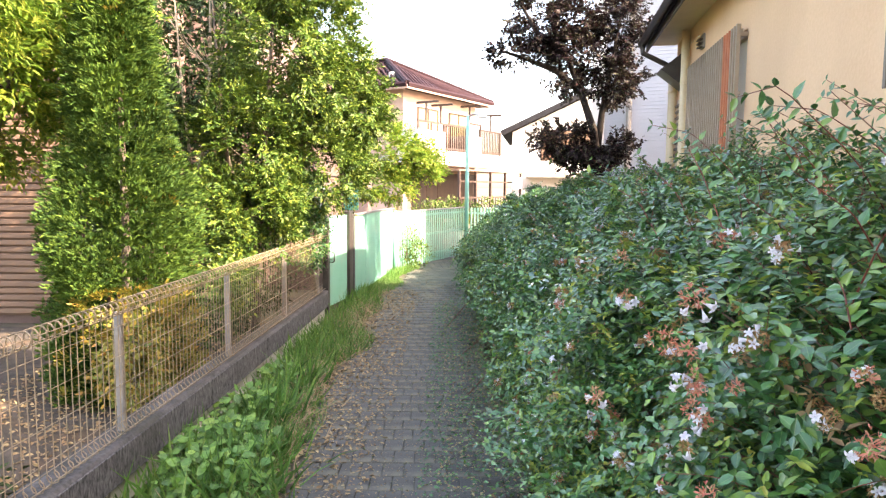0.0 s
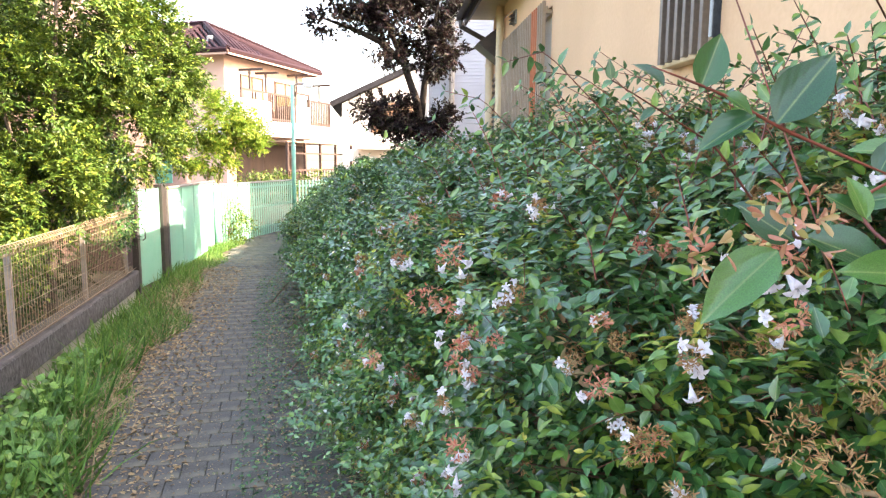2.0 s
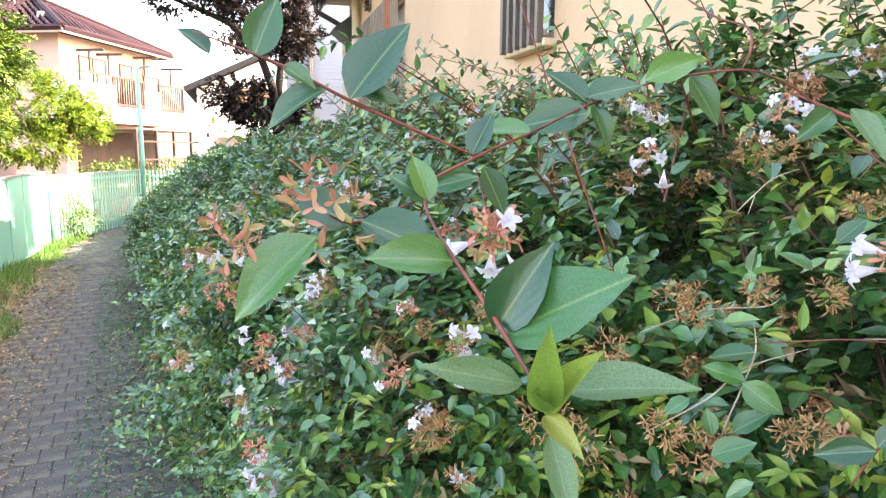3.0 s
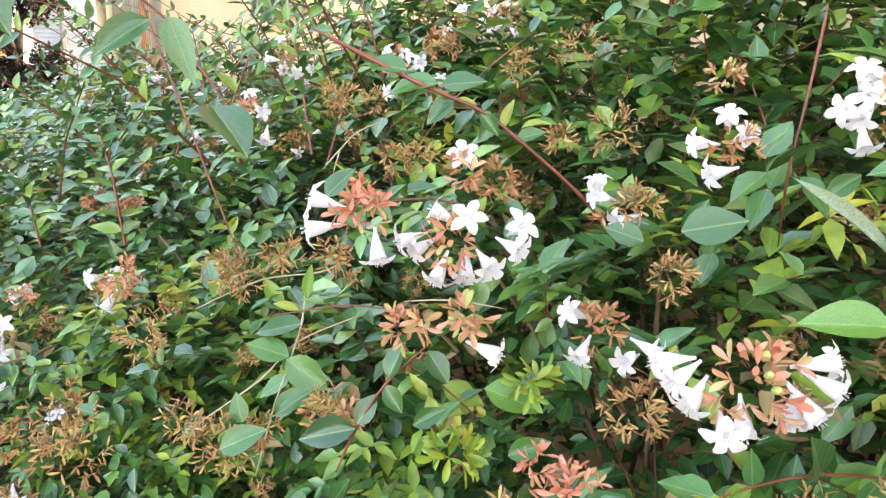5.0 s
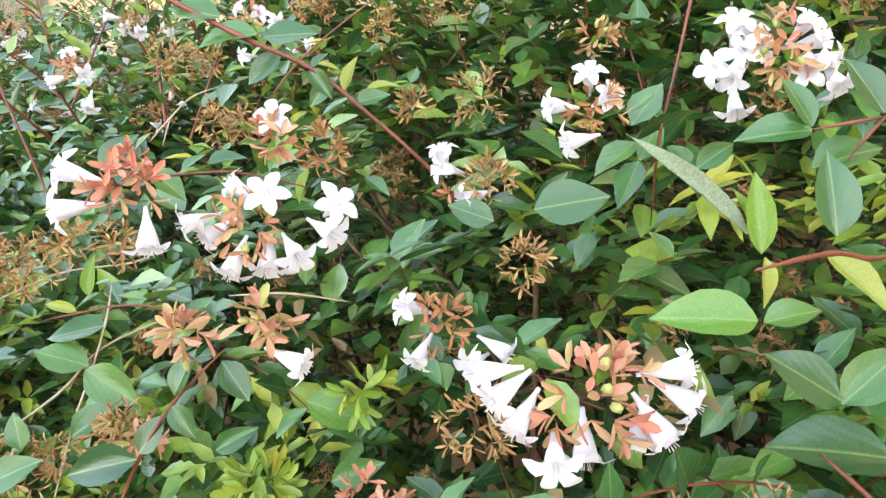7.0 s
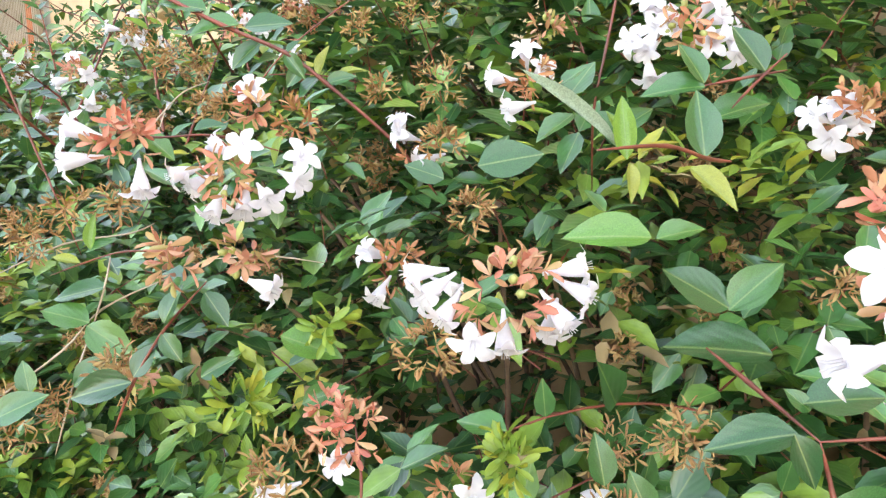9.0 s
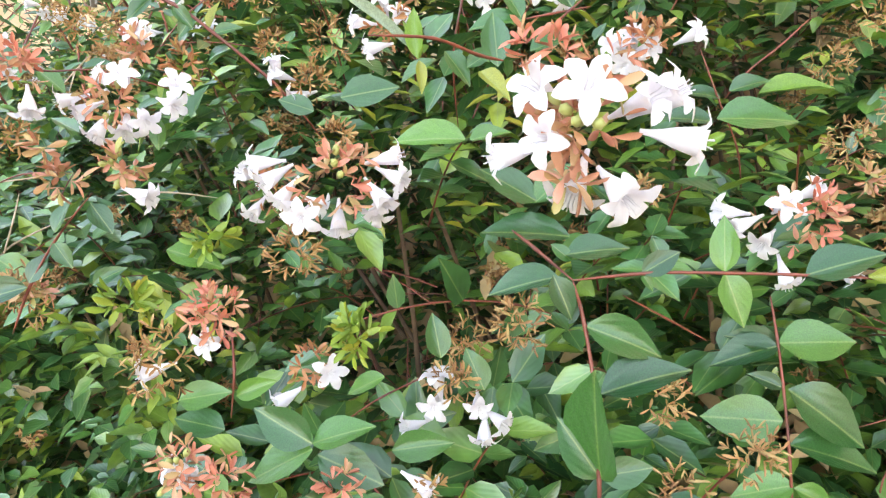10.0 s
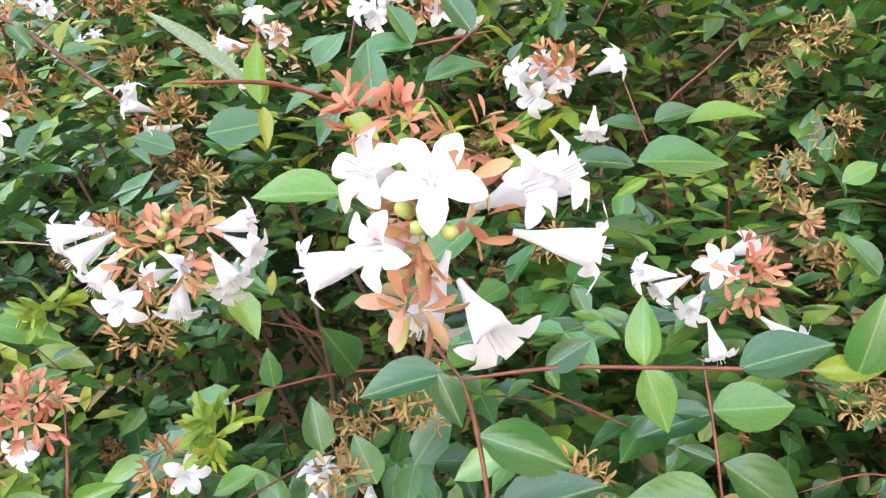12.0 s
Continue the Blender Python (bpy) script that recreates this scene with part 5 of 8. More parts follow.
def sepals(g, centre, size, face, kind):
    """Places and frames of the sepals of one cluster: small stars of four round each calyx."""
    mat, length, wide, _ = KINDS[kind]
    n = int(np.clip(size / 0.00046, 4, 32))
    if kind == "dry":
        n = int(n * 1.5)
    face = np.array(face)
    P, A, U, S = [], [], [], []
    for k in range(n):
        d = unit(g.normal(size=3) + 0.6 * unit(face))
        c = np.array(centre) + d * size * g.uniform(0.55, 1.2)
        axis = unit(d + 0.3 * g.normal(size=3))
        e1 = unit(np.cross(axis, g.normal(size=3)))
        e2 = np.cross(axis, e1)
        m = int(g.integers(2, 5))
        for j in range(m):
            a = j * math.tau / m + g.uniform(-0.3, 0.3)
            out = math.cos(a) * e1 + math.sin(a) * e2
            P.append(c)
            A.append(unit(out * g.uniform(0.5, 1.0) + axis * g.uniform(0.3, 1.2)))
            U.append(axis - 0.4 * out)
            S.append(length * g.uniform(0.7, 1.15))
    return np.array(P), frames(np.array(A), np.array(U)), np.array(S), mat, wide


grng = np.random.default_rng(5)


def sepal_shape(width):
    """Oblong sepal with a rounded end, cupped along its length."""
    v, u = [(0, 0, 0)], [(0, 0)]
    rows = ((0.3, 0.28), (0.6, 0.46), (0.86, 0.36))
    for y, w in rows:
        z = 0.10 * y - 0.16 * y * y
        v += [(0, y, z - 0.03), (-w * width, y, z + 0.05), (w * width, y, z + 0.05)]
        u += [(0, y), (-1, y), (1, y)]
    v.append((0, 1, -0.06))
    u.append((0, 1))
    f = [(0, 1, 2), (0, 3, 1), (1, 4, 5, 2), (1, 3, 6, 4), (4, 7, 8, 5), (4, 6, 9, 7), (7, 10, 8), (7, 9, 10)]
    return np.array(v, dtype=float), f, np.array(u, dtype=float)


SEPAL = {w: sepal_shape(w) for w in (0.34, 0.36, 0.24, 0.30, 0.38, 0.32)}
bm = bmesh.new()
bmesh.ops.create_icosphere(bm, subdivisions=1, radius=0.0022, matrix=Matrix.Diagonal((0.8, 0.8, 1.3, 1)))
GREEN_BUD = bpy.data.meshes.new("bud")
bm.to_mesh(GREEN_BUD)
bm.free()
GREEN_BUD.materials.append(M_BUD)
GREEN_BUD.polygons.foreach_set("use_smooth", [True] * len(GREEN_BUD.polygons))


def bloom_head(centre, size, kind, face, flowers):
    """Calyces round a centre with open flowers; flowers: mouth and the way it opens."""
    P, R, S, mat, wide = sepals(grng, centre, size, face, kind)
    me = scatter("bloom_head", SEPAL[wide], P - np.array(centre), R, S, mat, True)
    c = Vector(centre)
    ob = link_part("bloom_head", me, NEAR, KINDS[kind][3], Matrix.Translation(c - OV))
    CLEAR.append((c, size + 0.006))
    if kind in ("pink", "bud") and size > 0.006:
        for k in range(4):
            way = (Vector(face) + 0.9 * Vector((random.gauss(0, 1), random.gauss(0, 1), random.gauss(0, 1)))).normalized()
            link_part("bud", GREEN_BUD, ob, "small yellow-green bud", Matrix.Translation(way * size * 1.05) @ way.to_track_quat("Z", "Y").to_matrix().to_4x4())
    for x, y, z, dx, dy, dz in flowers:
        d = Vector((dx, dy, dz)).normalized()
        q = d.to_track_quat("Z", "Y").to_matrix().to_4x4() @ Matrix.Rotation(random.uniform(0, 6.28), 4, "Z") @ Matrix.Scale(random.uniform(0.80, 0.92), 4)
        link_part("flower", BLOOMS[random.randrange(4)], ob, "", Matrix.Translation(Vector((x, y, z)) - c) @ q)
        CLEAR.append((Vector((x, y, z)), 0.011))


# ---- blooms, shoots and single leaves of the near shrub ----
bloom_head((0.5851, 0.3533, 1.5132), 0.0094, "red", (-0.50, -0.43, 0.50), [(0.5688, 0.3688, 1.5181, -0.71, 0.65, 0.26), (0.5654, 0.3681, 1.5039, -0.83, 0.54, -0.14), (0.5856, 0.3408, 1.4911, -0.19, -0.43, -0.88)])
bloom_head((0.5918, 0.3608, 1.5218), 0.0043, "red", (-0.50, -0.43, 0.50), [])
bloom_head((0.6184, 0.3299, 1.4967), 0.0105, "pink", (-0.50, -0.43, 0.50), [(0.6011, 0.3454, 1.4977, -0.90, 0.35, -0.25), (0.6189, 0.3170, 1.5112, -0.63, -0.65, 0.42), (0.6191, 0.3419, 1.5120, -0.61, 0.62, 0.49), (0.6406, 0.3033, 1.5070, -0.29, -0.85, 0.44), (0.6383, 0.3020, 1.4948, 0.11, -0.94, -0.32), (0.6256, 0.3077, 1.4869, -0.18, -0.86, -0.47), (0.6195, 0.3191, 1.4815, -0.41, -0.39, -0.82), (0.6100, 0.3295, 1.4801, -0.57, -0.09, -0.82), (0.6080, 0.3435, 1.4920, -0.89, 0.17, -0.42)])
bloom_head((0.6455, 0.3481, 1.5282), 0.0058, "pink", (-0.50, -0.43, 0.50), [(0.6443, 0.3480, 1.5383, -0.63, -0.53, 0.57)])
bloom_head((0.6745, 0.3516, 1.5217), 0.0099, "dry_red", (-0.50, -0.43, 0.50), [])
bloom_head((0.6704, 0.4363, 1.5292), 0.0073, "dry", (-0.50, -0.43, 0.50), [])
bloom_head((0.6800, 0.4267, 1.5334), 0.0073, "dry", (-0.50, -0.43, 0.50), [])
bloom_head((0.7080, 0.5540, 1.5696), 0.0161, "dry", (-0.50, -0.43, 0.50), [])
bloom_head((0.7277, 0.5393, 1.5698), 0.0070, "dry", (-0.50, -0.43, 0.50), [])
bloom_head((0.6795, 0.6555, 1.5661), 0.0051, "pink", (-0.50, -0.43, 0.50), [(0.6797, 0.6538, 1.5762, -0.51, -0.43, 0.74), (0.6669, 0.6614, 1.5545, -0.86, 0.42, -0.28), (0.6857, 0.6418, 1.5601, 0.03, -0.99, -0.13), (0.6834, 0.6361, 1.5348, -0.36, -0.35, -0.87)])
bloom_head((0.8021, 0.6065, 1.6083), 0.0093, "pink", (-0.50, -0.43, 0.50), [(0.7957, 0.6124, 1.6181, -0.88, 0.06, 0.48), (0.8073, 0.5979, 1.6145, -0.22, -0.86, 0.47), (0.8153, 0.5862, 1.6067, 0.03, -0.99, -0.13), (0.8097, 0.6309, 1.5808, -0.99, 0.00, -0.11)])
bloom_head((0.7710, 0.7523, 1.6127), 0.0073, "dry", (-0.50, -0.43, 0.50), [(0.7548, 0.7675, 1.6169, -0.92, 0.38, 0.07), (0.7657, 0.7511, 1.6047, -0.46, -0.43, -0.78), (0.7749, 0.7396, 1.6015, -0.15, -0.75, -0.65)])
bloom_head((0.5927, 0.3319, 1.4597), 0.0057, "bud", (-0.50, -0.43, 0.50), [])
bloom_head((0.6123, 0.3113, 1.4656), 0.0080, "bud", (-0.50, -0.43, 0.50), [(0.6180, 0.2954, 1.4510, 0.44, -0.84, -0.31)])
bloom_head((0.6838, 0.2879, 1.4537), 0.0103, "dry_red", (-0.50, -0.43, 0.50), [(0.6717, 0.2995, 1.4614, -0.90, 0.23, 0.37), (0.6720, 0.2915, 1.4378, -0.74, -0.08, -0.67), (0.6863, 0.2750, 1.4372, -0.99, 0.00, -0.11), (0.6982, 0.2631, 1.4423, 0.25, -0.89, -0.38)])
bloom_head((0.6446, 0.1956, 1.4622), 0.0132, "pink", (-0.50, -0.43, 0.50), [(0.6208, 0.2205, 1.4691, -0.78, 0.62, -0.08), (0.6229, 0.2154, 1.4611, -0.82, 0.30, -0.49), (0.6258, 0.2095, 1.4531, -0.70, 0.09, -0.71), (0.6245, 0.1939, 1.4479, -0.77, -0.58, -0.25), (0.6617, 0.1746, 1.4722, 0.55, -0.80, 0.22), (0.6613, 0.1717, 1.4617, 0.25, -0.89, -0.38), (0.6548, 0.1759, 1.4517, 0.02, -0.73, -0.68), (0.6579, 0.1860, 1.4460, -0.65, -0.19, -0.73), (0.6484, 0.1979, 1.4395, -0.36, -0.35, -0.87)])
bloom_head((0.6718, 0.2596, 1.4202), 0.0125, "dry", (-0.50, -0.43, 0.50), [])
bloom_head((0.7141, 0.2689, 1.4781), 0.0090, "dry", (-0.50, -0.43, 0.50), [])
bloom_head((0.7486, 0.2585, 1.5439), 0.0101, "dry_red", (-0.50, -0.43, 0.50), [(0.7327, 0.2722, 1.5446, -0.86, 0.51, 0.04), (0.7465, 0.2614, 1.5598, -0.65, -0.28, 0.70), (0.7516, 0.2522, 1.5497, -0.42, -0.84, 0.33), (0.7354, 0.2640, 1.5289, -0.78, 0.57, -0.24)])
bloom_head((0.7947, 0.1986, 1.5698), 0.0122, "pink", (-0.50, -0.43, 0.50), [(0.7812, 0.2133, 1.5821, -0.65, -0.28, 0.70), (0.7868, 0.2033, 1.5705, -0.22, -0.86, 0.47), (0.7810, 0.2094, 1.5691, -0.98, -0.08, 0.15), (0.7716, 0.2177, 1.5617, -0.98, 0.20, -0.03), (0.7756, 0.2113, 1.5560, -0.87, 0.13, -0.48), (0.7756, 0.2071, 1.5430, -0.36, -0.35, -0.87), (0.7855, 0.2066, 1.5764, -0.59, -0.50, 0.63), (0.8021, 0.1897, 1.5829, -0.33, -0.66, 0.67), (0.8049, 0.1839, 1.5747, -0.21, -0.96, 0.18), (0.8069, 0.1788, 1.5661, 0.03, -0.99, -0.13), (0.7982, 0.1872, 1.5615, -0.91, -0.41, 0.09), (0.8064, 0.1757, 1.5548, -0.25, -0.65, -0.72)])
bloom_head((0.7211, 0.2947, 1.5107), 0.0099, "dry", (-0.50, -0.43, 0.50), [(0.7051, 0.3104, 1.5168, -0.94, 0.24, 0.24), (0.7097, 0.3002, 1.5019, -0.86, 0.42, -0.28), (0.7071, 0.3108, 1.5252, -0.31, -0.04, 0.95)])
bloom_head((0.7954, 0.3619, 1.5488), 0.0135, "dry", (-0.50, -0.43, 0.50), [])
bloom_head((0.7564, 0.3736, 1.5430), 0.0083, "dry", (-0.50, -0.43, 0.50), [])
bloom_head((0.8473, 0.3143, 1.5852), 0.0074, "bud", (-0.50, -0.43, 0.50), [])
bloom_head((0.8711, 0.4516, 1.6135), 0.0169, "dry", (-0.50, -0.43, 0.50), [])
bloom_head((0.8386, 0.4844, 1.6000), 0.0127, "dry", (-0.50, -0.43, 0.50), [])
bloom_head((0.6137, 0.3186, 1.3969), 0.0080, "young", (-0.50, -0.43, 0.50), [])
bloom_head((0.6568, 0.3088, 1.4230), 0.0064, "young", (-0.50, -0.43, 0.50), [])
bloom_head((0.6396, 0.2881, 1.3946), 0.0068, "red", (-0.50, -0.43, 0.50), [])
bloom_head((0.5937, 0.5000, 1.4548), 0.0137, "dry", (-0.50, -0.43, 0.50), [])
bloom_head((0.5869, 0.4632, 1.3652), 0.0089, "dry", (-0.50, -0.43, 0.50), [])
bloom_head((0.5966, 0.3847, 1.3966), 0.0056, "bud", (-0.50, -0.43, 0.50), [])
bloom_head((0.6077, 0.4286, 1.3796), 0.0086, "dry", (-0.50, -0.43, 0.50), [])
bloom_head((0.6019, 0.4057, 1.4806), 0.0076, "dry", (-0.50, -0.43, 0.50), [])
bloom_head((0.6251, 0.2572, 1.3980), 0.0131, "red", (-0.57, -0.38, 0.47), [(0.6180, 0.2584, 1.3847, -0.95, -0.32, 0.00)])
bloom_head((0.6067, 0.2780, 1.3761), 0.0144, "dry", (-0.57, -0.38, 0.47), [(0.5994, 0.2818, 1.3707, -0.80, 0.54, -0.27)])
bloom_head((0.6595, 0.2342, 1.3695), 0.0078, "dry_red", (-0.57, -0.38, 0.47), [(0.6633, 0.2222, 1.3664, -0.47, -0.83, 0.30), (0.6465, 0.2425, 1.3509, -0.66, 0.53, -0.53)])
bloom_head((0.7059, 0.1801, 1.3576), 0.0086, "dry", (-0.57, -0.38, 0.47), [(0.6965, 0.1852, 1.3461, -0.88, -0.46, -0.13), (0.7093, 0.1664, 1.3461, -0.74, -0.60, -0.30), (0.7155, 0.1551, 1.3390, -0.14, -0.94, -0.30), (0.6872, 0.1961, 1.3363, -0.95, 0.32, -0.04), (0.6997, 0.1857, 1.3638, -0.22, 0.05, 0.97), (0.7087, 0.1626, 1.3306, -0.49, -0.33, -0.81)])
bloom_head((0.6005, 0.2558, 1.3306), 0.0106, "pink", (-0.57, -0.38, 0.47), [(0.5958, 0.2581, 1.3333, -0.74, 0.43, 0.51), (0.6008, 0.2493, 1.3284, -0.07, -0.87, -0.49)])
bloom_head((0.6113, 0.2386, 1.3269), 0.0096, "red", (-0.57, -0.38, 0.47), [])
bloom_head((0.6683, 0.2079, 1.3861), 0.0081, "young", (-0.57, -0.38, 0.47), [])
bloom_head((0.6409, 0.1945, 1.3256), 0.0066, "red", (-0.57, -0.38, 0.47), [])
bloom_head((0.6638, 0.1610, 1.3268), 0.0041, "dry", (-0.57, -0.38, 0.47), [(0.6616, 0.1587, 1.3263, 0.28, -0.84, -0.46)])
bloom_head((0.7895, 0.0453, 1.4432), 0.0151, "red", (-0.57, -0.38, 0.47), [(0.7664, 0.0750, 1.4462, -0.67, 0.74, 0.11), (0.7737, 0.0475, 1.4510, -0.76, -0.52, 0.39), (0.7931, 0.0385, 1.4567, -0.19, -0.87, 0.46), (0.7750, 0.0576, 1.4303, -0.87, 0.20, -0.46), (0.7794, 0.0461, 1.4131, -0.29, -0.39, -0.87), (0.7970, 0.0215, 1.4184, 0.07, -0.83, -0.55), (0.7693, 0.0683, 1.4383, -0.63, 0.67, -0.40)])
bloom_head((0.7900, 0.1227, 1.5246), 0.0124, "dry_red", (-0.57, -0.38, 0.47), [(0.7850, 0.1268, 1.5314, -0.76, -0.16, 0.63), (0.7777, 0.1360, 1.5262, -0.91, 0.35, 0.23), (0.7896, 0.1175, 1.5233, -0.35, -0.94, 0.03), (0.8038, 0.0989, 1.5314, -0.17, -0.92, 0.35), (0.7802, 0.1289, 1.5147, -0.90, 0.14, -0.42), (0.7928, 0.1056, 1.4990, -0.47, -0.12, -0.87)])
bloom_head((1.0335, 0.0441, 1.5592), 0.0177, "dry", (-0.57, -0.38, 0.47), [])
bloom_head((0.9536, 0.0470, 1.4742), 0.0152, "dry", (-0.57, -0.38, 0.47), [])
bloom_head((0.7614, 0.0964, 1.3519), 0.0115, "dry", (-0.57, -0.38, 0.47), [])
bloom_head((0.7743, 0.0530, 1.3308), 0.0117, "dry", (-0.57, -0.38, 0.47), [])
bloom_head((0.7449, 0.1662, 1.3835), 0.0137, "dry", (-0.57, -0.38, 0.47), [])
bloom_head((0.7416, 0.2020, 1.3657), 0.0128, "dry", (-0.57, -0.38, 0.47), [])
bloom_head((0.7890, 0.1207, 1.4510), 0.0076, "dry", (-0.57, -0.38, 0.47), [])
bloom_head((0.9245, 0.0004, 1.3537), 0.0128, "dry", (-0.57, -0.38, 0.47), [])
bloom_head((1.0327, 0.0283, 1.5009), 0.0127, "dry", (-0.57, -0.38, 0.47), [])
bloom_head((0.7530, 0.0789, 1.3116), 0.0111, "dry", (-0.57, -0.38, 0.47), [])
bloom_head((1.0083, 0.0729, 1.5301), 0.0127, "dry", (-0.57, -0.38, 0.47), [])
bloom_head((0.8991, 0.0316, 1.4556), 0.0054, "bud", (-0.57, -0.38, 0.47), [])
bloom_head((0.8925, -0.0368, 1.4358), 0.0061, "pink", (-0.57, -0.38, 0.47), [])
bloom_head((0.7101, 0.3074, 1.5042), 0.0016, "dry_red", (-0.57, -0.38, 0.47), [])
bloom_head((0.6166, 0.0674, 1.4823), 0.0113, "pink", (-0.57, -0.38, 0.47), [(0.6043, 0.0615, 1.4923, -0.81, -0.51, 0.29), (0.6073, 0.0795, 1.4933, -0.93, 0.12, 0.35), (0.6030, 0.0744, 1.4793, -0.99, 0.10, -0.03), (0.5992, 0.0860, 1.4744, -0.69, 0.69, -0.22), (0.6115, 0.0529, 1.4631, -0.41, -0.74, -0.53), (0.6141, 0.0709, 1.4629, -0.56, 0.03, -0.83), (0.6246, 0.0523, 1.4903, -0.18, -0.92, 0.35), (0.6292, 0.0416, 1.4782, 0.40, -0.90, -0.19), (0.6343, 0.0491, 1.4920, 0.05, -0.90, 0.43)])
bloom_head((0.6111, 0.0823, 1.5023), 0.0046, "coral", (-0.57, -0.38, 0.47), [])
bloom_head((0.6160, 0.0773, 1.5023), 0.0034, "coral", (-0.57, -0.38, 0.47), [])
bloom_head((0.6244, 0.0651, 1.4985), 0.0050, "coral", (-0.57, -0.38, 0.47), [])
bloom_head((0.6084, 0.0685, 1.4689), 0.0031, "bud", (-0.57, -0.38, 0.47), [])
bloom_head((0.4134, 0.4888, 1.5161), 0.0146, "pink", (-0.35, -0.59, 0.46), [(0.4167, 0.4739, 1.5277, -0.32, -0.85, 0.42), (0.3908, 0.4970, 1.5082, -0.95, 0.14, -0.28), (0.4108, 0.4831, 1.4958, -0.35, -0.62, -0.71), (0.4247, 0.4749, 1.4950, 0.01, -0.80, -0.60)])
bloom_head((0.4748, 0.6425, 1.3995), 0.0105, "dry", (-0.35, -0.59, 0.46), [(0.4806, 0.6377, 1.4108, -0.43, -0.74, 0.52), (0.4655, 0.6466, 1.4120, -0.97, -0.08, 0.22), (0.4763, 0.6364, 1.3901, -0.35, -0.82, -0.44), (0.4692, 0.6413, 1.3947, -0.85, -0.40, -0.34), (0.4714, 0.6349, 1.3666, -0.15, -0.59, -0.79)])
bloom_head((0.5555, 0.6259, 1.4360), 0.0119, "pink", (-0.35, -0.59, 0.46), [(0.5361, 0.6336, 1.4364, -0.96, -0.25, 0.10), (0.5439, 0.6250, 1.4138, -0.62, -0.14, -0.77)])
bloom_head((0.4851, 0.7159, 1.2906), 0.0143, "dry_red", (-0.35, -0.59, 0.46), [(0.4623, 0.7270, 1.2980, -0.82, -0.40, 0.41)])
bloom_head((0.4882, 0.4944, 1.3681), 0.0171, "dry", (-0.35, -0.59, 0.46), [])
bloom_head((0.4955, 0.5488, 1.3690), 0.0190, "dry", (-0.35, -0.59, 0.46), [])
bloom_head((0.5600, 0.4631, 1.3607), 0.0163, "dry", (-0.35, -0.59, 0.46), [])
bloom_head((0.5443, 0.4750, 1.3758), 0.0117, "dry", (-0.35, -0.59, 0.46), [])
bloom_head((0.5409, 0.5314, 1.4175), 0.0127, "dry", (-0.35, -0.59, 0.46), [])
bloom_head((0.5876, 0.5118, 1.4576), 0.0118, "dry", (-0.35, -0.59, 0.46), [])
bloom_head((0.5977, 0.4508, 1.4763), 0.0084, "dry", (-0.35, -0.59, 0.46), [])
bloom_head((0.5960, 0.4018, 1.3949), 0.0124, "dry", (-0.35, -0.59, 0.46), [])
bloom_head((0.5705, 0.2911, 1.4765), 0.0025, "bud", (-0.35, -0.59, 0.46), [])
bloom_head((0.3546, 1.0148, 1.4422), 0.0165, "red", (-0.24, -0.65, 0.45), [(0.3413, 1.0133, 1.4218, -0.60, -0.38, -0.71), (0.3670, 1.0030, 1.4148, 0.10, -0.64, -0.76), (0.3768, 1.0021, 1.4319, 0.63, -0.75, -0.23)])
bloom_head((0.3229, 1.0307, 1.3798), 0.0167, "red", (-0.24, -0.65, 0.45), [])
bloom_head((0.3510, 1.0187, 1.3674), 0.0129, "red", (-0.24, -0.65, 0.45), [(0.3686, 1.0107, 1.3773, 0.28, -0.93, 0.22)])
bloom_head((0.4640, 1.1138, 1.3412), 0.0087, "dry", (-0.24, -0.65, 0.45), [(0.4635, 1.1125, 1.3530, -0.28, -0.77, 0.57), (0.4520, 1.1162, 1.3503, -0.94, -0.26, 0.21)])
bloom_head((0.3285, 1.2466, 1.4020), 0.0111, "dry_red", (-0.24, -0.65, 0.45), [(0.3148, 1.2477, 1.3978, -0.90, -0.44, -0.03), (0.3302, 1.2408, 1.3888, -0.26, -0.76, -0.60), (0.3410, 1.2383, 1.3981, 0.43, -0.90, 0.11)])
bloom_head((0.3780, 1.0529, 1.3025), 0.0112, "red", (-0.24, -0.65, 0.45), [(0.3473, 1.0611, 1.3053, -0.92, -0.33, -0.20)])
bloom_head((0.3733, 1.0510, 1.2786), 0.0104, "red", (-0.24, -0.65, 0.45), [(0.3855, 1.0436, 1.2797, 0.43, -0.90, 0.11), (0.3517, 1.0622, 1.3228, -0.30, -0.39, 0.87)])
bloom_head((0.2786, 1.2392, 1.2342), 0.0111, "pink", (-0.24, -0.65, 0.45), [(0.2651, 1.2405, 1.2322, -0.90, -0.44, -0.03), (0.2909, 1.2299, 1.2233, 0.26, -0.90, -0.34)])
bloom_head((0.5022, 0.9440, 1.3023), 0.0105, "dry", (-0.24, -0.65, 0.45), [(0.4870, 0.9466, 1.3045, -0.82, -0.56, 0.11), (0.4971, 0.9411, 1.2921, -0.23, -0.66, -0.72)])
bloom_head((0.4839, 0.8338, 1.3107), 0.0158, "red", (-0.24, -0.65, 0.45), [(0.4649, 0.8356, 1.2984, -0.90, -0.35, -0.26)])
bloom_head((0.3312, 0.9558, 1.2591), 0.0072, "dry", (-0.24, -0.65, 0.45), [(0.3285, 0.9559, 1.2743, -0.44, -0.49, 0.75), (0.3322, 0.9506, 1.2482, -0.23, -0.66, -0.72)])
bloom_head((0.3357, 0.8953, 1.2240), 0.0122, "red", (-0.24, -0.65, 0.45), [(0.3332, 0.8908, 1.2099, -0.29, -0.83, -0.47), (0.3232, 0.8924, 1.1965, -0.87, -0.47, -0.15), (0.3302, 0.8872, 1.1786, -0.23, -0.66, -0.72), (0.3429, 0.8882, 1.2154, 0.43, -0.90, 0.11)])
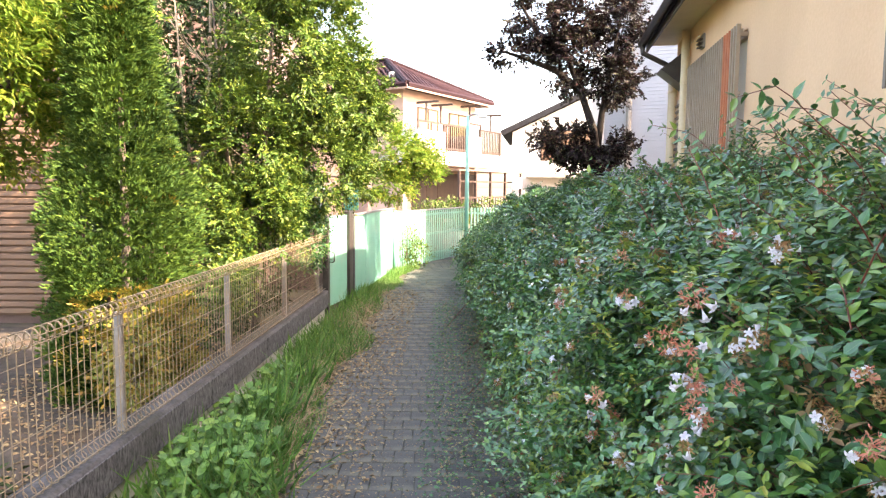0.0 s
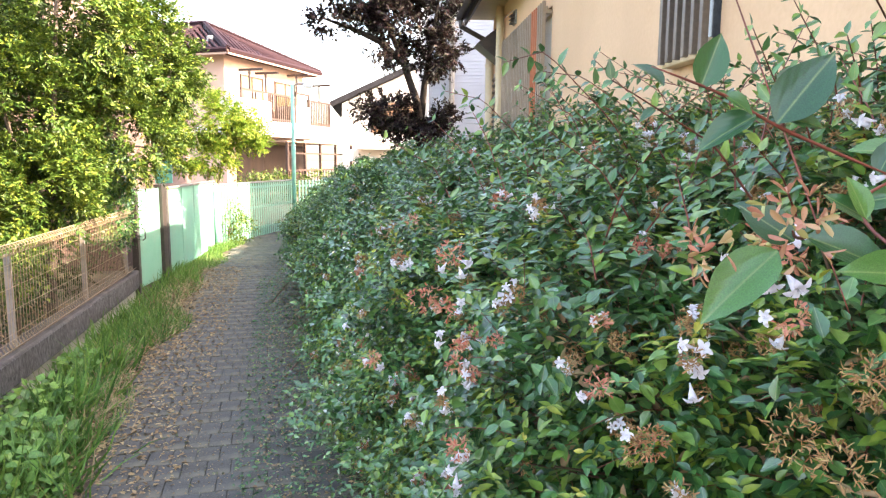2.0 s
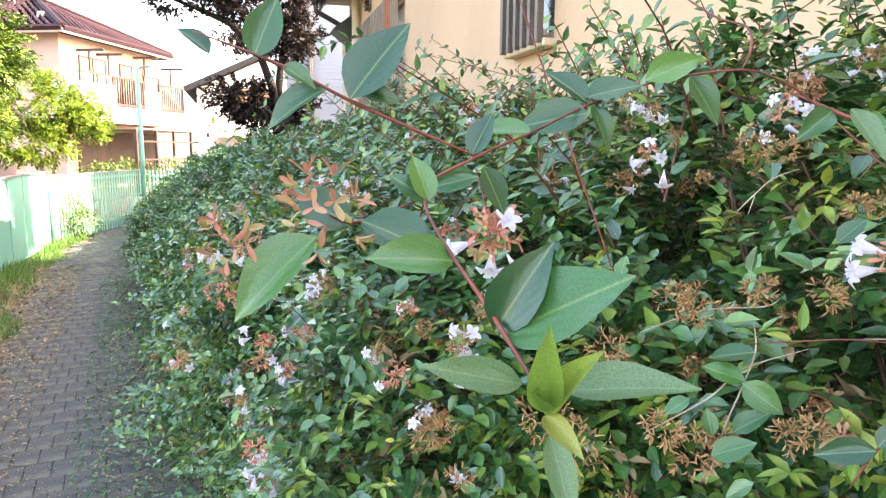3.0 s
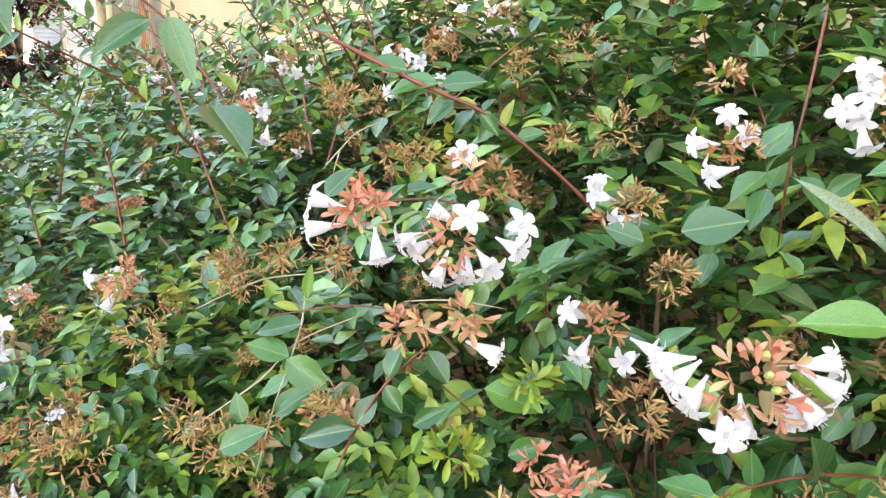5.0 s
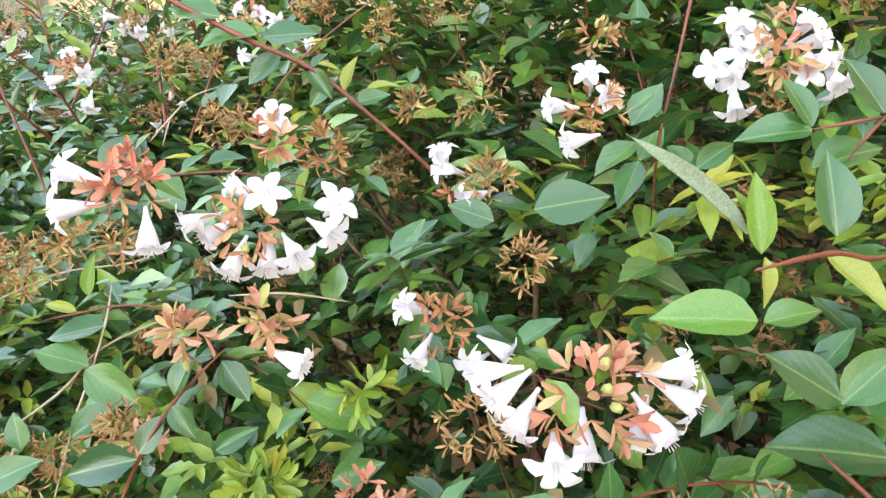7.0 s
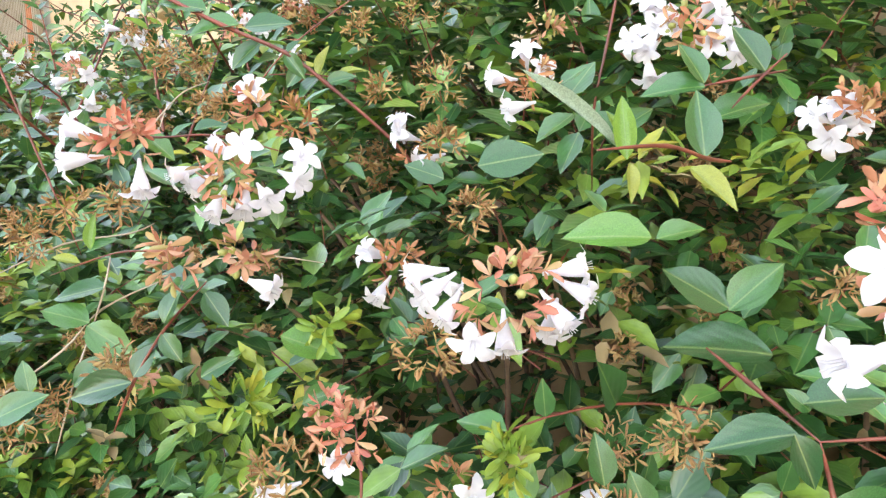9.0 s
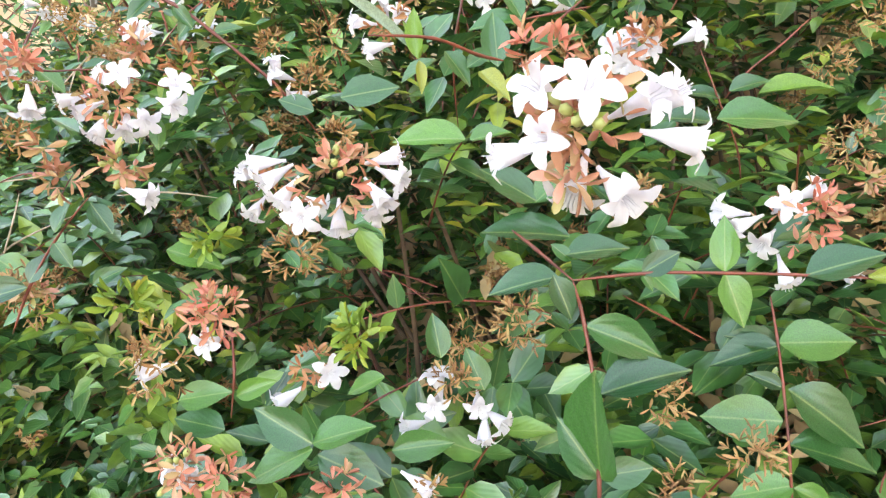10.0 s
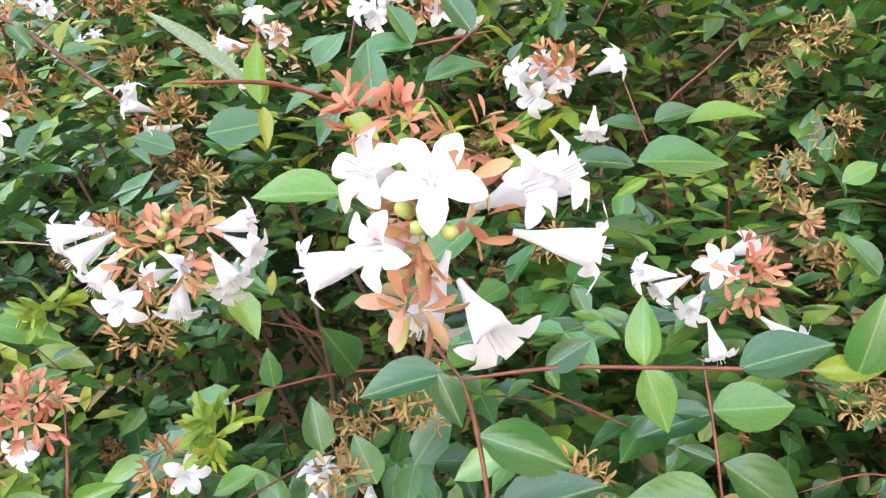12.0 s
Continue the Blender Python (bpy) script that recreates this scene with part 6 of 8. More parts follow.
bloom_head((0.5438, 0.9480, 1.3562), 0.0106, "pink", (-0.24, -0.65, 0.45), [(0.5340, 0.9486, 1.3583, -0.96, -0.28, 0.07), (0.5479, 0.9448, 1.3660, 0.12, -0.69, 0.71)])
bloom_head((0.4787, 0.6578, 1.2698), 0.0105, "dry", (-0.24, -0.65, 0.45), [(0.4772, 0.6552, 1.2697, -0.20, -0.87, -0.46)])
bloom_head((0.4751, 0.7260, 1.2860), 0.0161, "dry", (-0.24, -0.65, 0.45), [])
bloom_head((0.8475, 0.8818, 1.6381), 0.0122, "dry", (-0.24, -0.65, 0.45), [(0.8373, 0.8847, 1.6542, -0.55, -0.46, 0.70), (0.8450, 0.8786, 1.6326, -0.29, -0.83, -0.47), (0.8589, 0.8722, 1.6230, 0.26, -0.90, -0.34), (0.8694, 0.8677, 1.6179, 0.51, -0.84, -0.18)])
bloom_head((0.8720, 1.4112, 1.6495), 0.0118, "pink", (-0.24, -0.65, 0.45), [(0.8536, 1.4136, 1.6433, -0.95, -0.30, -0.07), (0.8870, 1.4021, 1.6460, 0.43, -0.90, 0.11)])
bloom_head((0.7639, 1.4403, 1.5862), 0.0142, "red", (-0.24, -0.65, 0.45), [(0.7463, 1.4448, 1.5953, -0.80, -0.41, 0.44), (0.7378, 1.4447, 1.5742, -0.87, -0.47, -0.15)])
bloom_head((0.3134, 1.6534, 1.2181), 0.0101, "dry", (-0.24, -0.65, 0.45), [(0.3096, 1.6522, 1.2225, -0.80, -0.41, 0.44)])
bloom_head((0.4482, 1.7430, 1.4209), 0.0135, "red", (-0.24, -0.65, 0.45), [])
bloom_head((0.2757, 1.6494, 1.1024), 0.0101, "dry", (-0.24, -0.65, 0.45), [(0.2728, 1.6606, 1.1908, -0.80, -0.41, 0.44)])
bloom_head((0.4329, 1.0558, 1.3097), 0.0082, "red", (-0.24, -0.65, 0.45), [])
bloom_head((0.6564, 1.3586, 1.5005), 0.0066, "dry", (-0.24, -0.65, 0.45), [(0.6574, 1.3551, 1.5006, 0.07, -0.86, -0.50)])
bloom_head((0.5996, 1.3789, 1.4998), 0.0066, "dry", (-0.24, -0.65, 0.45), [(0.5986, 1.3763, 1.5021, -0.33, -0.52, 0.79)])
bloom_head((0.2613, 0.2997, 1.5520), 0.0085, "tight", (-0.30, -0.62, 0.46), [])
bloom_head((0.2401, 0.3084, 1.5445), 0.0055, "tight", (-0.30, -0.62, 0.46), [])
stem([(0.628, 0.463, 1.607), (0.646, 0.438, 1.592), (0.668, 0.407, 1.574), (0.688, 0.380, 1.560), (0.702, 0.363, 1.544), (0.727, 0.335, 1.512), (0.754, 0.326, 1.481)], 0.0024, 0.0017)
stem([(0.821, 0.247, 1.620), (0.815, 0.247, 1.598), (0.804, 0.247, 1.563), (0.799, 0.250, 1.529), (0.814, 0.257, 1.484)], 0.0016, 0.0012)
stem([(0.805, 0.450, 1.617), (0.778, 0.459, 1.596), (0.748, 0.469, 1.569), (0.730, 0.481, 1.541)], 0.0012, 0.0009)
stem([(0.617, 0.148, 1.513), (0.642, 0.140, 1.514), (0.664, 0.136, 1.510), (0.678, 0.134, 1.509)], 0.0010, 0.0013)
stem([(0.754, 0.173, 1.538), (0.764, 0.162, 1.541), (0.779, 0.147, 1.545)], 0.0010, 0.0013)
stem([(0.749, 0.159, 1.528), (0.762, 0.156, 1.537), (0.780, 0.148, 1.552)], 0.0010, 0.0013)
stem([(0.677, 0.101, 1.426), (0.694, 0.077, 1.429), (0.705, 0.054, 1.430), (0.717, 0.033, 1.430), (0.733, 0.006, 1.429), (0.747, -0.016, 1.425), (0.756, -0.030, 1.424)], 0.0013, 0.0008)
stem([(0.677, 0.101, 1.426), (0.678, 0.096, 1.409), (0.673, 0.088, 1.382), (0.667, 0.083, 1.356), (0.664, 0.080, 1.325)], 0.0013, 0.0016)
stem([(0.677, 0.101, 1.426), (0.695, 0.128, 1.433), (0.707, 0.147, 1.438)], 0.0014, 0.0016)
stem([(0.713, 0.096, 1.414), (0.731, 0.083, 1.402), (0.749, 0.071, 1.390)], 0.0009, 0.0009)
stem([(0.830, 0.063, 1.396), (0.824, 0.057, 1.376), (0.817, 0.051, 1.353), (0.809, 0.044, 1.320), (0.805, 0.039, 1.284)], 0.0012, 0.0015)
stem([(0.878, 0.022, 1.316), (0.898, -0.005, 1.325), (0.913, -0.028, 1.322), (0.935, -0.061, 1.322)], 0.0010, 0.0010)
stem([(0.856, 0.007, 1.277), (0.862, 0.005, 1.302), (0.900, -0.012, 1.313), (0.948, -0.039, 1.336)], 0.0010, 0.0010)
stem([(0.687, 0.237, 1.330), (0.698, 0.223, 1.342), (0.720, 0.211, 1.350), (0.739, 0.202, 1.355)], 0.0010, 0.0010)
stem([(0.634, 0.264, 1.342), (0.638, 0.265, 1.367), (0.646, 0.278, 1.389)], 0.0012, 0.0012)
stem([(0.877, 0.122, 1.532), (0.879, 0.111, 1.504), (0.892, 0.101, 1.473), (0.901, 0.099, 1.447)], 0.0010, 0.0010)
stem([(1.006, 0.086, 1.563), (0.991, 0.102, 1.543), (0.977, 0.118, 1.526), (0.985, 0.137, 1.506)], 0.0014, 0.0014)
stem([(0.604, 0.325, 1.453), (0.593, 0.345, 1.429), (0.583, 0.356, 1.405), (0.576, 0.364, 1.381)], 0.0010, 0.0015)
stem([(0.587, 0.373, 1.519), (0.604, 0.368, 1.514), (0.629, 0.355, 1.515), (0.661, 0.347, 1.507)], 0.0009, 0.0011)
stem([(0.606, 0.349, 1.462), (0.593, 0.378, 1.461), (0.586, 0.414, 1.451), (0.582, 0.446, 1.441)], 0.0008, 0.0008)
stem([(0.578, 0.540, 1.426), (0.611, 0.509, 1.447), (0.639, 0.479, 1.454), (0.655, 0.478, 1.459)], 0.0011, 0.0009, M_TWIG_DRY)
stem([(0.564, 0.516, 1.354), (0.598, 0.488, 1.386), (0.618, 0.474, 1.411), (0.647, 0.446, 1.430)], 0.0013, 0.0010, M_TWIG_DRY)
stem([(0.584, 0.471, 1.330), (0.598, 0.469, 1.375), (0.608, 0.466, 1.402), (0.617, 0.465, 1.428), (0.626, 0.476, 1.444)], 0.0013, 0.0010, M_TWIG_DRY)
stem([(0.688, 0.552, 1.516), (0.698, 0.545, 1.530), (0.710, 0.536, 1.545), (0.724, 0.523, 1.553)], 0.0011, 0.0009, M_TWIG_DRY)
stem([(0.693, 0.545, 1.513), (0.697, 0.544, 1.526), (0.700, 0.544, 1.533)], 0.0009, 0.0007, M_TWIG_DRY)
stem([(0.662, 0.418, 1.443), (0.682, 0.395, 1.445), (0.704, 0.370, 1.441)], 0.0011, 0.0009, M_TWIG_DRY)
stem([(0.286, 0.241, 1.523), (0.289, 0.263, 1.531), (0.292, 0.309, 1.554), (0.313, 0.318, 1.565), (0.348, 0.344, 1.573), (0.385, 0.360, 1.585), (0.430, 0.371, 1.597), (0.463, 0.358, 1.602), (0.486, 0.354, 1.597), (0.499, 0.347, 1.587), (0.502, 0.330, 1.572), (0.506, 0.315, 1.557)], 0.0009, 0.0008)
stem([(0.313, 0.318, 1.565), (0.281, 0.328, 1.579), (0.259, 0.329, 1.589), (0.237, 0.333, 1.597)], 0.0011, 0.0007)
stem([(0.292, 0.309, 1.554), (0.274, 0.310, 1.548), (0.264, 0.303, 1.551)], 0.0010, 0.0008)
stem([(0.463, 0.358, 1.602), (0.486, 0.374, 1.615), (0.500, 0.390, 1.628), (0.498, 0.409, 1.636), (0.492, 0.440, 1.658)], 0.0011, 0.0009)
stem([(0.685, 0.685, 1.408), (0.653, 0.745, 1.571), (0.626, 0.795, 1.706), (0.605, 0.835, 1.814)], 0.0022, 0.0014)
leaf((0.7054, 0.0539, 1.4303), (0.7080, 0.0561, 1.4514), (-0.58, -0.39, 0.67), "leaf")
leaf((0.7054, 0.0539, 1.4303), (0.7069, 0.0457, 1.4101), (-0.58, -0.39, 0.67), "leaf")
leaf((0.6777, 0.0956, 1.4087), (0.6935, 0.0695, 1.3988), (-0.58, -0.39, 0.67), "leaf")
leaf((0.6741, 0.0867, 1.3848), (0.6942, 0.0608, 1.3976), (-0.58, -0.39, 0.67), "leaf")
leaf((0.6675, 0.0826, 1.3557), (0.6525, 0.0817, 1.4005), (-0.80, 0.30, -0.20), "leaf")
leaf((0.6676, 0.0826, 1.3561), (0.6790, 0.0668, 1.3599), (-0.58, -0.39, 0.67), "leaf")
leaf((0.6674, 0.0826, 1.3553), (0.6615, 0.0977, 1.3770), (-0.58, -0.39, 0.67), "leaf")
leaf((0.6770, 0.1073, 1.4264), (0.6607, 0.1300, 1.4216), (-0.58, -0.39, 0.67), "leaf")
leaf((0.6735, 0.1075, 1.4277), (0.6755, 0.0995, 1.4109), (-0.58, -0.39, 0.67), "leaf")
leaf((0.6922, 0.0801, 1.4287), (0.6938, 0.0758, 1.4222), (-0.58, -0.39, 0.67), "leaf")
leaf((0.6922, 0.0801, 1.4287), (0.7015, 0.0689, 1.4374), (-0.58, -0.39, 0.67), "leaf")
leaf((0.7367, -0.0003, 1.4284), (0.7347, -0.0061, 1.4538), (-0.58, -0.39, 0.67), "leaf")
leaf((0.7191, 0.0297, 1.4298), (0.7275, 0.0060, 1.4406), (-0.58, -0.39, 0.67), "leaf")
leaf((0.7513, -0.0228, 1.4252), (0.7471, -0.0457, 1.4123), (-0.58, -0.39, 0.67), "leaf")
leaf((0.6841, 0.1081, 1.4340), (0.6987, 0.0878, 1.4385), (-0.58, -0.39, 0.67), "leaf")
leaf((0.6851, 0.1060, 1.4318), (0.6815, 0.1133, 1.4385), (-0.58, -0.39, 0.67), "leaf")
leaf((0.8235, 0.0559, 1.3730), (0.8462, 0.0230, 1.3751), (-0.58, -0.39, 0.67), "leaf")
leaf((0.8233, 0.0558, 1.3715), (0.8023, 0.0844, 1.3633), (-0.58, -0.39, 0.67), "leaf")
leaf((0.8284, 0.0573, 1.3716), (0.8141, 0.0798, 1.3762), (-0.58, -0.39, 0.67), "leaf")
leaf((0.8180, 0.0487, 1.3510), (0.8374, 0.0116, 1.3228), (-0.58, -0.39, 0.67), "leaf")
leaf((0.8123, 0.0489, 1.3356), (0.7895, 0.0831, 1.3375), (-0.58, -0.39, 0.67), "leaf")
leaf((0.8117, 0.0446, 1.3241), (0.8365, 0.0053, 1.3151), (-0.58, -0.39, 0.67), "leaf")
leaf((0.8080, 0.0407, 1.3049), (0.7898, 0.0660, 1.2990), (-0.58, -0.39, 0.67), "leaf")
leaf((0.8078, 0.0406, 1.3034), (0.8193, 0.0208, 1.2936), (-0.58, -0.39, 0.67), "leaf")
leaf((0.8164, 0.0513, 1.3519), (0.8080, 0.0658, 1.3594), (-0.58, -0.39, 0.67), "leaf")
leaf((0.6967, 0.1804, 1.3735), (0.6973, 0.1858, 1.3955), (-0.58, -0.39, 0.67), "leaf")
leaf((0.7144, 0.1668, 1.3548), (0.7120, 0.1766, 1.3760), (-0.58, -0.39, 0.67), "leaf")
leaf((0.8837, 0.1054, 1.5060), (0.8989, 0.0857, 1.5154), (-0.58, -0.39, 0.67), "leaf")
leaf((0.8802, 0.1094, 1.5025), (0.8680, 0.1290, 1.5078), (-0.58, -0.39, 0.67), "leaf")
leaf((0.7952, 0.0861, 1.4878), (0.8179, 0.0530, 1.4892), (-0.58, -0.39, 0.67), "leaf")
leaf((0.7942, 0.0872, 1.4864), (0.7795, 0.1102, 1.4907), (-0.58, -0.39, 0.67), "leaf")
leaf((0.9367, 0.0171, 1.4726), (0.9501, 0.0005, 1.4831), (-0.58, -0.39, 0.67), "leaf")
leaf((0.9494, -0.0000, 1.4779), (0.9655, -0.0234, 1.4796), (-0.58, -0.39, 0.67), "leaf")
leaf((0.9174, -0.0041, 1.4262), (0.9109, 0.0119, 1.4479), (-0.58, -0.39, 0.67), "leaf")
leaf((0.9172, -0.0337, 1.4477), (0.9077, -0.0246, 1.4303), (-0.58, -0.39, 0.67), "leaf")
leaf((0.6148, 0.2778, 1.3542), (0.6298, 0.2570, 1.3595), (-0.58, -0.39, 0.67), "leaf")
leaf((0.6258, 0.2575, 1.3408), (0.6121, 0.2793, 1.3462), (-0.58, -0.39, 0.67), "leaf")
leaf((0.6369, 0.2627, 1.3530), (0.6490, 0.2473, 1.3613), (-0.58, -0.39, 0.67), "leaf")
leaf((0.6428, 0.2140, 1.3399), (0.6288, 0.2392, 1.3554), (-0.58, -0.39, 0.67), "leaf")
leaf((0.6428, 0.2140, 1.3399), (0.6603, 0.1911, 1.3502), (-0.58, -0.39, 0.67), "leaf")
leaf((0.6425, 0.2137, 1.3373), (0.6228, 0.2384, 1.3218), (-0.58, -0.39, 0.67), "leaf")
leaf((0.6436, 0.2113, 1.3347), (0.6594, 0.1841, 1.3218), (-0.58, -0.39, 0.67), "leaf")
leaf((0.6870, 0.2089, 1.3605), (0.6746, 0.2248, 1.3520), (-0.58, -0.39, 0.67), "leaf")
leaf((0.6772, 0.1959, 1.3282), (0.6951, 0.1710, 1.3337), (-0.58, -0.39, 0.67), "leaf")
leaf((0.6981, 0.1497, 1.5093), (0.7007, 0.1547, 1.5340), (-0.51, -0.43, 0.70), "leaf")
leaf((0.7001, 0.1685, 1.4785), (0.6784, 0.1940, 1.4808), (-0.51, -0.43, 0.70), "leaf")
leaf((0.7013, 0.1670, 1.4780), (0.7149, 0.1533, 1.4840), (-0.51, -0.43, 0.70), "leaf")
leaf((0.7253, 0.1460, 1.4501), (0.7109, 0.1675, 1.4656), (-0.51, -0.43, 0.70), "leaf")
leaf((0.7251, 0.1459, 1.4491), (0.7434, 0.1316, 1.4696), (-0.51, -0.43, 0.70), "leaf")
leaf((0.7285, 0.1294, 1.4340), (0.7020, 0.1615, 1.4394), (-0.51, -0.43, 0.70), "leaf")
leaf((0.7542, 0.1729, 1.5391), (0.7505, 0.1829, 1.5570), (-0.51, -0.43, 0.70), "leaf")
leaf((0.7723, 0.1539, 1.5445), (0.7669, 0.1667, 1.5648), (-0.51, -0.43, 0.70), "leaf")
leaf((0.7540, 0.1726, 1.5376), (0.7356, 0.1930, 1.5359), (-0.51, -0.43, 0.70), "leaf")
leaf((0.7632, 0.1730, 1.5234), (0.7836, 0.1534, 1.5348), (-0.51, -0.43, 0.70), "leaf")
leaf((0.7672, 0.2322, 1.5286), (0.7745, 0.2177, 1.5092), (-0.51, -0.43, 0.70), "leaf")
leaf((0.7742, 0.2211, 1.5190), (0.7877, 0.2098, 1.5318), (-0.51, -0.43, 0.70), "leaf")
leaf((0.7164, 0.2660, 1.5014), (0.7391, 0.2422, 1.5082), (-0.51, -0.43, 0.70), "leaf")
leaf((0.7261, 0.2692, 1.4975), (0.7373, 0.2629, 1.5176), (-0.51, -0.43, 0.70), "leaf")
leaf((0.7123, 0.2840, 1.4945), (0.7000, 0.3003, 1.5015), (-0.51, -0.43, 0.70), "leaf")
leaf((0.5922, 0.3423, 1.4329), (0.5995, 0.3399, 1.4508), (-0.51, -0.43, 0.70), "leaf")
leaf((0.6041, 0.3274, 1.4478), (0.6089, 0.3172, 1.4332), (-0.51, -0.43, 0.70), "leaf")
leaf((0.5924, 0.3454, 1.4283), (0.5964, 0.3365, 1.4154), (-0.51, -0.43, 0.70), "leaf")
leaf((0.5817, 0.3549, 1.4057), (0.5607, 0.3768, 1.3991), (-0.51, -0.43, 0.70), "leaf")
leaf((0.5825, 0.3547, 1.4079), (0.5913, 0.3497, 1.4232), (-0.51, -0.43, 0.70), "leaf")
leaf((0.6082, 0.3426, 1.4037), (0.6205, 0.3317, 1.4134), (-0.51, -0.43, 0.70), "leaf")
leaf((0.6377, 0.3052, 1.3922), (0.6529, 0.2905, 1.4008), (-0.51, -0.43, 0.70), "leaf")
leaf((0.6411, 0.3258, 1.4200), (0.6599, 0.3014, 1.4112), (-0.51, -0.43, 0.70), "leaf")
leaf((0.5696, 0.4556, 1.3764), (0.5693, 0.4616, 1.3940), (-0.51, -0.43, 0.70), "leaf")
leaf((0.6057, 0.4630, 1.4070), (0.5877, 0.4861, 1.4145), (-0.51, -0.43, 0.70), "leaf")
leaf((0.6045, 0.4639, 1.4055), (0.6201, 0.4403, 1.3877), (-0.51, -0.43, 0.70), "leaf")
leaf((0.6166, 0.4645, 1.4261), (0.5946, 0.4875, 1.4194), (-0.51, -0.43, 0.70), "leaf")
leaf((0.5928, 0.4589, 1.3726), (0.6112, 0.4441, 1.3920), (-0.51, -0.43, 0.70), "leaf")
leaf((0.5468, 0.4346, 1.3750), (0.5657, 0.4173, 1.3881), (-0.51, -0.43, 0.70), "leaf")
leaf((0.6071, 0.3800, 1.5152), (0.6148, 0.3675, 1.5040), (-0.51, -0.43, 0.70), "leaf")
leaf((0.6198, 0.3804, 1.5133), (0.6275, 0.3744, 1.5219), (-0.51, -0.43, 0.70), "leaf")
leaf((0.6276, 0.3727, 1.5171), (0.6387, 0.3615, 1.5218), (-0.51, -0.43, 0.70), "leaf")
leaf((0.5930, 0.3959, 1.5146), (0.6049, 0.3874, 1.5300), (-0.51, -0.43, 0.70), "leaf")
leaf((0.6667, 0.3348, 1.4904), (0.6746, 0.3323, 1.5104), (-0.51, -0.43, 0.70), "leaf")
leaf((0.6389, 0.3195, 1.4887), (0.6359, 0.3179, 1.4731), (-0.51, -0.43, 0.70), "leaf")
leaf((0.6625, 0.4163, 1.5830), (0.6462, 0.4367, 1.5886), (-0.51, -0.43, 0.70), "leaf")
leaf((0.6733, 0.4014, 1.5753), (0.6526, 0.4239, 1.5718), (-0.51, -0.43, 0.70), "leaf")
leaf((0.6780, 0.4035, 1.5745), (0.6962, 0.3838, 1.5779), (-0.51, -0.43, 0.70), "leaf")
leaf((0.6876, 0.3800, 1.5596), (0.6930, 0.3695, 1.5462), (-0.51, -0.43, 0.70), "leaf")
leaf((0.6885, 0.3790, 1.5596), (0.6943, 0.3750, 1.5680), (-0.51, -0.43, 0.70), "leaf")
leaf((0.7068, 0.3684, 1.5438), (0.7190, 0.3564, 1.5498), (-0.51, -0.43, 0.70), "leaf")
leaf((0.7010, 0.3790, 1.5561), (0.6914, 0.3854, 1.5418), (-0.51, -0.43, 0.70), "leaf")
leaf((0.6856, 0.4001, 1.5667), (0.6721, 0.4108, 1.5523), (-0.51, -0.43, 0.70), "leaf")
leaf((0.2845, 0.2454, 1.5236), (0.2659, 0.2490, 1.5289), (-0.36, -0.61, 0.67), "light")
leaf((0.2906, 0.2417, 1.5227), (0.3076, 0.2245, 1.5275), (-0.36, -0.61, 0.67), "light")
leaf((0.2893, 0.2622, 1.5280), (0.3089, 0.2443, 1.5435), (-0.36, -0.61, 0.67), "leaf")
leaf((0.2894, 0.2645, 1.5285), (0.2980, 0.2573, 1.5482), (-0.36, -0.61, 0.67), "leaf")
leaf((0.2884, 0.2415, 1.5148), (0.2874, 0.2315, 1.5017), (-0.36, -0.61, 0.67), "light")
leaf((0.2913, 0.2889, 1.5399), (0.2697, 0.2903, 1.5430), (-0.36, -0.61, 0.67), "leaf")
leaf((0.2931, 0.3079, 1.5533), (0.2901, 0.3120, 1.5660), (-0.36, -0.61, 0.67), "leaf")
leaf((0.3145, 0.3170, 1.5620), (0.3192, 0.3118, 1.5484), (-0.36, -0.61, 0.67), "leaf")
leaf((0.3119, 0.3157, 1.5593), (0.2979, 0.3232, 1.5561), (-0.36, -0.61, 0.67), "leaf")
leaf((0.3840, 0.3606, 1.5852), (0.3717, 0.3703, 1.5992), (-0.36, -0.61, 0.67), "leaf")
leaf((0.3849, 0.3599, 1.5842), (0.3913, 0.3530, 1.5670), (-0.36, -0.61, 0.67), "leaf")
leaf((0.4209, 0.3705, 1.5963), (0.4429, 0.3599, 1.6081), (-0.36, -0.61, 0.67), "leaf")
leaf((0.4442, 0.3693, 1.5996), (0.4546, 0.3595, 1.5789), (-0.36, -0.61, 0.67), "leaf")
leaf((0.3806, 0.3559, 1.5811), (0.3571, 0.3688, 1.5767), (-0.36, -0.61, 0.67), "leaf")
leaf((0.3482, 0.3439, 1.5728), (0.3307, 0.3545, 1.5752), (-0.36, -0.61, 0.67), "leaf")
leaf((0.3155, 0.3264, 1.5653), (0.3217, 0.3253, 1.5789), (-0.36, -0.61, 0.67), "leaf")
leaf((0.3833, 0.3614, 1.5873), (0.4029, 0.3512, 1.5938), (-0.36, -0.61, 0.67), "leaf")
leaf((0.2942, 0.3071, 1.5526), (0.2840, 0.3146, 1.5607), (-0.36, -0.61, 0.67), "leaf")
leaf((0.4930, 0.3278, 1.5851), (0.4927, 0.3094, 1.5639), (-0.36, -0.61, 0.67), "light")
leaf((0.5015, 0.3189, 1.5576), (0.5029, 0.2949, 1.5437), (-0.36, -0.61, 0.67), "leaf")
leaf((0.4773, 0.3419, 1.6001), (0.4763, 0.3230, 1.6066), (-0.36, -0.61, 0.67), "leaf")
leaf((0.4886, 0.3327, 1.5841), (0.4706, 0.3332, 1.5732), (-0.36, -0.61, 0.67), "leaf")
leaf((0.2410, 0.3324, 1.5913), (0.2339, 0.3370, 1.5993), (-0.31, -0.64, 0.66), "leaf")
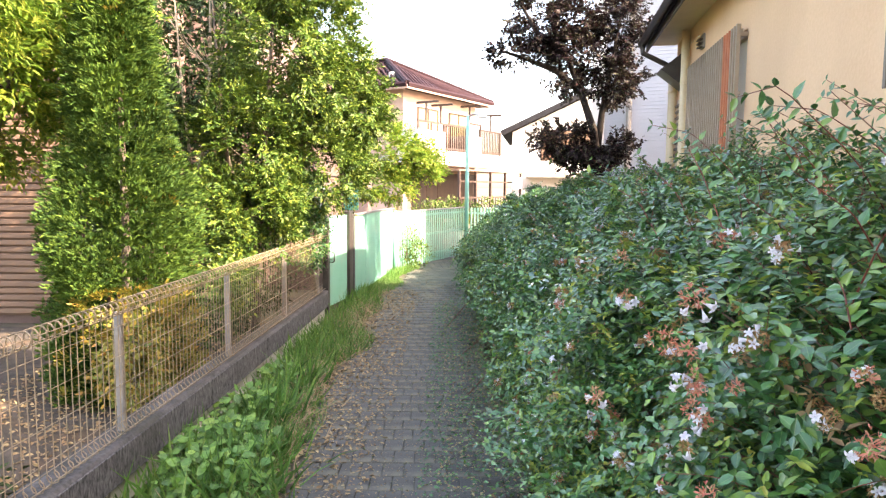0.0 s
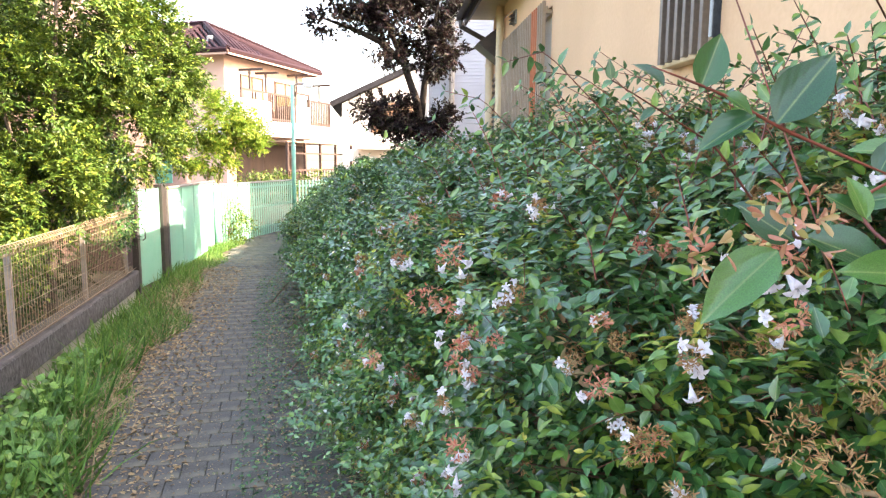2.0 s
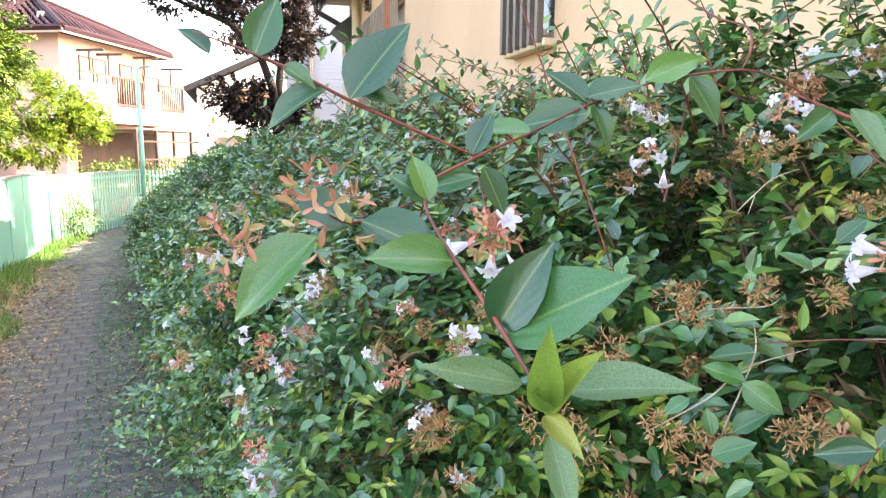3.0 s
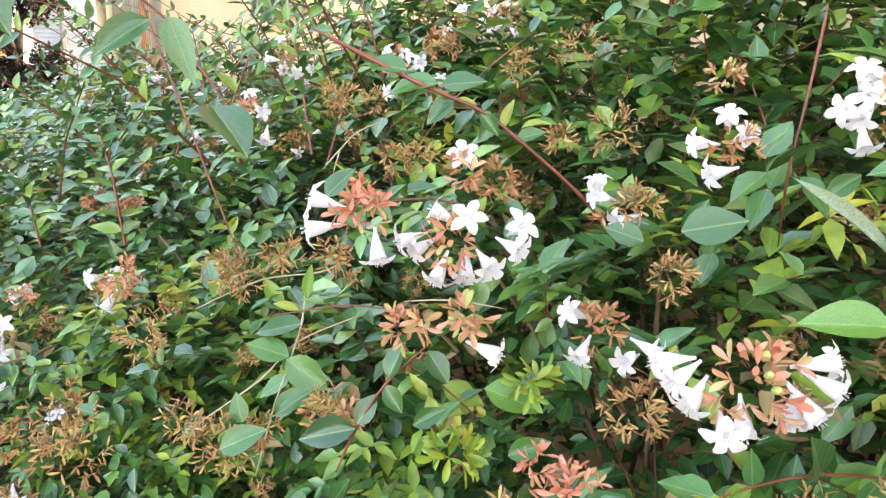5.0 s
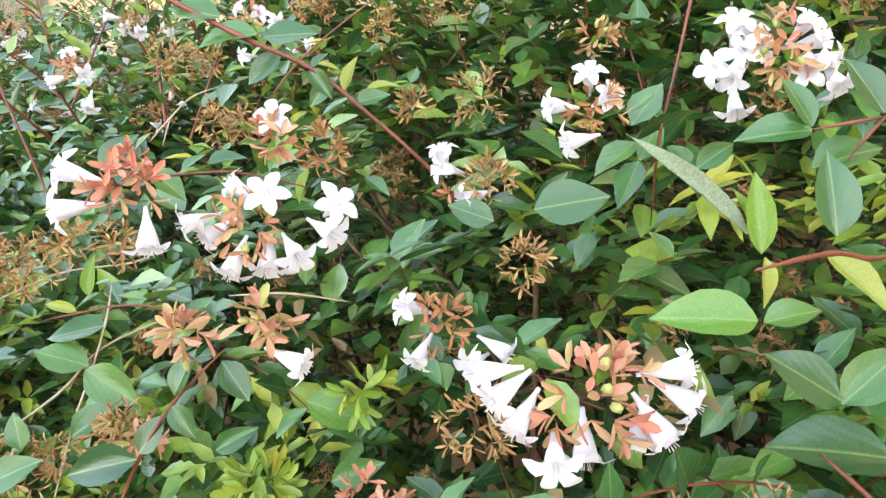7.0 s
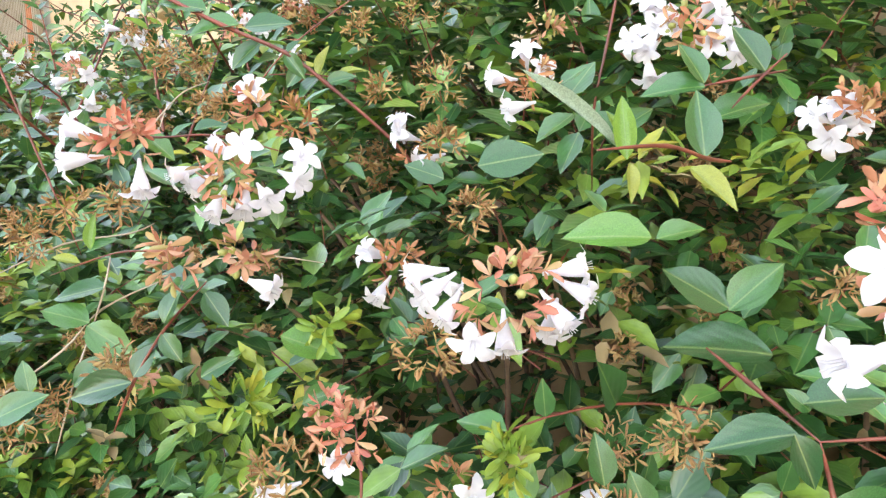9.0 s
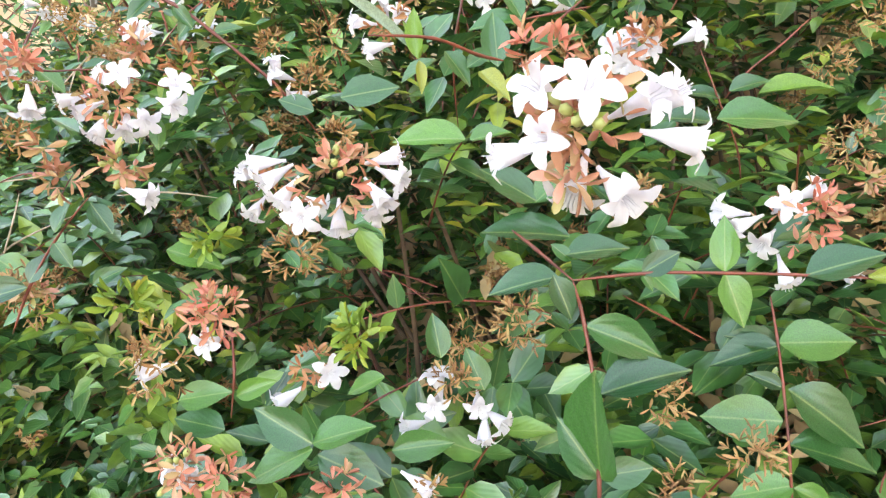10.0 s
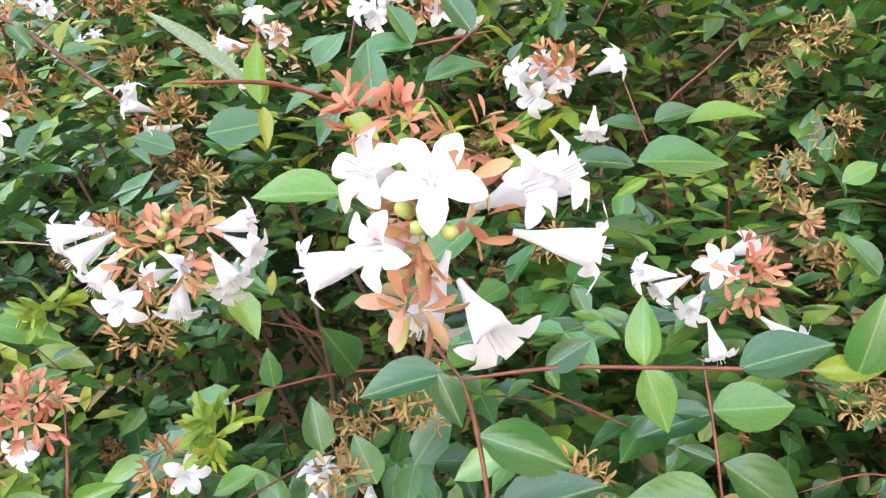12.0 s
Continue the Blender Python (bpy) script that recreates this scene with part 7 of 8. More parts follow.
leaf((0.2520, 0.3305, 1.5908), (0.2586, 0.3302, 1.6077), (-0.31, -0.64, 0.66), "leaf")
leaf((0.2704, 0.3284, 1.5832), (0.2543, 0.3344, 1.5738), (-0.31, -0.64, 0.66), "leaf")
leaf((0.2776, 0.3280, 1.5808), (0.2935, 0.3242, 1.6034), (-0.31, -0.64, 0.66), "leaf")
leaf((0.2812, 0.3289, 1.5826), (0.2919, 0.3235, 1.5806), (-0.31, -0.64, 0.66), "leaf")
leaf((0.2591, 0.3291, 1.5891), (0.2671, 0.3245, 1.5839), (-0.31, -0.64, 0.66), "leaf")
leaf((0.2610, 0.3043, 1.5453), (0.2391, 0.3060, 1.5271), (-0.31, -0.64, 0.66), "leaf")
leaf((0.2744, 0.3097, 1.5484), (0.2932, 0.2940, 1.5406), (-0.31, -0.64, 0.66), "leaf")
leaf((0.2717, 0.3107, 1.5470), (0.2589, 0.3184, 1.5571), (-0.31, -0.64, 0.66), "leaf")
leaf((0.6535, 0.1572, 1.5094), (0.6557, 0.1613, 1.5297), (-0.51, -0.43, 0.70), "young")
leaf((0.6539, 0.1566, 1.5087), (0.6526, 0.1540, 1.4960), (-0.51, -0.43, 0.70), "young")
leaf((0.6563, 0.1588, 1.5095), (0.6551, 0.1652, 1.5253), (-0.51, -0.43, 0.70), "young")
leaf((0.6841, 0.1492, 1.5063), (0.6771, 0.1303, 1.4952), (-0.51, -0.43, 0.70), "young")
leaf((0.7291, 0.0113, 1.4297), (0.7426, -0.0085, 1.4301), (-0.58, -0.39, 0.67), "young")
leaf((0.7454, -0.0139, 1.4259), (0.7573, -0.0287, 1.4354), (-0.58, -0.39, 0.67), "young")
leaf((0.7967, 0.0819, 1.4807), (0.7876, 0.0931, 1.4731), (-0.58, -0.39, 0.67), "young")
leaf((0.9035, 0.0938, 1.5048), (0.9309, 0.0553, 1.5120), (-0.58, -0.39, 0.67), "young")
leaf((0.2869, 0.2409, 1.5193), (0.2829, 0.2347, 1.5367), (-0.36, -0.61, 0.67), "young")
leaf((0.2876, 0.2405, 1.5193), (0.2895, 0.2304, 1.5338), (-0.36, -0.61, 0.67), "young")
leaf((0.2867, 0.2409, 1.5188), (0.2864, 0.2289, 1.5163), (-0.36, -0.61, 0.67), "young")
leaf((0.2860, 0.2415, 1.5197), (0.2806, 0.2343, 1.5270), (-0.36, -0.61, 0.67), "young")
leaf((0.7174, 0.3892, 1.5496), (0.7242, 0.3878, 1.5690), (-0.51, -0.43, 0.70), "young")
leaf((0.7244, 0.3813, 1.5498), (0.7381, 0.3672, 1.5548), (-0.51, -0.43, 0.70), "young")
leaf((0.5904, 0.4117, 1.4580), (0.5939, 0.4137, 1.4766), (-0.51, -0.43, 0.70), "young")
leaf((0.5861, 0.4145, 1.4516), (0.5766, 0.4264, 1.4550), (-0.51, -0.43, 0.70), "young")
leaf((0.6619, 0.3483, 1.5148), (0.6564, 0.3497, 1.4998), (-0.51, -0.43, 0.70), "young")
leaf((0.6549, 0.1616, 1.5135), (0.6346, 0.1852, 1.5385), (-0.51, -0.43, 0.70), "pale")

# ---- leaf mass of the near shrub ----
g = np.random.default_rng(11)
# where the camera stands; leaves are cleared from its view of the blooms
CAM_STAND = np.array((0.44, 0.03, 1.49))
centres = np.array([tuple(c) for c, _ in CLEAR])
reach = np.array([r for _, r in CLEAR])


VIEW_HOLLOW = (np.array((0.778, 0.266, 1.369)), np.array((0.952, 0.441, 1.284)), 0.055)


def clear_of_view(p):
    """True for leaves that keep clear of the camera and its view of the blooms and single leaves at the face of the
    shrub.
    """
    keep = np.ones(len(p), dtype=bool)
    v = p - CAM_STAND
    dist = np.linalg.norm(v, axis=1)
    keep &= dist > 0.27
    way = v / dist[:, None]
    line = np.array((0.26, 0.10, 1.53)) - CAM_STAND
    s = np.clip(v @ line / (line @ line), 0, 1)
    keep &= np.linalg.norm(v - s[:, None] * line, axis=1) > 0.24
    # a hollow cut along one camera sight line, under the large blooms
    a, b, r = VIEW_HOLLOW
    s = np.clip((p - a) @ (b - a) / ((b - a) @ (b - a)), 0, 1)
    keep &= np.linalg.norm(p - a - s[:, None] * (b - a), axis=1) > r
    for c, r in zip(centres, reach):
        w = c - CAM_STAND
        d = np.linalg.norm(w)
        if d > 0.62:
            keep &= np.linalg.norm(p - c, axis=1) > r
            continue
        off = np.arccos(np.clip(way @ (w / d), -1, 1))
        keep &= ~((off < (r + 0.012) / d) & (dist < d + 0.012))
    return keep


def near_camera(p):
    """True for the stretch of the shrub that the camera sees from close by."""
    return (p[:, 2] > 0.85) & (np.linalg.norm(p - CAM_STAND, axis=1) < 1.25)


def joined(name, sets, detail, width, mat, parent, origin, smooth=False, test=None, label=""):
    P, A, U, S = (np.concatenate([q[i] for q in sets]) for i in range(4))
    if test is not None:
        k = test(P + A * S[:, None] * 0.5)
        P, A, U, S = P[k], A[k], U[k], S[k]
    ob = link_part(name, scatter(name, leaf_shape(width, 0.18, 0.12, detail), P - origin, frames(A, U), S, mat, smooth), parent, label)
    return tagged(ob, kind="stuff")


outer = [shoots(g, -1.0, 1.7, 1.15, 1.95, 1500, 4, 0.020, 0.033, (-0.02, 0.25)), shoots(g, -1.0, 1.7, 0.25, 1.6, 4800, 4, 0.017, 0.031, gaps=0.07), shoots(g, -1.0, 1.7, 0.55, 1.6, 1000, 7, 0.021, 0.033)]
joined("foliage", outer, 2, 0.56, M_LEAF, NEAR, O, True, lambda p: clear_of_view(p) & near_camera(p))
joined("foliage", outer, 0.5, 0.56, M_LEAF, NEAR, O, True, lambda p: clear_of_view(p) & ~near_camera(p))
inner = [shoots(g, -1.0, 1.7, 0.2, 1.9, 3600, 4, 0.020, 0.034, (0.15, 0.30), 1.2), shoots(g, -1.0, 1.7, 0.2, 1.9, 5000, 4, 0.022, 0.036, (0.30, 0.58), 1.2)]
joined("inner_foliage", inner[:1], 1, 0.58, M_LEAF, NEAR, O, True, clear_of_view, "shaded inner leaves")
joined("inner_foliage", inner[1:], 0.5, 0.60, M_LEAF, NEAR, O, True, clear_of_view, "shaded inner leaves")
fresh = [shoots(g, -1.0, 1.7, 0.5, 1.7, 820, 3, 0.012, 0.026, (-0.03, 0.06))]
joined("young_foliage", fresh, 1, 0.42, M_YOUNG, NEAR, O, True, clear_of_view, "yellow-green shoot tips")
dry = [shoots(g, -1.0, 1.7, 0.2, 1.7, 800, 2, 0.02, 0.03, (0.04, 0.30), 1.5)]
joined("dry_foliage", dry, 1, 0.5, M_DRY, NEAR, O, False, clear_of_view, "withered brown leaves")
lines = []
for q in outer + inner:
    for l in q[4][::3]:
        mid = l[len(l) // 2]
        if np.linalg.norm(mid - CAM_STAND) > 0.32:
            lines.append((l - O, 0.0009, 0.0006))
tagged(link_part("twig", tubes_mesh("twig", lines, M_STEM, 3), NEAR), kind="stuff")
lines = []
for k in range(150):
    y = g.uniform(-0.9, 1.6)
    foot = np.array((1.25 + 0.15 * g.normal(), y + 0.3 * g.normal(), 0.0))
    tip, nrm = hedge_skin(np.array([g.uniform(0.6, 1.7)]), np.array([y]))
    tip = tip[0] - nrm[0] * 0.08
    mid = 0.5 * (foot + tip) + np.array((0.08, 0, 0.22))
    lines.append((np.array([foot, 0.55 * foot + 0.45 * mid + np.array((0, 0, 0.05)), mid, 0.4 * mid + 0.6 * tip + np.array((0, 0, 0.05)), tip]) - O, 0.006, 0.0016))
tagged(link_part("branch", tubes_mesh("branch", lines, M_STEM_OLD, 5), NEAR), kind="stuff")


def scattered_blooms(parent, origin, y0, y1, count, detail, seed):
    """Clusters too small to pick apart: sepals and flowers joined."""
    gg = np.random.default_rng(seed)
    y = gg.uniform(y0, y1, count)
    s = gg.uniform(0.2, 1.5, count)
    p, nrm = hedge_skin(s, y)
    p = p + nrm * (bumps(p) - 0.01)[:, None]
    if y0 < 1.7:
        k = (np.linalg.norm(p - CAM_STAND, axis=1) > 0.75)
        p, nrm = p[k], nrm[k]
    SP = {"red": [], "dry": []}
    fl, fd = [], []
    for c, n in zip(p, nrm):
        kind = "red" if gg.random() < 0.5 else "dry"
        SP[kind].append(sepals(gg, c, gg.uniform(0.010, 0.018), n, kind)[:3])
        for j in range(int(gg.integers(0, 7))):
            d = unit(n + 0.9 * gg.normal(size=3) - np.array((0, 0, 0.3)))
            fl.append(c + d * 0.024)
            fd.append(d)
    for kind in SP:
        if SP[kind]:
            P, R, S = (np.concatenate([q[i] for q in SP[kind]]) for i in range(3))
            tagged(link_part("sepal_mass", scatter("sepal_mass", leaf_shape(0.42, 0.2, 0.15, 0), P - origin, R, S * (1.0 + 0.12 * y0), KINDS[kind][0], False), parent, KINDS[kind][3]), kind="stuff")
    fl, fd = np.array(fl), np.array(fd)
    star = []
    face = []
    for k in range(5):
        a = k * math.tau / 5
        star += [(0.0022 * math.cos(a - 0.6), -0.001 + 0.0 * k, 0.0022 * math.sin(a - 0.6)), (0.0062 * math.cos(a - 0.3), 0.0, 0.0062 * math.sin(a - 0.3)), (0.0086 * math.cos(a), -0.001, 0.0086 * math.sin(a)), (0.0062 * math.cos(a + 0.3), 0.0, 0.0062 * math.sin(a + 0.3)), (0.0022 * math.cos(a + 0.6), -0.001, 0.0022 * math.sin(a + 0.6))]
        face.append(tuple(range(5 * k, 5 * k + 5)))
    b = len(star)
    for k in range(5):
        a = k * math.tau / 5
        star += [(0.004 * math.cos(a), 0.0, 0.004 * math.sin(a)), (0.001 * math.cos(a), -0.018, 0.001 * math.sin(a))]
    for k in range(5):
        face.append((b + 2 * k, b + 2 * ((k + 1) % 5), b + 2 * ((k + 1) % 5) + 1, b + 2 * k + 1))
    shape = (np.array(star), face, np.zeros((len(star), 2)))
    tagged(link_part("flower_mass", scatter("flower_mass", shape, fl - origin, frames(fd, unit(gg.normal(size=fd.shape))), np.full(len(fl), 1.0 + 0.06 * max(y0, 0)), M_PETAL, False), parent, "small white trumpet flowers"), kind="stuff")


scattered_blooms(NEAR, O, 0.6, 1.9, 95, 1, 51)
SP = []
gg = np.random.default_rng(57)
y = gg.uniform(-0.9, 1.4, 330)
p, nrm = hedge_skin(gg.uniform(0.3, 1.7, 330), y)
p = p - nrm * gg.uniform(0.02, 0.18, 330)[:, None]
p = p[clear_of_view(p)]
for c in p:
    SP.append(sepals(gg, c, gg.uniform(0.006, 0.013), (-0.6, -0.5, 0.4), "dry")[:3])
P, R, S = (np.concatenate([q[i] for q in SP]) for i in range(3))
tagged(link_part("withered_bloom", scatter("withered_bloom", leaf_shape(0.36, 0.2, 0.15, 0), P - O, R, S, M_CALYX_DRY, False), NEAR, "withered brown bloom heads among the leaves"), kind="stuff")

for y0, y1, cnt, size, det, nb, seed in ((1.7, 3.6, 7600, 0.034, 0.5, 130, 61), (3.6, 6.5, 7000, 0.042, 0, 130, 62), (6.5, 10.5, 8500, 0.052, 0, 70, 63), (10.5, 15.0, 7500, 0.064, 0, 30, 64)):
    mid = (y0 + y1) / 2
    sh = thing("abelia_shrub", 0.8, mid, 0, "dense abelia shrub in the hedge along the path", "shrub", group="abelia hedge")
    o = np.array((0.8, mid, 0))
    mass = shoots(g, y0, y1, 0.02, 1.9, cnt, 5, size * 0.5, size, (0.0, 0.14), 0.85, 0.3, 0.08)
    loose = shoots(g, y0, y1, 0.35, 1.8, cnt // 8, 7, size * 0.55, size * 0.95, (-0.09, 0.02), 0.9, 0.45)
    joined("inner_foliage", [shoots(g, y0, y1, 0.05, 1.9, cnt // 3, 4, size * 0.74, size * 1.2, (0.14, 0.45), 1.2)], 0, 0.56, M_LEAF, sh, o, label="shaded inner leaves")
    joined("foliage", [mass, loose], det, 0.56, M_LEAF, sh, o)
    joined("dry_foliage", [shoots(g, y0, y1, 0.05, 1.4, cnt // (18 if y1 < 7 else 50), 2, size * 0.6, size * 0.8, (0.0, 0.12), 1.4)], 0, 0.5, M_DRY, sh, o, label="withered brown leaves")
    joined("young_foliage", [shoots(g, y0, y1, 0.3, 1.8, cnt // 10, 3, size * 0.4, size * 0.75, (-0.06, 0.04))], 0, 0.44, M_YOUNG, sh, o, label="yellow-green shoot tips")
    ln = [(l - o, 0.0012, 0.0007) for l in mass[4][::4]]
    for k in range(int(40 * (y1 - y0))):
        y, x = g.uniform(y0, y1), g.uniform(0.9, 1.5)
        top = 0.86 * (1.42 - 0.03 * max(0.0, min(12.0, y - 1.5)))
        b0 = np.array((1.0 + 0.3 * g.normal(), y, 0.0))
        ln.append((np.array([b0, b0 * 0.5 + 0.5 * np.array((x, y, top)), (x, y + 0.1 * g.normal(), top + 0.06)]) - o, 0.008, 0.003))
    tagged(link_part("branch", tubes_mesh("branch", ln, M_STEM_OLD, 3), sh), kind="stuff")
    scattered_blooms(sh, o, y0, y1, nb, 0, seed)


# long shoots that rise over the hedge
def tall_shoot(points, size, pairs, parent, origin, seed):
    gg = np.random.default_rng(seed)
    pts = [np.array(p, dtype=float) for p in points]
    t = np.linspace(0, 1, pairs + 2)[1:]
    seg = np.linspace(0, 1, len(pts))
    line = np.stack([np.interp(np.linspace(0, 1, 14), seg, [p[i] for p in pts]) for i in range(3)], axis=1)
    c = np.stack([np.interp(t, seg, [p[i] for p in pts]) for i in range(3)], axis=1)
    d = unit(np.gradient(c, axis=0))
    e1 = unit(np.cross(d, np.array((0.2, 0.3, 0.9))))
    e2 = np.cross(d, e1)
    P, A, U, S = [], [], [], []
    for k in range(len(c)):
        ax = e1[k] if k % 2 == 0 else unit(0.5 * e1[k] + e2[k])
        for sg in (1, -1):
            P.append(c[k])
            A.append(unit(sg * ax + 0.5 * d[k] + 0.2 * gg.normal(size=3)))
            U.append(unit(np.array((-0.3, -0.5, 1.0)) + 0.3 * gg.normal(size=3)))
            S.append(size * gg.uniform(0.75, 1.15) * (1.0 - 0.35 * k / len(c)))
    return [np.array(q) for q in (P, A, U, S)], (line - origin, 0.0018, 0.0008)


tips, tl = [], []
LONG = [((0.93, 1.42, 1.45), (0.80, 1.42, 1.65), (0.64, 1.40, 1.78), (0.57, 1.42, 1.76)), ((0.98, 1.36, 1.45), (0.86, 1.42, 1.66), (0.74, 1.44, 1.74), (0.66, 1.46, 1.75)),
        ((0.80, 1.0, 1.52), (0.92, 1.1, 1.70), (1.06, 1.2, 1.83)), ((0.62, 1.9, 1.40), (0.56, 2.0, 1.55), (0.44, 2.1, 1.63)),
        ((0.86, 0.82, 1.50), (0.98, 0.90, 1.68), (1.12, 0.98, 1.75)), ((1.0, 1.0, 1.55), (1.13, 1.06, 1.72), (1.24, 1.15, 1.80)), ((0.66, 1.62, 1.45), (0.62, 1.7, 1.62), (0.58, 1.72, 1.70)),
        ((0.94, 2.0, 1.43), (0.81, 2.0, 1.64), (0.70, 2.0, 1.74), (0.59, 2.0, 1.76)), ((1.0, 2.0, 1.63), (0.91, 2.0, 1.77), (0.88, 2.0, 1.80)), ((1.36, 2.0, 1.50), (1.28, 2.0, 1.75), (1.22, 2.0, 1.83), (1.15, 2.0, 1.81))]
for k, pts in enumerate(LONG):
    a, b = tall_shoot(pts, 0.042, 9, NEAR, O, 70 + k)
    tips.append(a)
    tl.append(b)
gg = np.random.default_rng(99)
for k in range(130):
    y = gg.uniform(0.75, 2.0) if k % 3 else gg.uniform(0.75, 4.5)
    q, nrm = hedge_skin(np.array([gg.uniform(1.05, 1.8)]), np.array([y]))
    q = q[0] - np.array((0, 0, 0.06))
    h = gg.uniform(0.08, 0.20) if y < 1.5 else gg.uniform(0.08, 0.28)
    lean = np.array((gg.normal() * 0.5 - 0.2, gg.normal() * 0.5, 1.0)) * h
    a, b = tall_shoot((q, q + lean * 0.6, q + lean + np.array((lean[0], lean[1], 0)) * 0.5), 0.031, 9, NEAR, O, 100 + k)
    tips.append(a)
    tl.append(b)
joined("shoot_foliage", tips, 2, 0.5, M_LEAF, NEAR, O, True)
tagged(link_part("long_shoot", tubes_mesh("long_shoot", tl, M_STEM, 5), NEAR), kind="stuff")

# ---- verge: grass, weeds and fallen leaves ----
gg = np.random.default_rng(41)
n = 18000
y = np.where(np.arange(n) < 3000, -4.0 + 5.2 * gg.random(n), 1.2 + 12.3 * gg.random(n) ** 1.25)
w = gg.random(n) ** 0.8
left = np.array([fence_x(v) for v in y]) + 0.03
right = np.array([path_edge(v, -1) for v in y]) - 0.03 + 0.10 * np.sin(y * 3.1)
x = left + (right - left) * w
hgt = 0.045 + 0.12 * gg.random(n) * (1 - 0.75 * w) + 0.05 * (np.sin(y * 2.2) > 0.3)
blade = (np.array([(-0.5, 0, 0), (0.5, 0, 0), (-0.4, 0.55, 0.10), (0.4, 0.55, 0.10), (0, 1.0, 0.34)]) * np.array((0.05, 1, 1)), [(0, 1, 3, 2), (2, 3, 4)], np.array([(-1, 0), (1, 0), (-1, 0.5), (1, 0.5), (0, 1)], dtype=float))
lean = np.stack((gg.normal(size=n) * 0.55, gg.normal(size=n) * 0.55, np.ones(n)), axis=1)
me = scatter("grass", blade, np.stack((x, y, np.zeros(n)), axis=1), frames(unit(lean), unit(gg.normal(size=(n, 3)))), hgt * 1.3, M_GRASS)
tagged(new("verge_grass", me), "rough green grass along the low wall", "grass", kind="stuff")
m = 2000
y = 2.4 + 7.5 * gg.random(m) ** 1.3
right = np.array([path_edge(v, -1) for v in y])
x = right - 0.16 + 0.11 * gg.normal(size=m) + 0.08 * np.sin(y * 3.1)
lie = np.stack((gg.normal(size=m), gg.normal(size=m), np.abs(0.3 * gg.normal(size=m))), axis=1)
me = scatter("straw", blade, np.stack((x, y, 0.03 + 0.03 * gg.random(m)), axis=1), frames(unit(lie), unit(np.array((0, 0, 1.0)) + 0.3 * gg.normal(size=(m, 3)))), gg.uniform(0.06, 0.17, m), M_STRAW)
tagged(new("dry_straw", me), "dry straw and dead grass at the path edge", "straw", kind="stuff")
# broad-leaved weeds by the wall
weeds = []
for cx, cy, rad, cnt, hz in ((-1.22, 3.75, 0.30, 330, 0.30), (-1.12, 3.35, 0.28, 260, 0.26), (-1.28, 4.5, 0.22, 160, 0.24), (-1.25, 5.3, 0.2, 90, 0.2)):
    wd = thing("weed_clump", cx, cy, 0, "lush broad-leaved green weeds beside the low wall", "weed", group="weeds along the wall")
    a = gg.uniform(0, math.tau, cnt)
    r = rad * np.sqrt(gg.random(cnt))
    z = hz * (0.35 + 0.65 * gg.random(cnt)) * (1 - 0.5 * (r / rad) ** 2)
    p = np.stack((r * np.cos(a), r * np.sin(a), z), axis=1)
    al = unit(np.stack((np.cos(a), np.sin(a), 0.1 * np.ones(cnt)), axis=1) + 0.6 * gg.normal(size=(cnt, 3)))
    up = unit(np.array((0.2, -0.4, 1.0)) + 0.35 * gg.normal(size=(cnt, 3)))
    tagged(link_part("leaf_mass", scatter("leaf_mass", leaf_shape(0.75, 0.15, 0.2, 2), p, frames(al, up), gg.uniform(0.035, 0.075, cnt), M_WEED, True), wd), kind="stuff")
    ln = [(np.array([(q[0] * 0.4, q[1] * 0.4, 0), (q[0] * 0.8, q[1] * 0.8, q[2] * 0.7), q]), 0.002, 0.001) for q in p[::3]]
    tagged(link_part("stalk", tubes_mesh("stalk", ln, M_WEED, 3), wd), kind="stuff")
    # long arching blades among the weeds
    m = 130
    base = np.stack((gg.normal(size=m) * rad * 0.5 + 0.12, gg.normal(size=m) * rad * 0.6, np.zeros(m)), axis=1)
    tagged(link_part("long_blade", scatter("long_blade", blade, base, frames(unit(np.stack((0.2 + gg.normal(size=m) * 0.5, gg.normal(size=m) * 0.5, np.ones(m)), axis=1)), unit(gg.normal(size=(m, 3)))), gg.uniform(0.2, 0.38, m), M_GRASS), wd), kind="stuff")
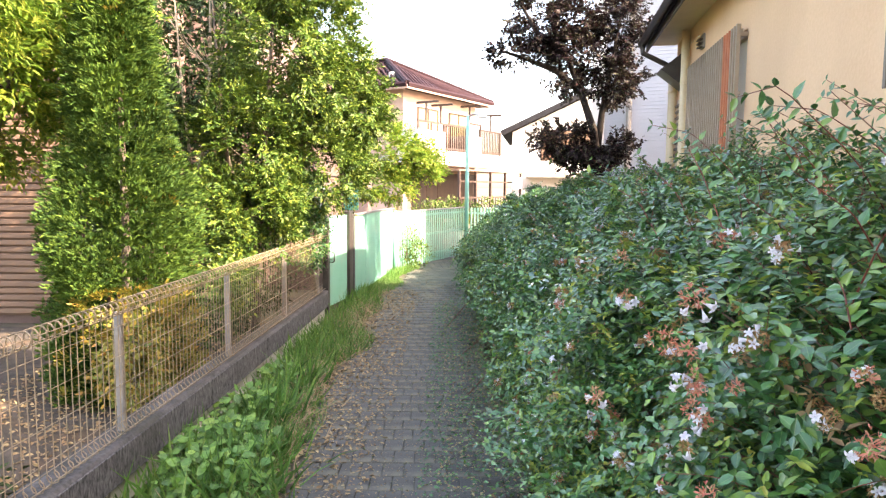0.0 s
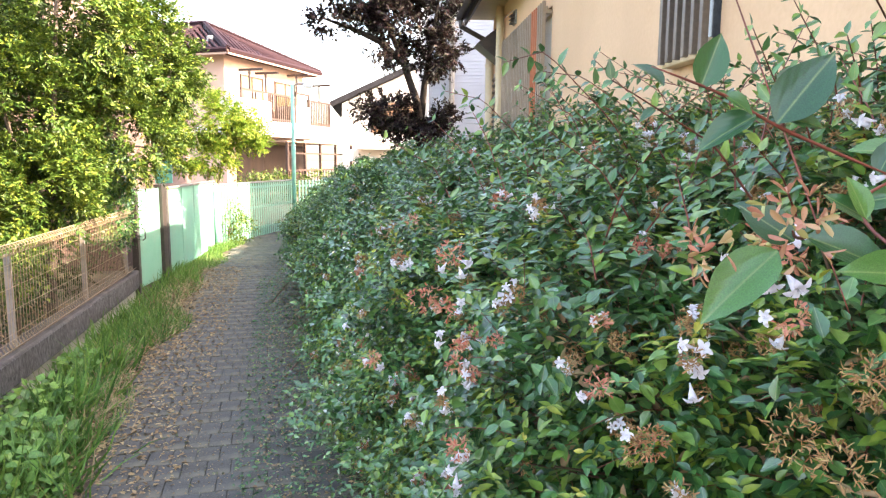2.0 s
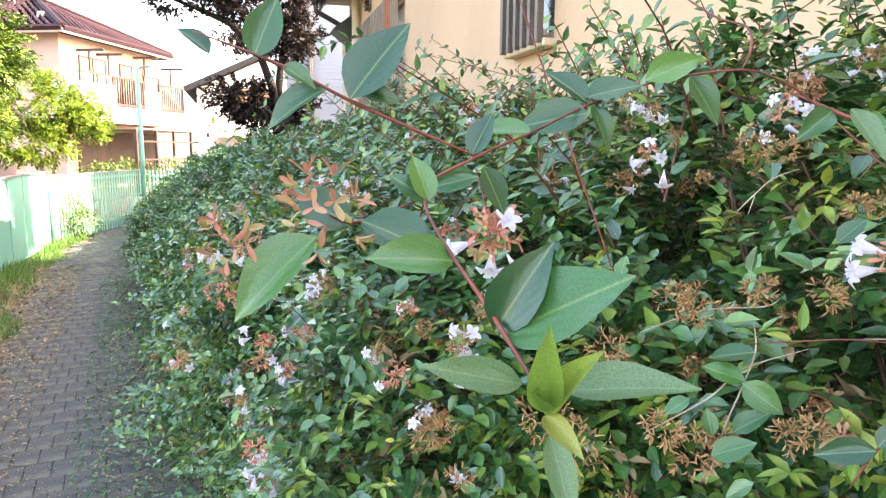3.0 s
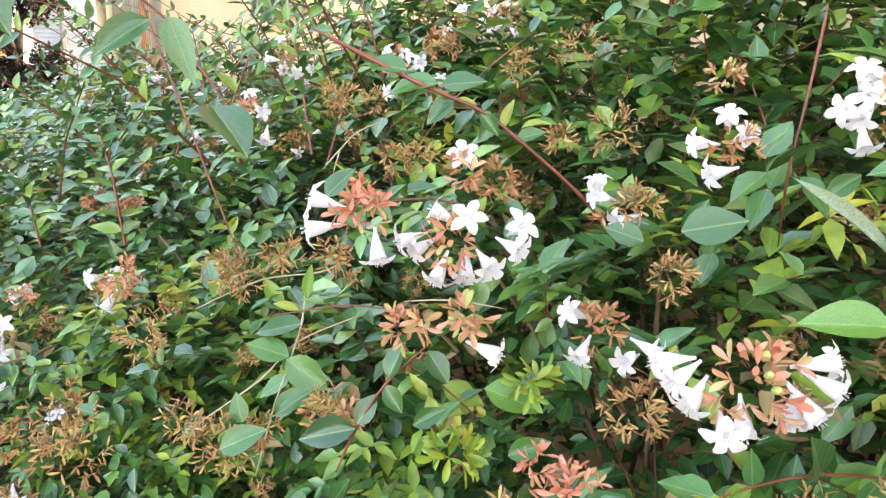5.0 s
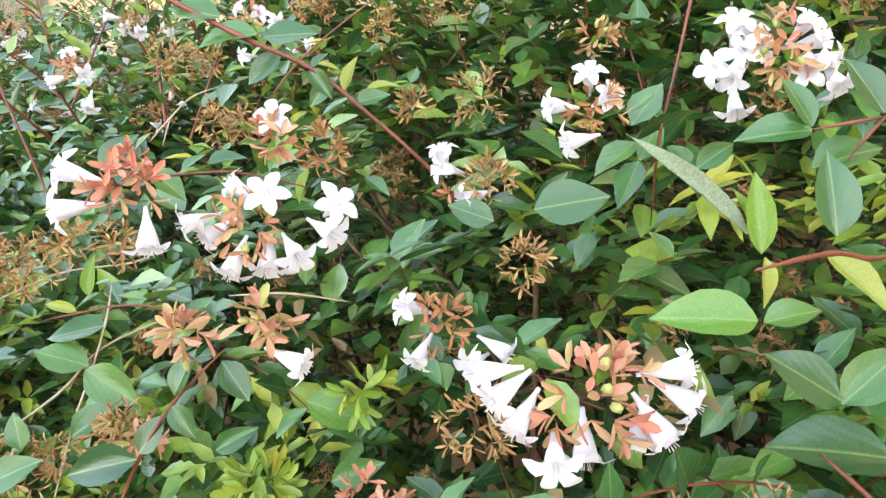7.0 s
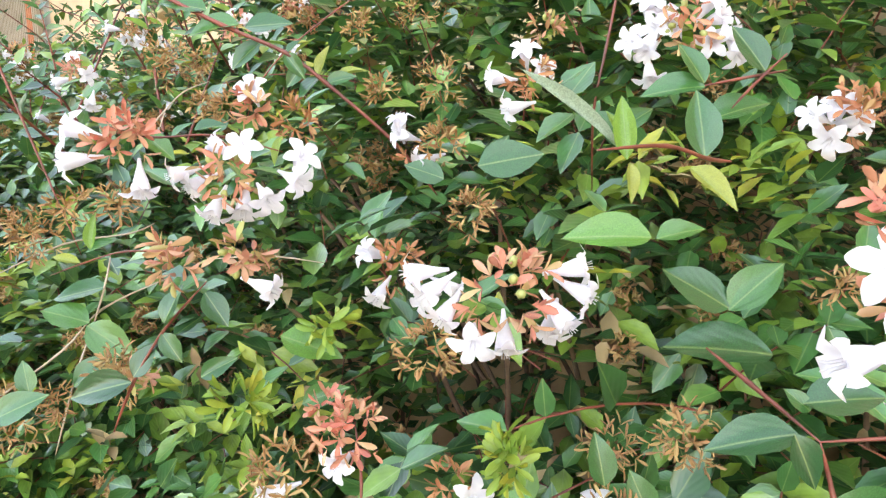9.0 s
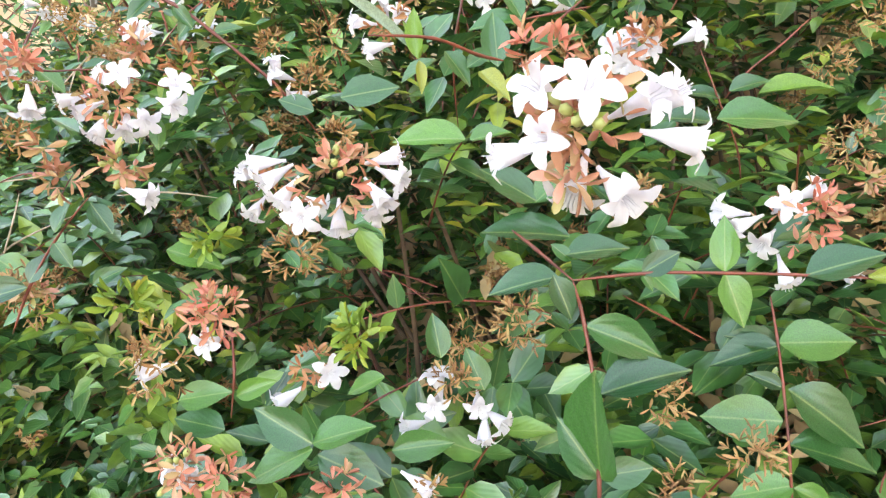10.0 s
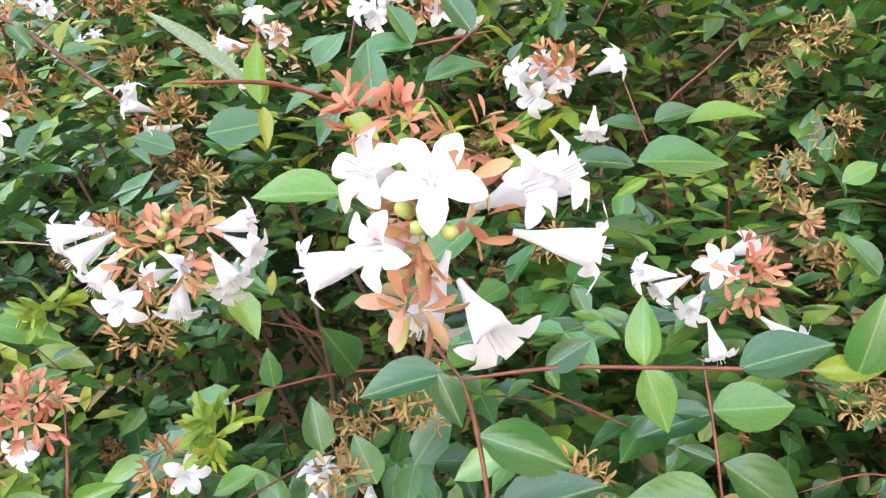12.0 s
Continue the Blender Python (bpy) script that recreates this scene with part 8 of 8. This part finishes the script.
# fallen leaves on path, verge and garden
for nm, cnt, xr, yr, mat, size, lab in (("fallen_leaves", 4200, (-0.95, -0.35), (2.4, 10), M_DRY, 0.035, "brown fallen leaves along the path edge"), ("fallen_leaves", 3600, (0.0, 0.75), (1.5, 9), M_DRY, 0.026, "small dry leaves under the hedge"),
                                       ("ground_sprigs", 8000, (-0.12, 0.60), (1.5, 9), M_LEAF, 0.030, "low green sprigs creeping from the hedge foot"), ("litter_specks", 9000, (-0.85, 0.5), (1.8, 11), M_DRY, 0.013, "tiny pale petals and leaf bits on the paving"), ("garden_litter", 4200, (-3.4, -1.8), (1.5, 8), M_DRY, 0.042, "brown leaf litter behind the wire fence")):
    x = gg.uniform(0, 1, cnt)
    edge = 1 - x if xr[0] < -0.5 and nm == "fallen_leaves" else x
    if nm in ("garden_litter", "litter_specks"):
        px = xr[0] + (xr[1] - xr[0]) * x
    elif xr[0] < -0.5:
        px = xr[0] + (xr[1] - xr[0]) * x ** 1.9
    else:
        px = xr[1] - (xr[1] - xr[0]) * x ** (1.7 if nm == "ground_sprigs" else 1.3)
    py = gg.uniform(yr[0], yr[1], cnt)
    pz = 0.028 + 0.012 * gg.random(cnt) + (0.26 * gg.random(cnt) ** 1.3 * np.clip((px + 0.05) / 0.4, 0, 1) if nm == "ground_sprigs" else 0)
    al = unit(np.stack((gg.normal(size=cnt), gg.normal(size=cnt), 0.15 * gg.normal(size=cnt)), axis=1))
    me = scatter(nm, leaf_shape(0.5, 0.25, 0.1, 0 if nm == "litter_specks" else 1), np.stack((px, py, pz), axis=1), frames(al, unit(np.array((0, 0, 1.0)) + 0.3 * gg.normal(size=(cnt, 3)))), size * gg.uniform(0.5, 1.2, cnt), mat)
    tagged(new(nm, me), lab, "leaves", kind="stuff")
# moss and seedlings in the joints, thickest along the edges
PW, PL = 0.119, 0.174
m = 5200
yy = gg.uniform(1.8, 10.5, m)
row = np.round((yy + 3.6) / PL)
yr = -3.6 + PL * row
lo = np.array([path_edge(v, -1) for v in yr])
u = np.where(gg.random(m) < 0.62, 1 - 0.42 * gg.random(m) ** 1.4, gg.random(m))
xx = lo + 1.24 * u
cross = gg.random(m) < 0.5
col = np.round((xx - lo + 0.02) / PW - np.where(row % 2 > 0.5, 0.5, 0.0))
xj = lo + (col + np.where(row % 2 > 0.5, 0.5, 0.0)) * PW - 0.02
px = np.where(cross, xj, xx) + 0.004 * gg.normal(size=m)
py = np.where(cross, yr + gg.uniform(-0.5, 0.5, m) * PL, yr + 0.5 * PL) + 0.004 * gg.normal(size=m)
me = scatter("joint_moss", leaf_shape(0.6, 0.2, 0.1, 0), np.stack((px, py, 0.018 + 0.006 * gg.random(m)), axis=1), frames(unit(gg.normal(size=(m, 3)) + np.array((0, 0, 0.4))), unit(np.array((0, 0, 1.0)) + 0.5 * gg.normal(size=(m, 3)))), gg.uniform(0.008, 0.02, m), M_MOSS)
tagged(new("joint_moss", me), "moss and tiny weeds in the paving joints", "moss", kind="stuff")
bm = bmesh.new()
box(bm, -8.5, -1.90, -5.0, 7.3, 0.004, 0.02)
tagged(part("garden_bed", bm, M_GRAVEL), "pale gravel bed behind the wire fence", "ground", kind="structure")

# ---- paving blocks ----


def paver_mesh():
    bm = bmesh.new()
    a, b, c = PW / 2 - 0.0015, PL / 2 - 0.0015, 0.0035
    lo = [bm.verts.new((x * a, y * b, 0)) for x, y in ((-1, -1), (1, -1), (1, 1), (-1, 1))]
    md = [bm.verts.new((x * a, y * b, 0.019)) for x, y in ((-1, -1), (1, -1), (1, 1), (-1, 1))]
    hi = [bm.verts.new((x * (a - c), y * (b - c), 0.022)) for x, y in ((-1, -1), (1, -1), (1, 1), (-1, 1))]
    for r0, r1 in ((lo, md), (md, hi)):
        for k in range(4):
            bm.faces.new((r0[k], r0[(k + 1) % 4], r1[(k + 1) % 4], r1[k]))
    bm.faces.new(hi)
    me = bpy.data.meshes.new("paving_block")
    bm.to_mesh(me)
    bm.free()
    return me


PAVER = paver_mesh()
PAVER.materials.append(M_PAVER)
base_v = np.array([tuple(v.co) for v in PAVER.vertices])
base_f = [tuple(p.vertices) for p in PAVER.polygons]
g2 = random.Random(3)
rest, made = [], 0
for row in range(112):
    y = -3.6 + PL * row
    lo, hi = path_edge(y, -1), path_edge(y, 1)
    n = int((hi - lo) / PW)
    for k in range(n):
        x = lo + (k + 0.5 + (0.5 if row % 2 else 0.0)) * PW - 0.02
        if x > hi + 0.02:
            continue
        m = Matrix.Translation((x, y, 0.002 + g2.uniform(-0.002, 0.0025))) @ Matrix.Rotation(g2.uniform(-0.012, 0.012), 4, "Z") @ Matrix.Rotation(g2.uniform(-0.01, 0.01), 4, "X")
        if 2.7 < y < 7.5 and made < 300:
            link_part("paving_block", PAVER, road, "", m)
            made += 1
        else:
            rest.append(m)
co = np.concatenate([base_v @ np.array(m.to_3x3()).T + np.array(m.translation) for m in rest])
flat = np.array([i for f in base_f for i in f])
loops = (flat[None, :] + (np.arange(len(rest)) * len(base_v))[:, None]).ravel()
me = mesh_from("block_paving", co, loops, np.tile([len(f) for f in base_f], len(rest)), M_PAVER_FAR)
tagged(link_part("block_paving", me, road, "further grey paving blocks"), kind="stuff")
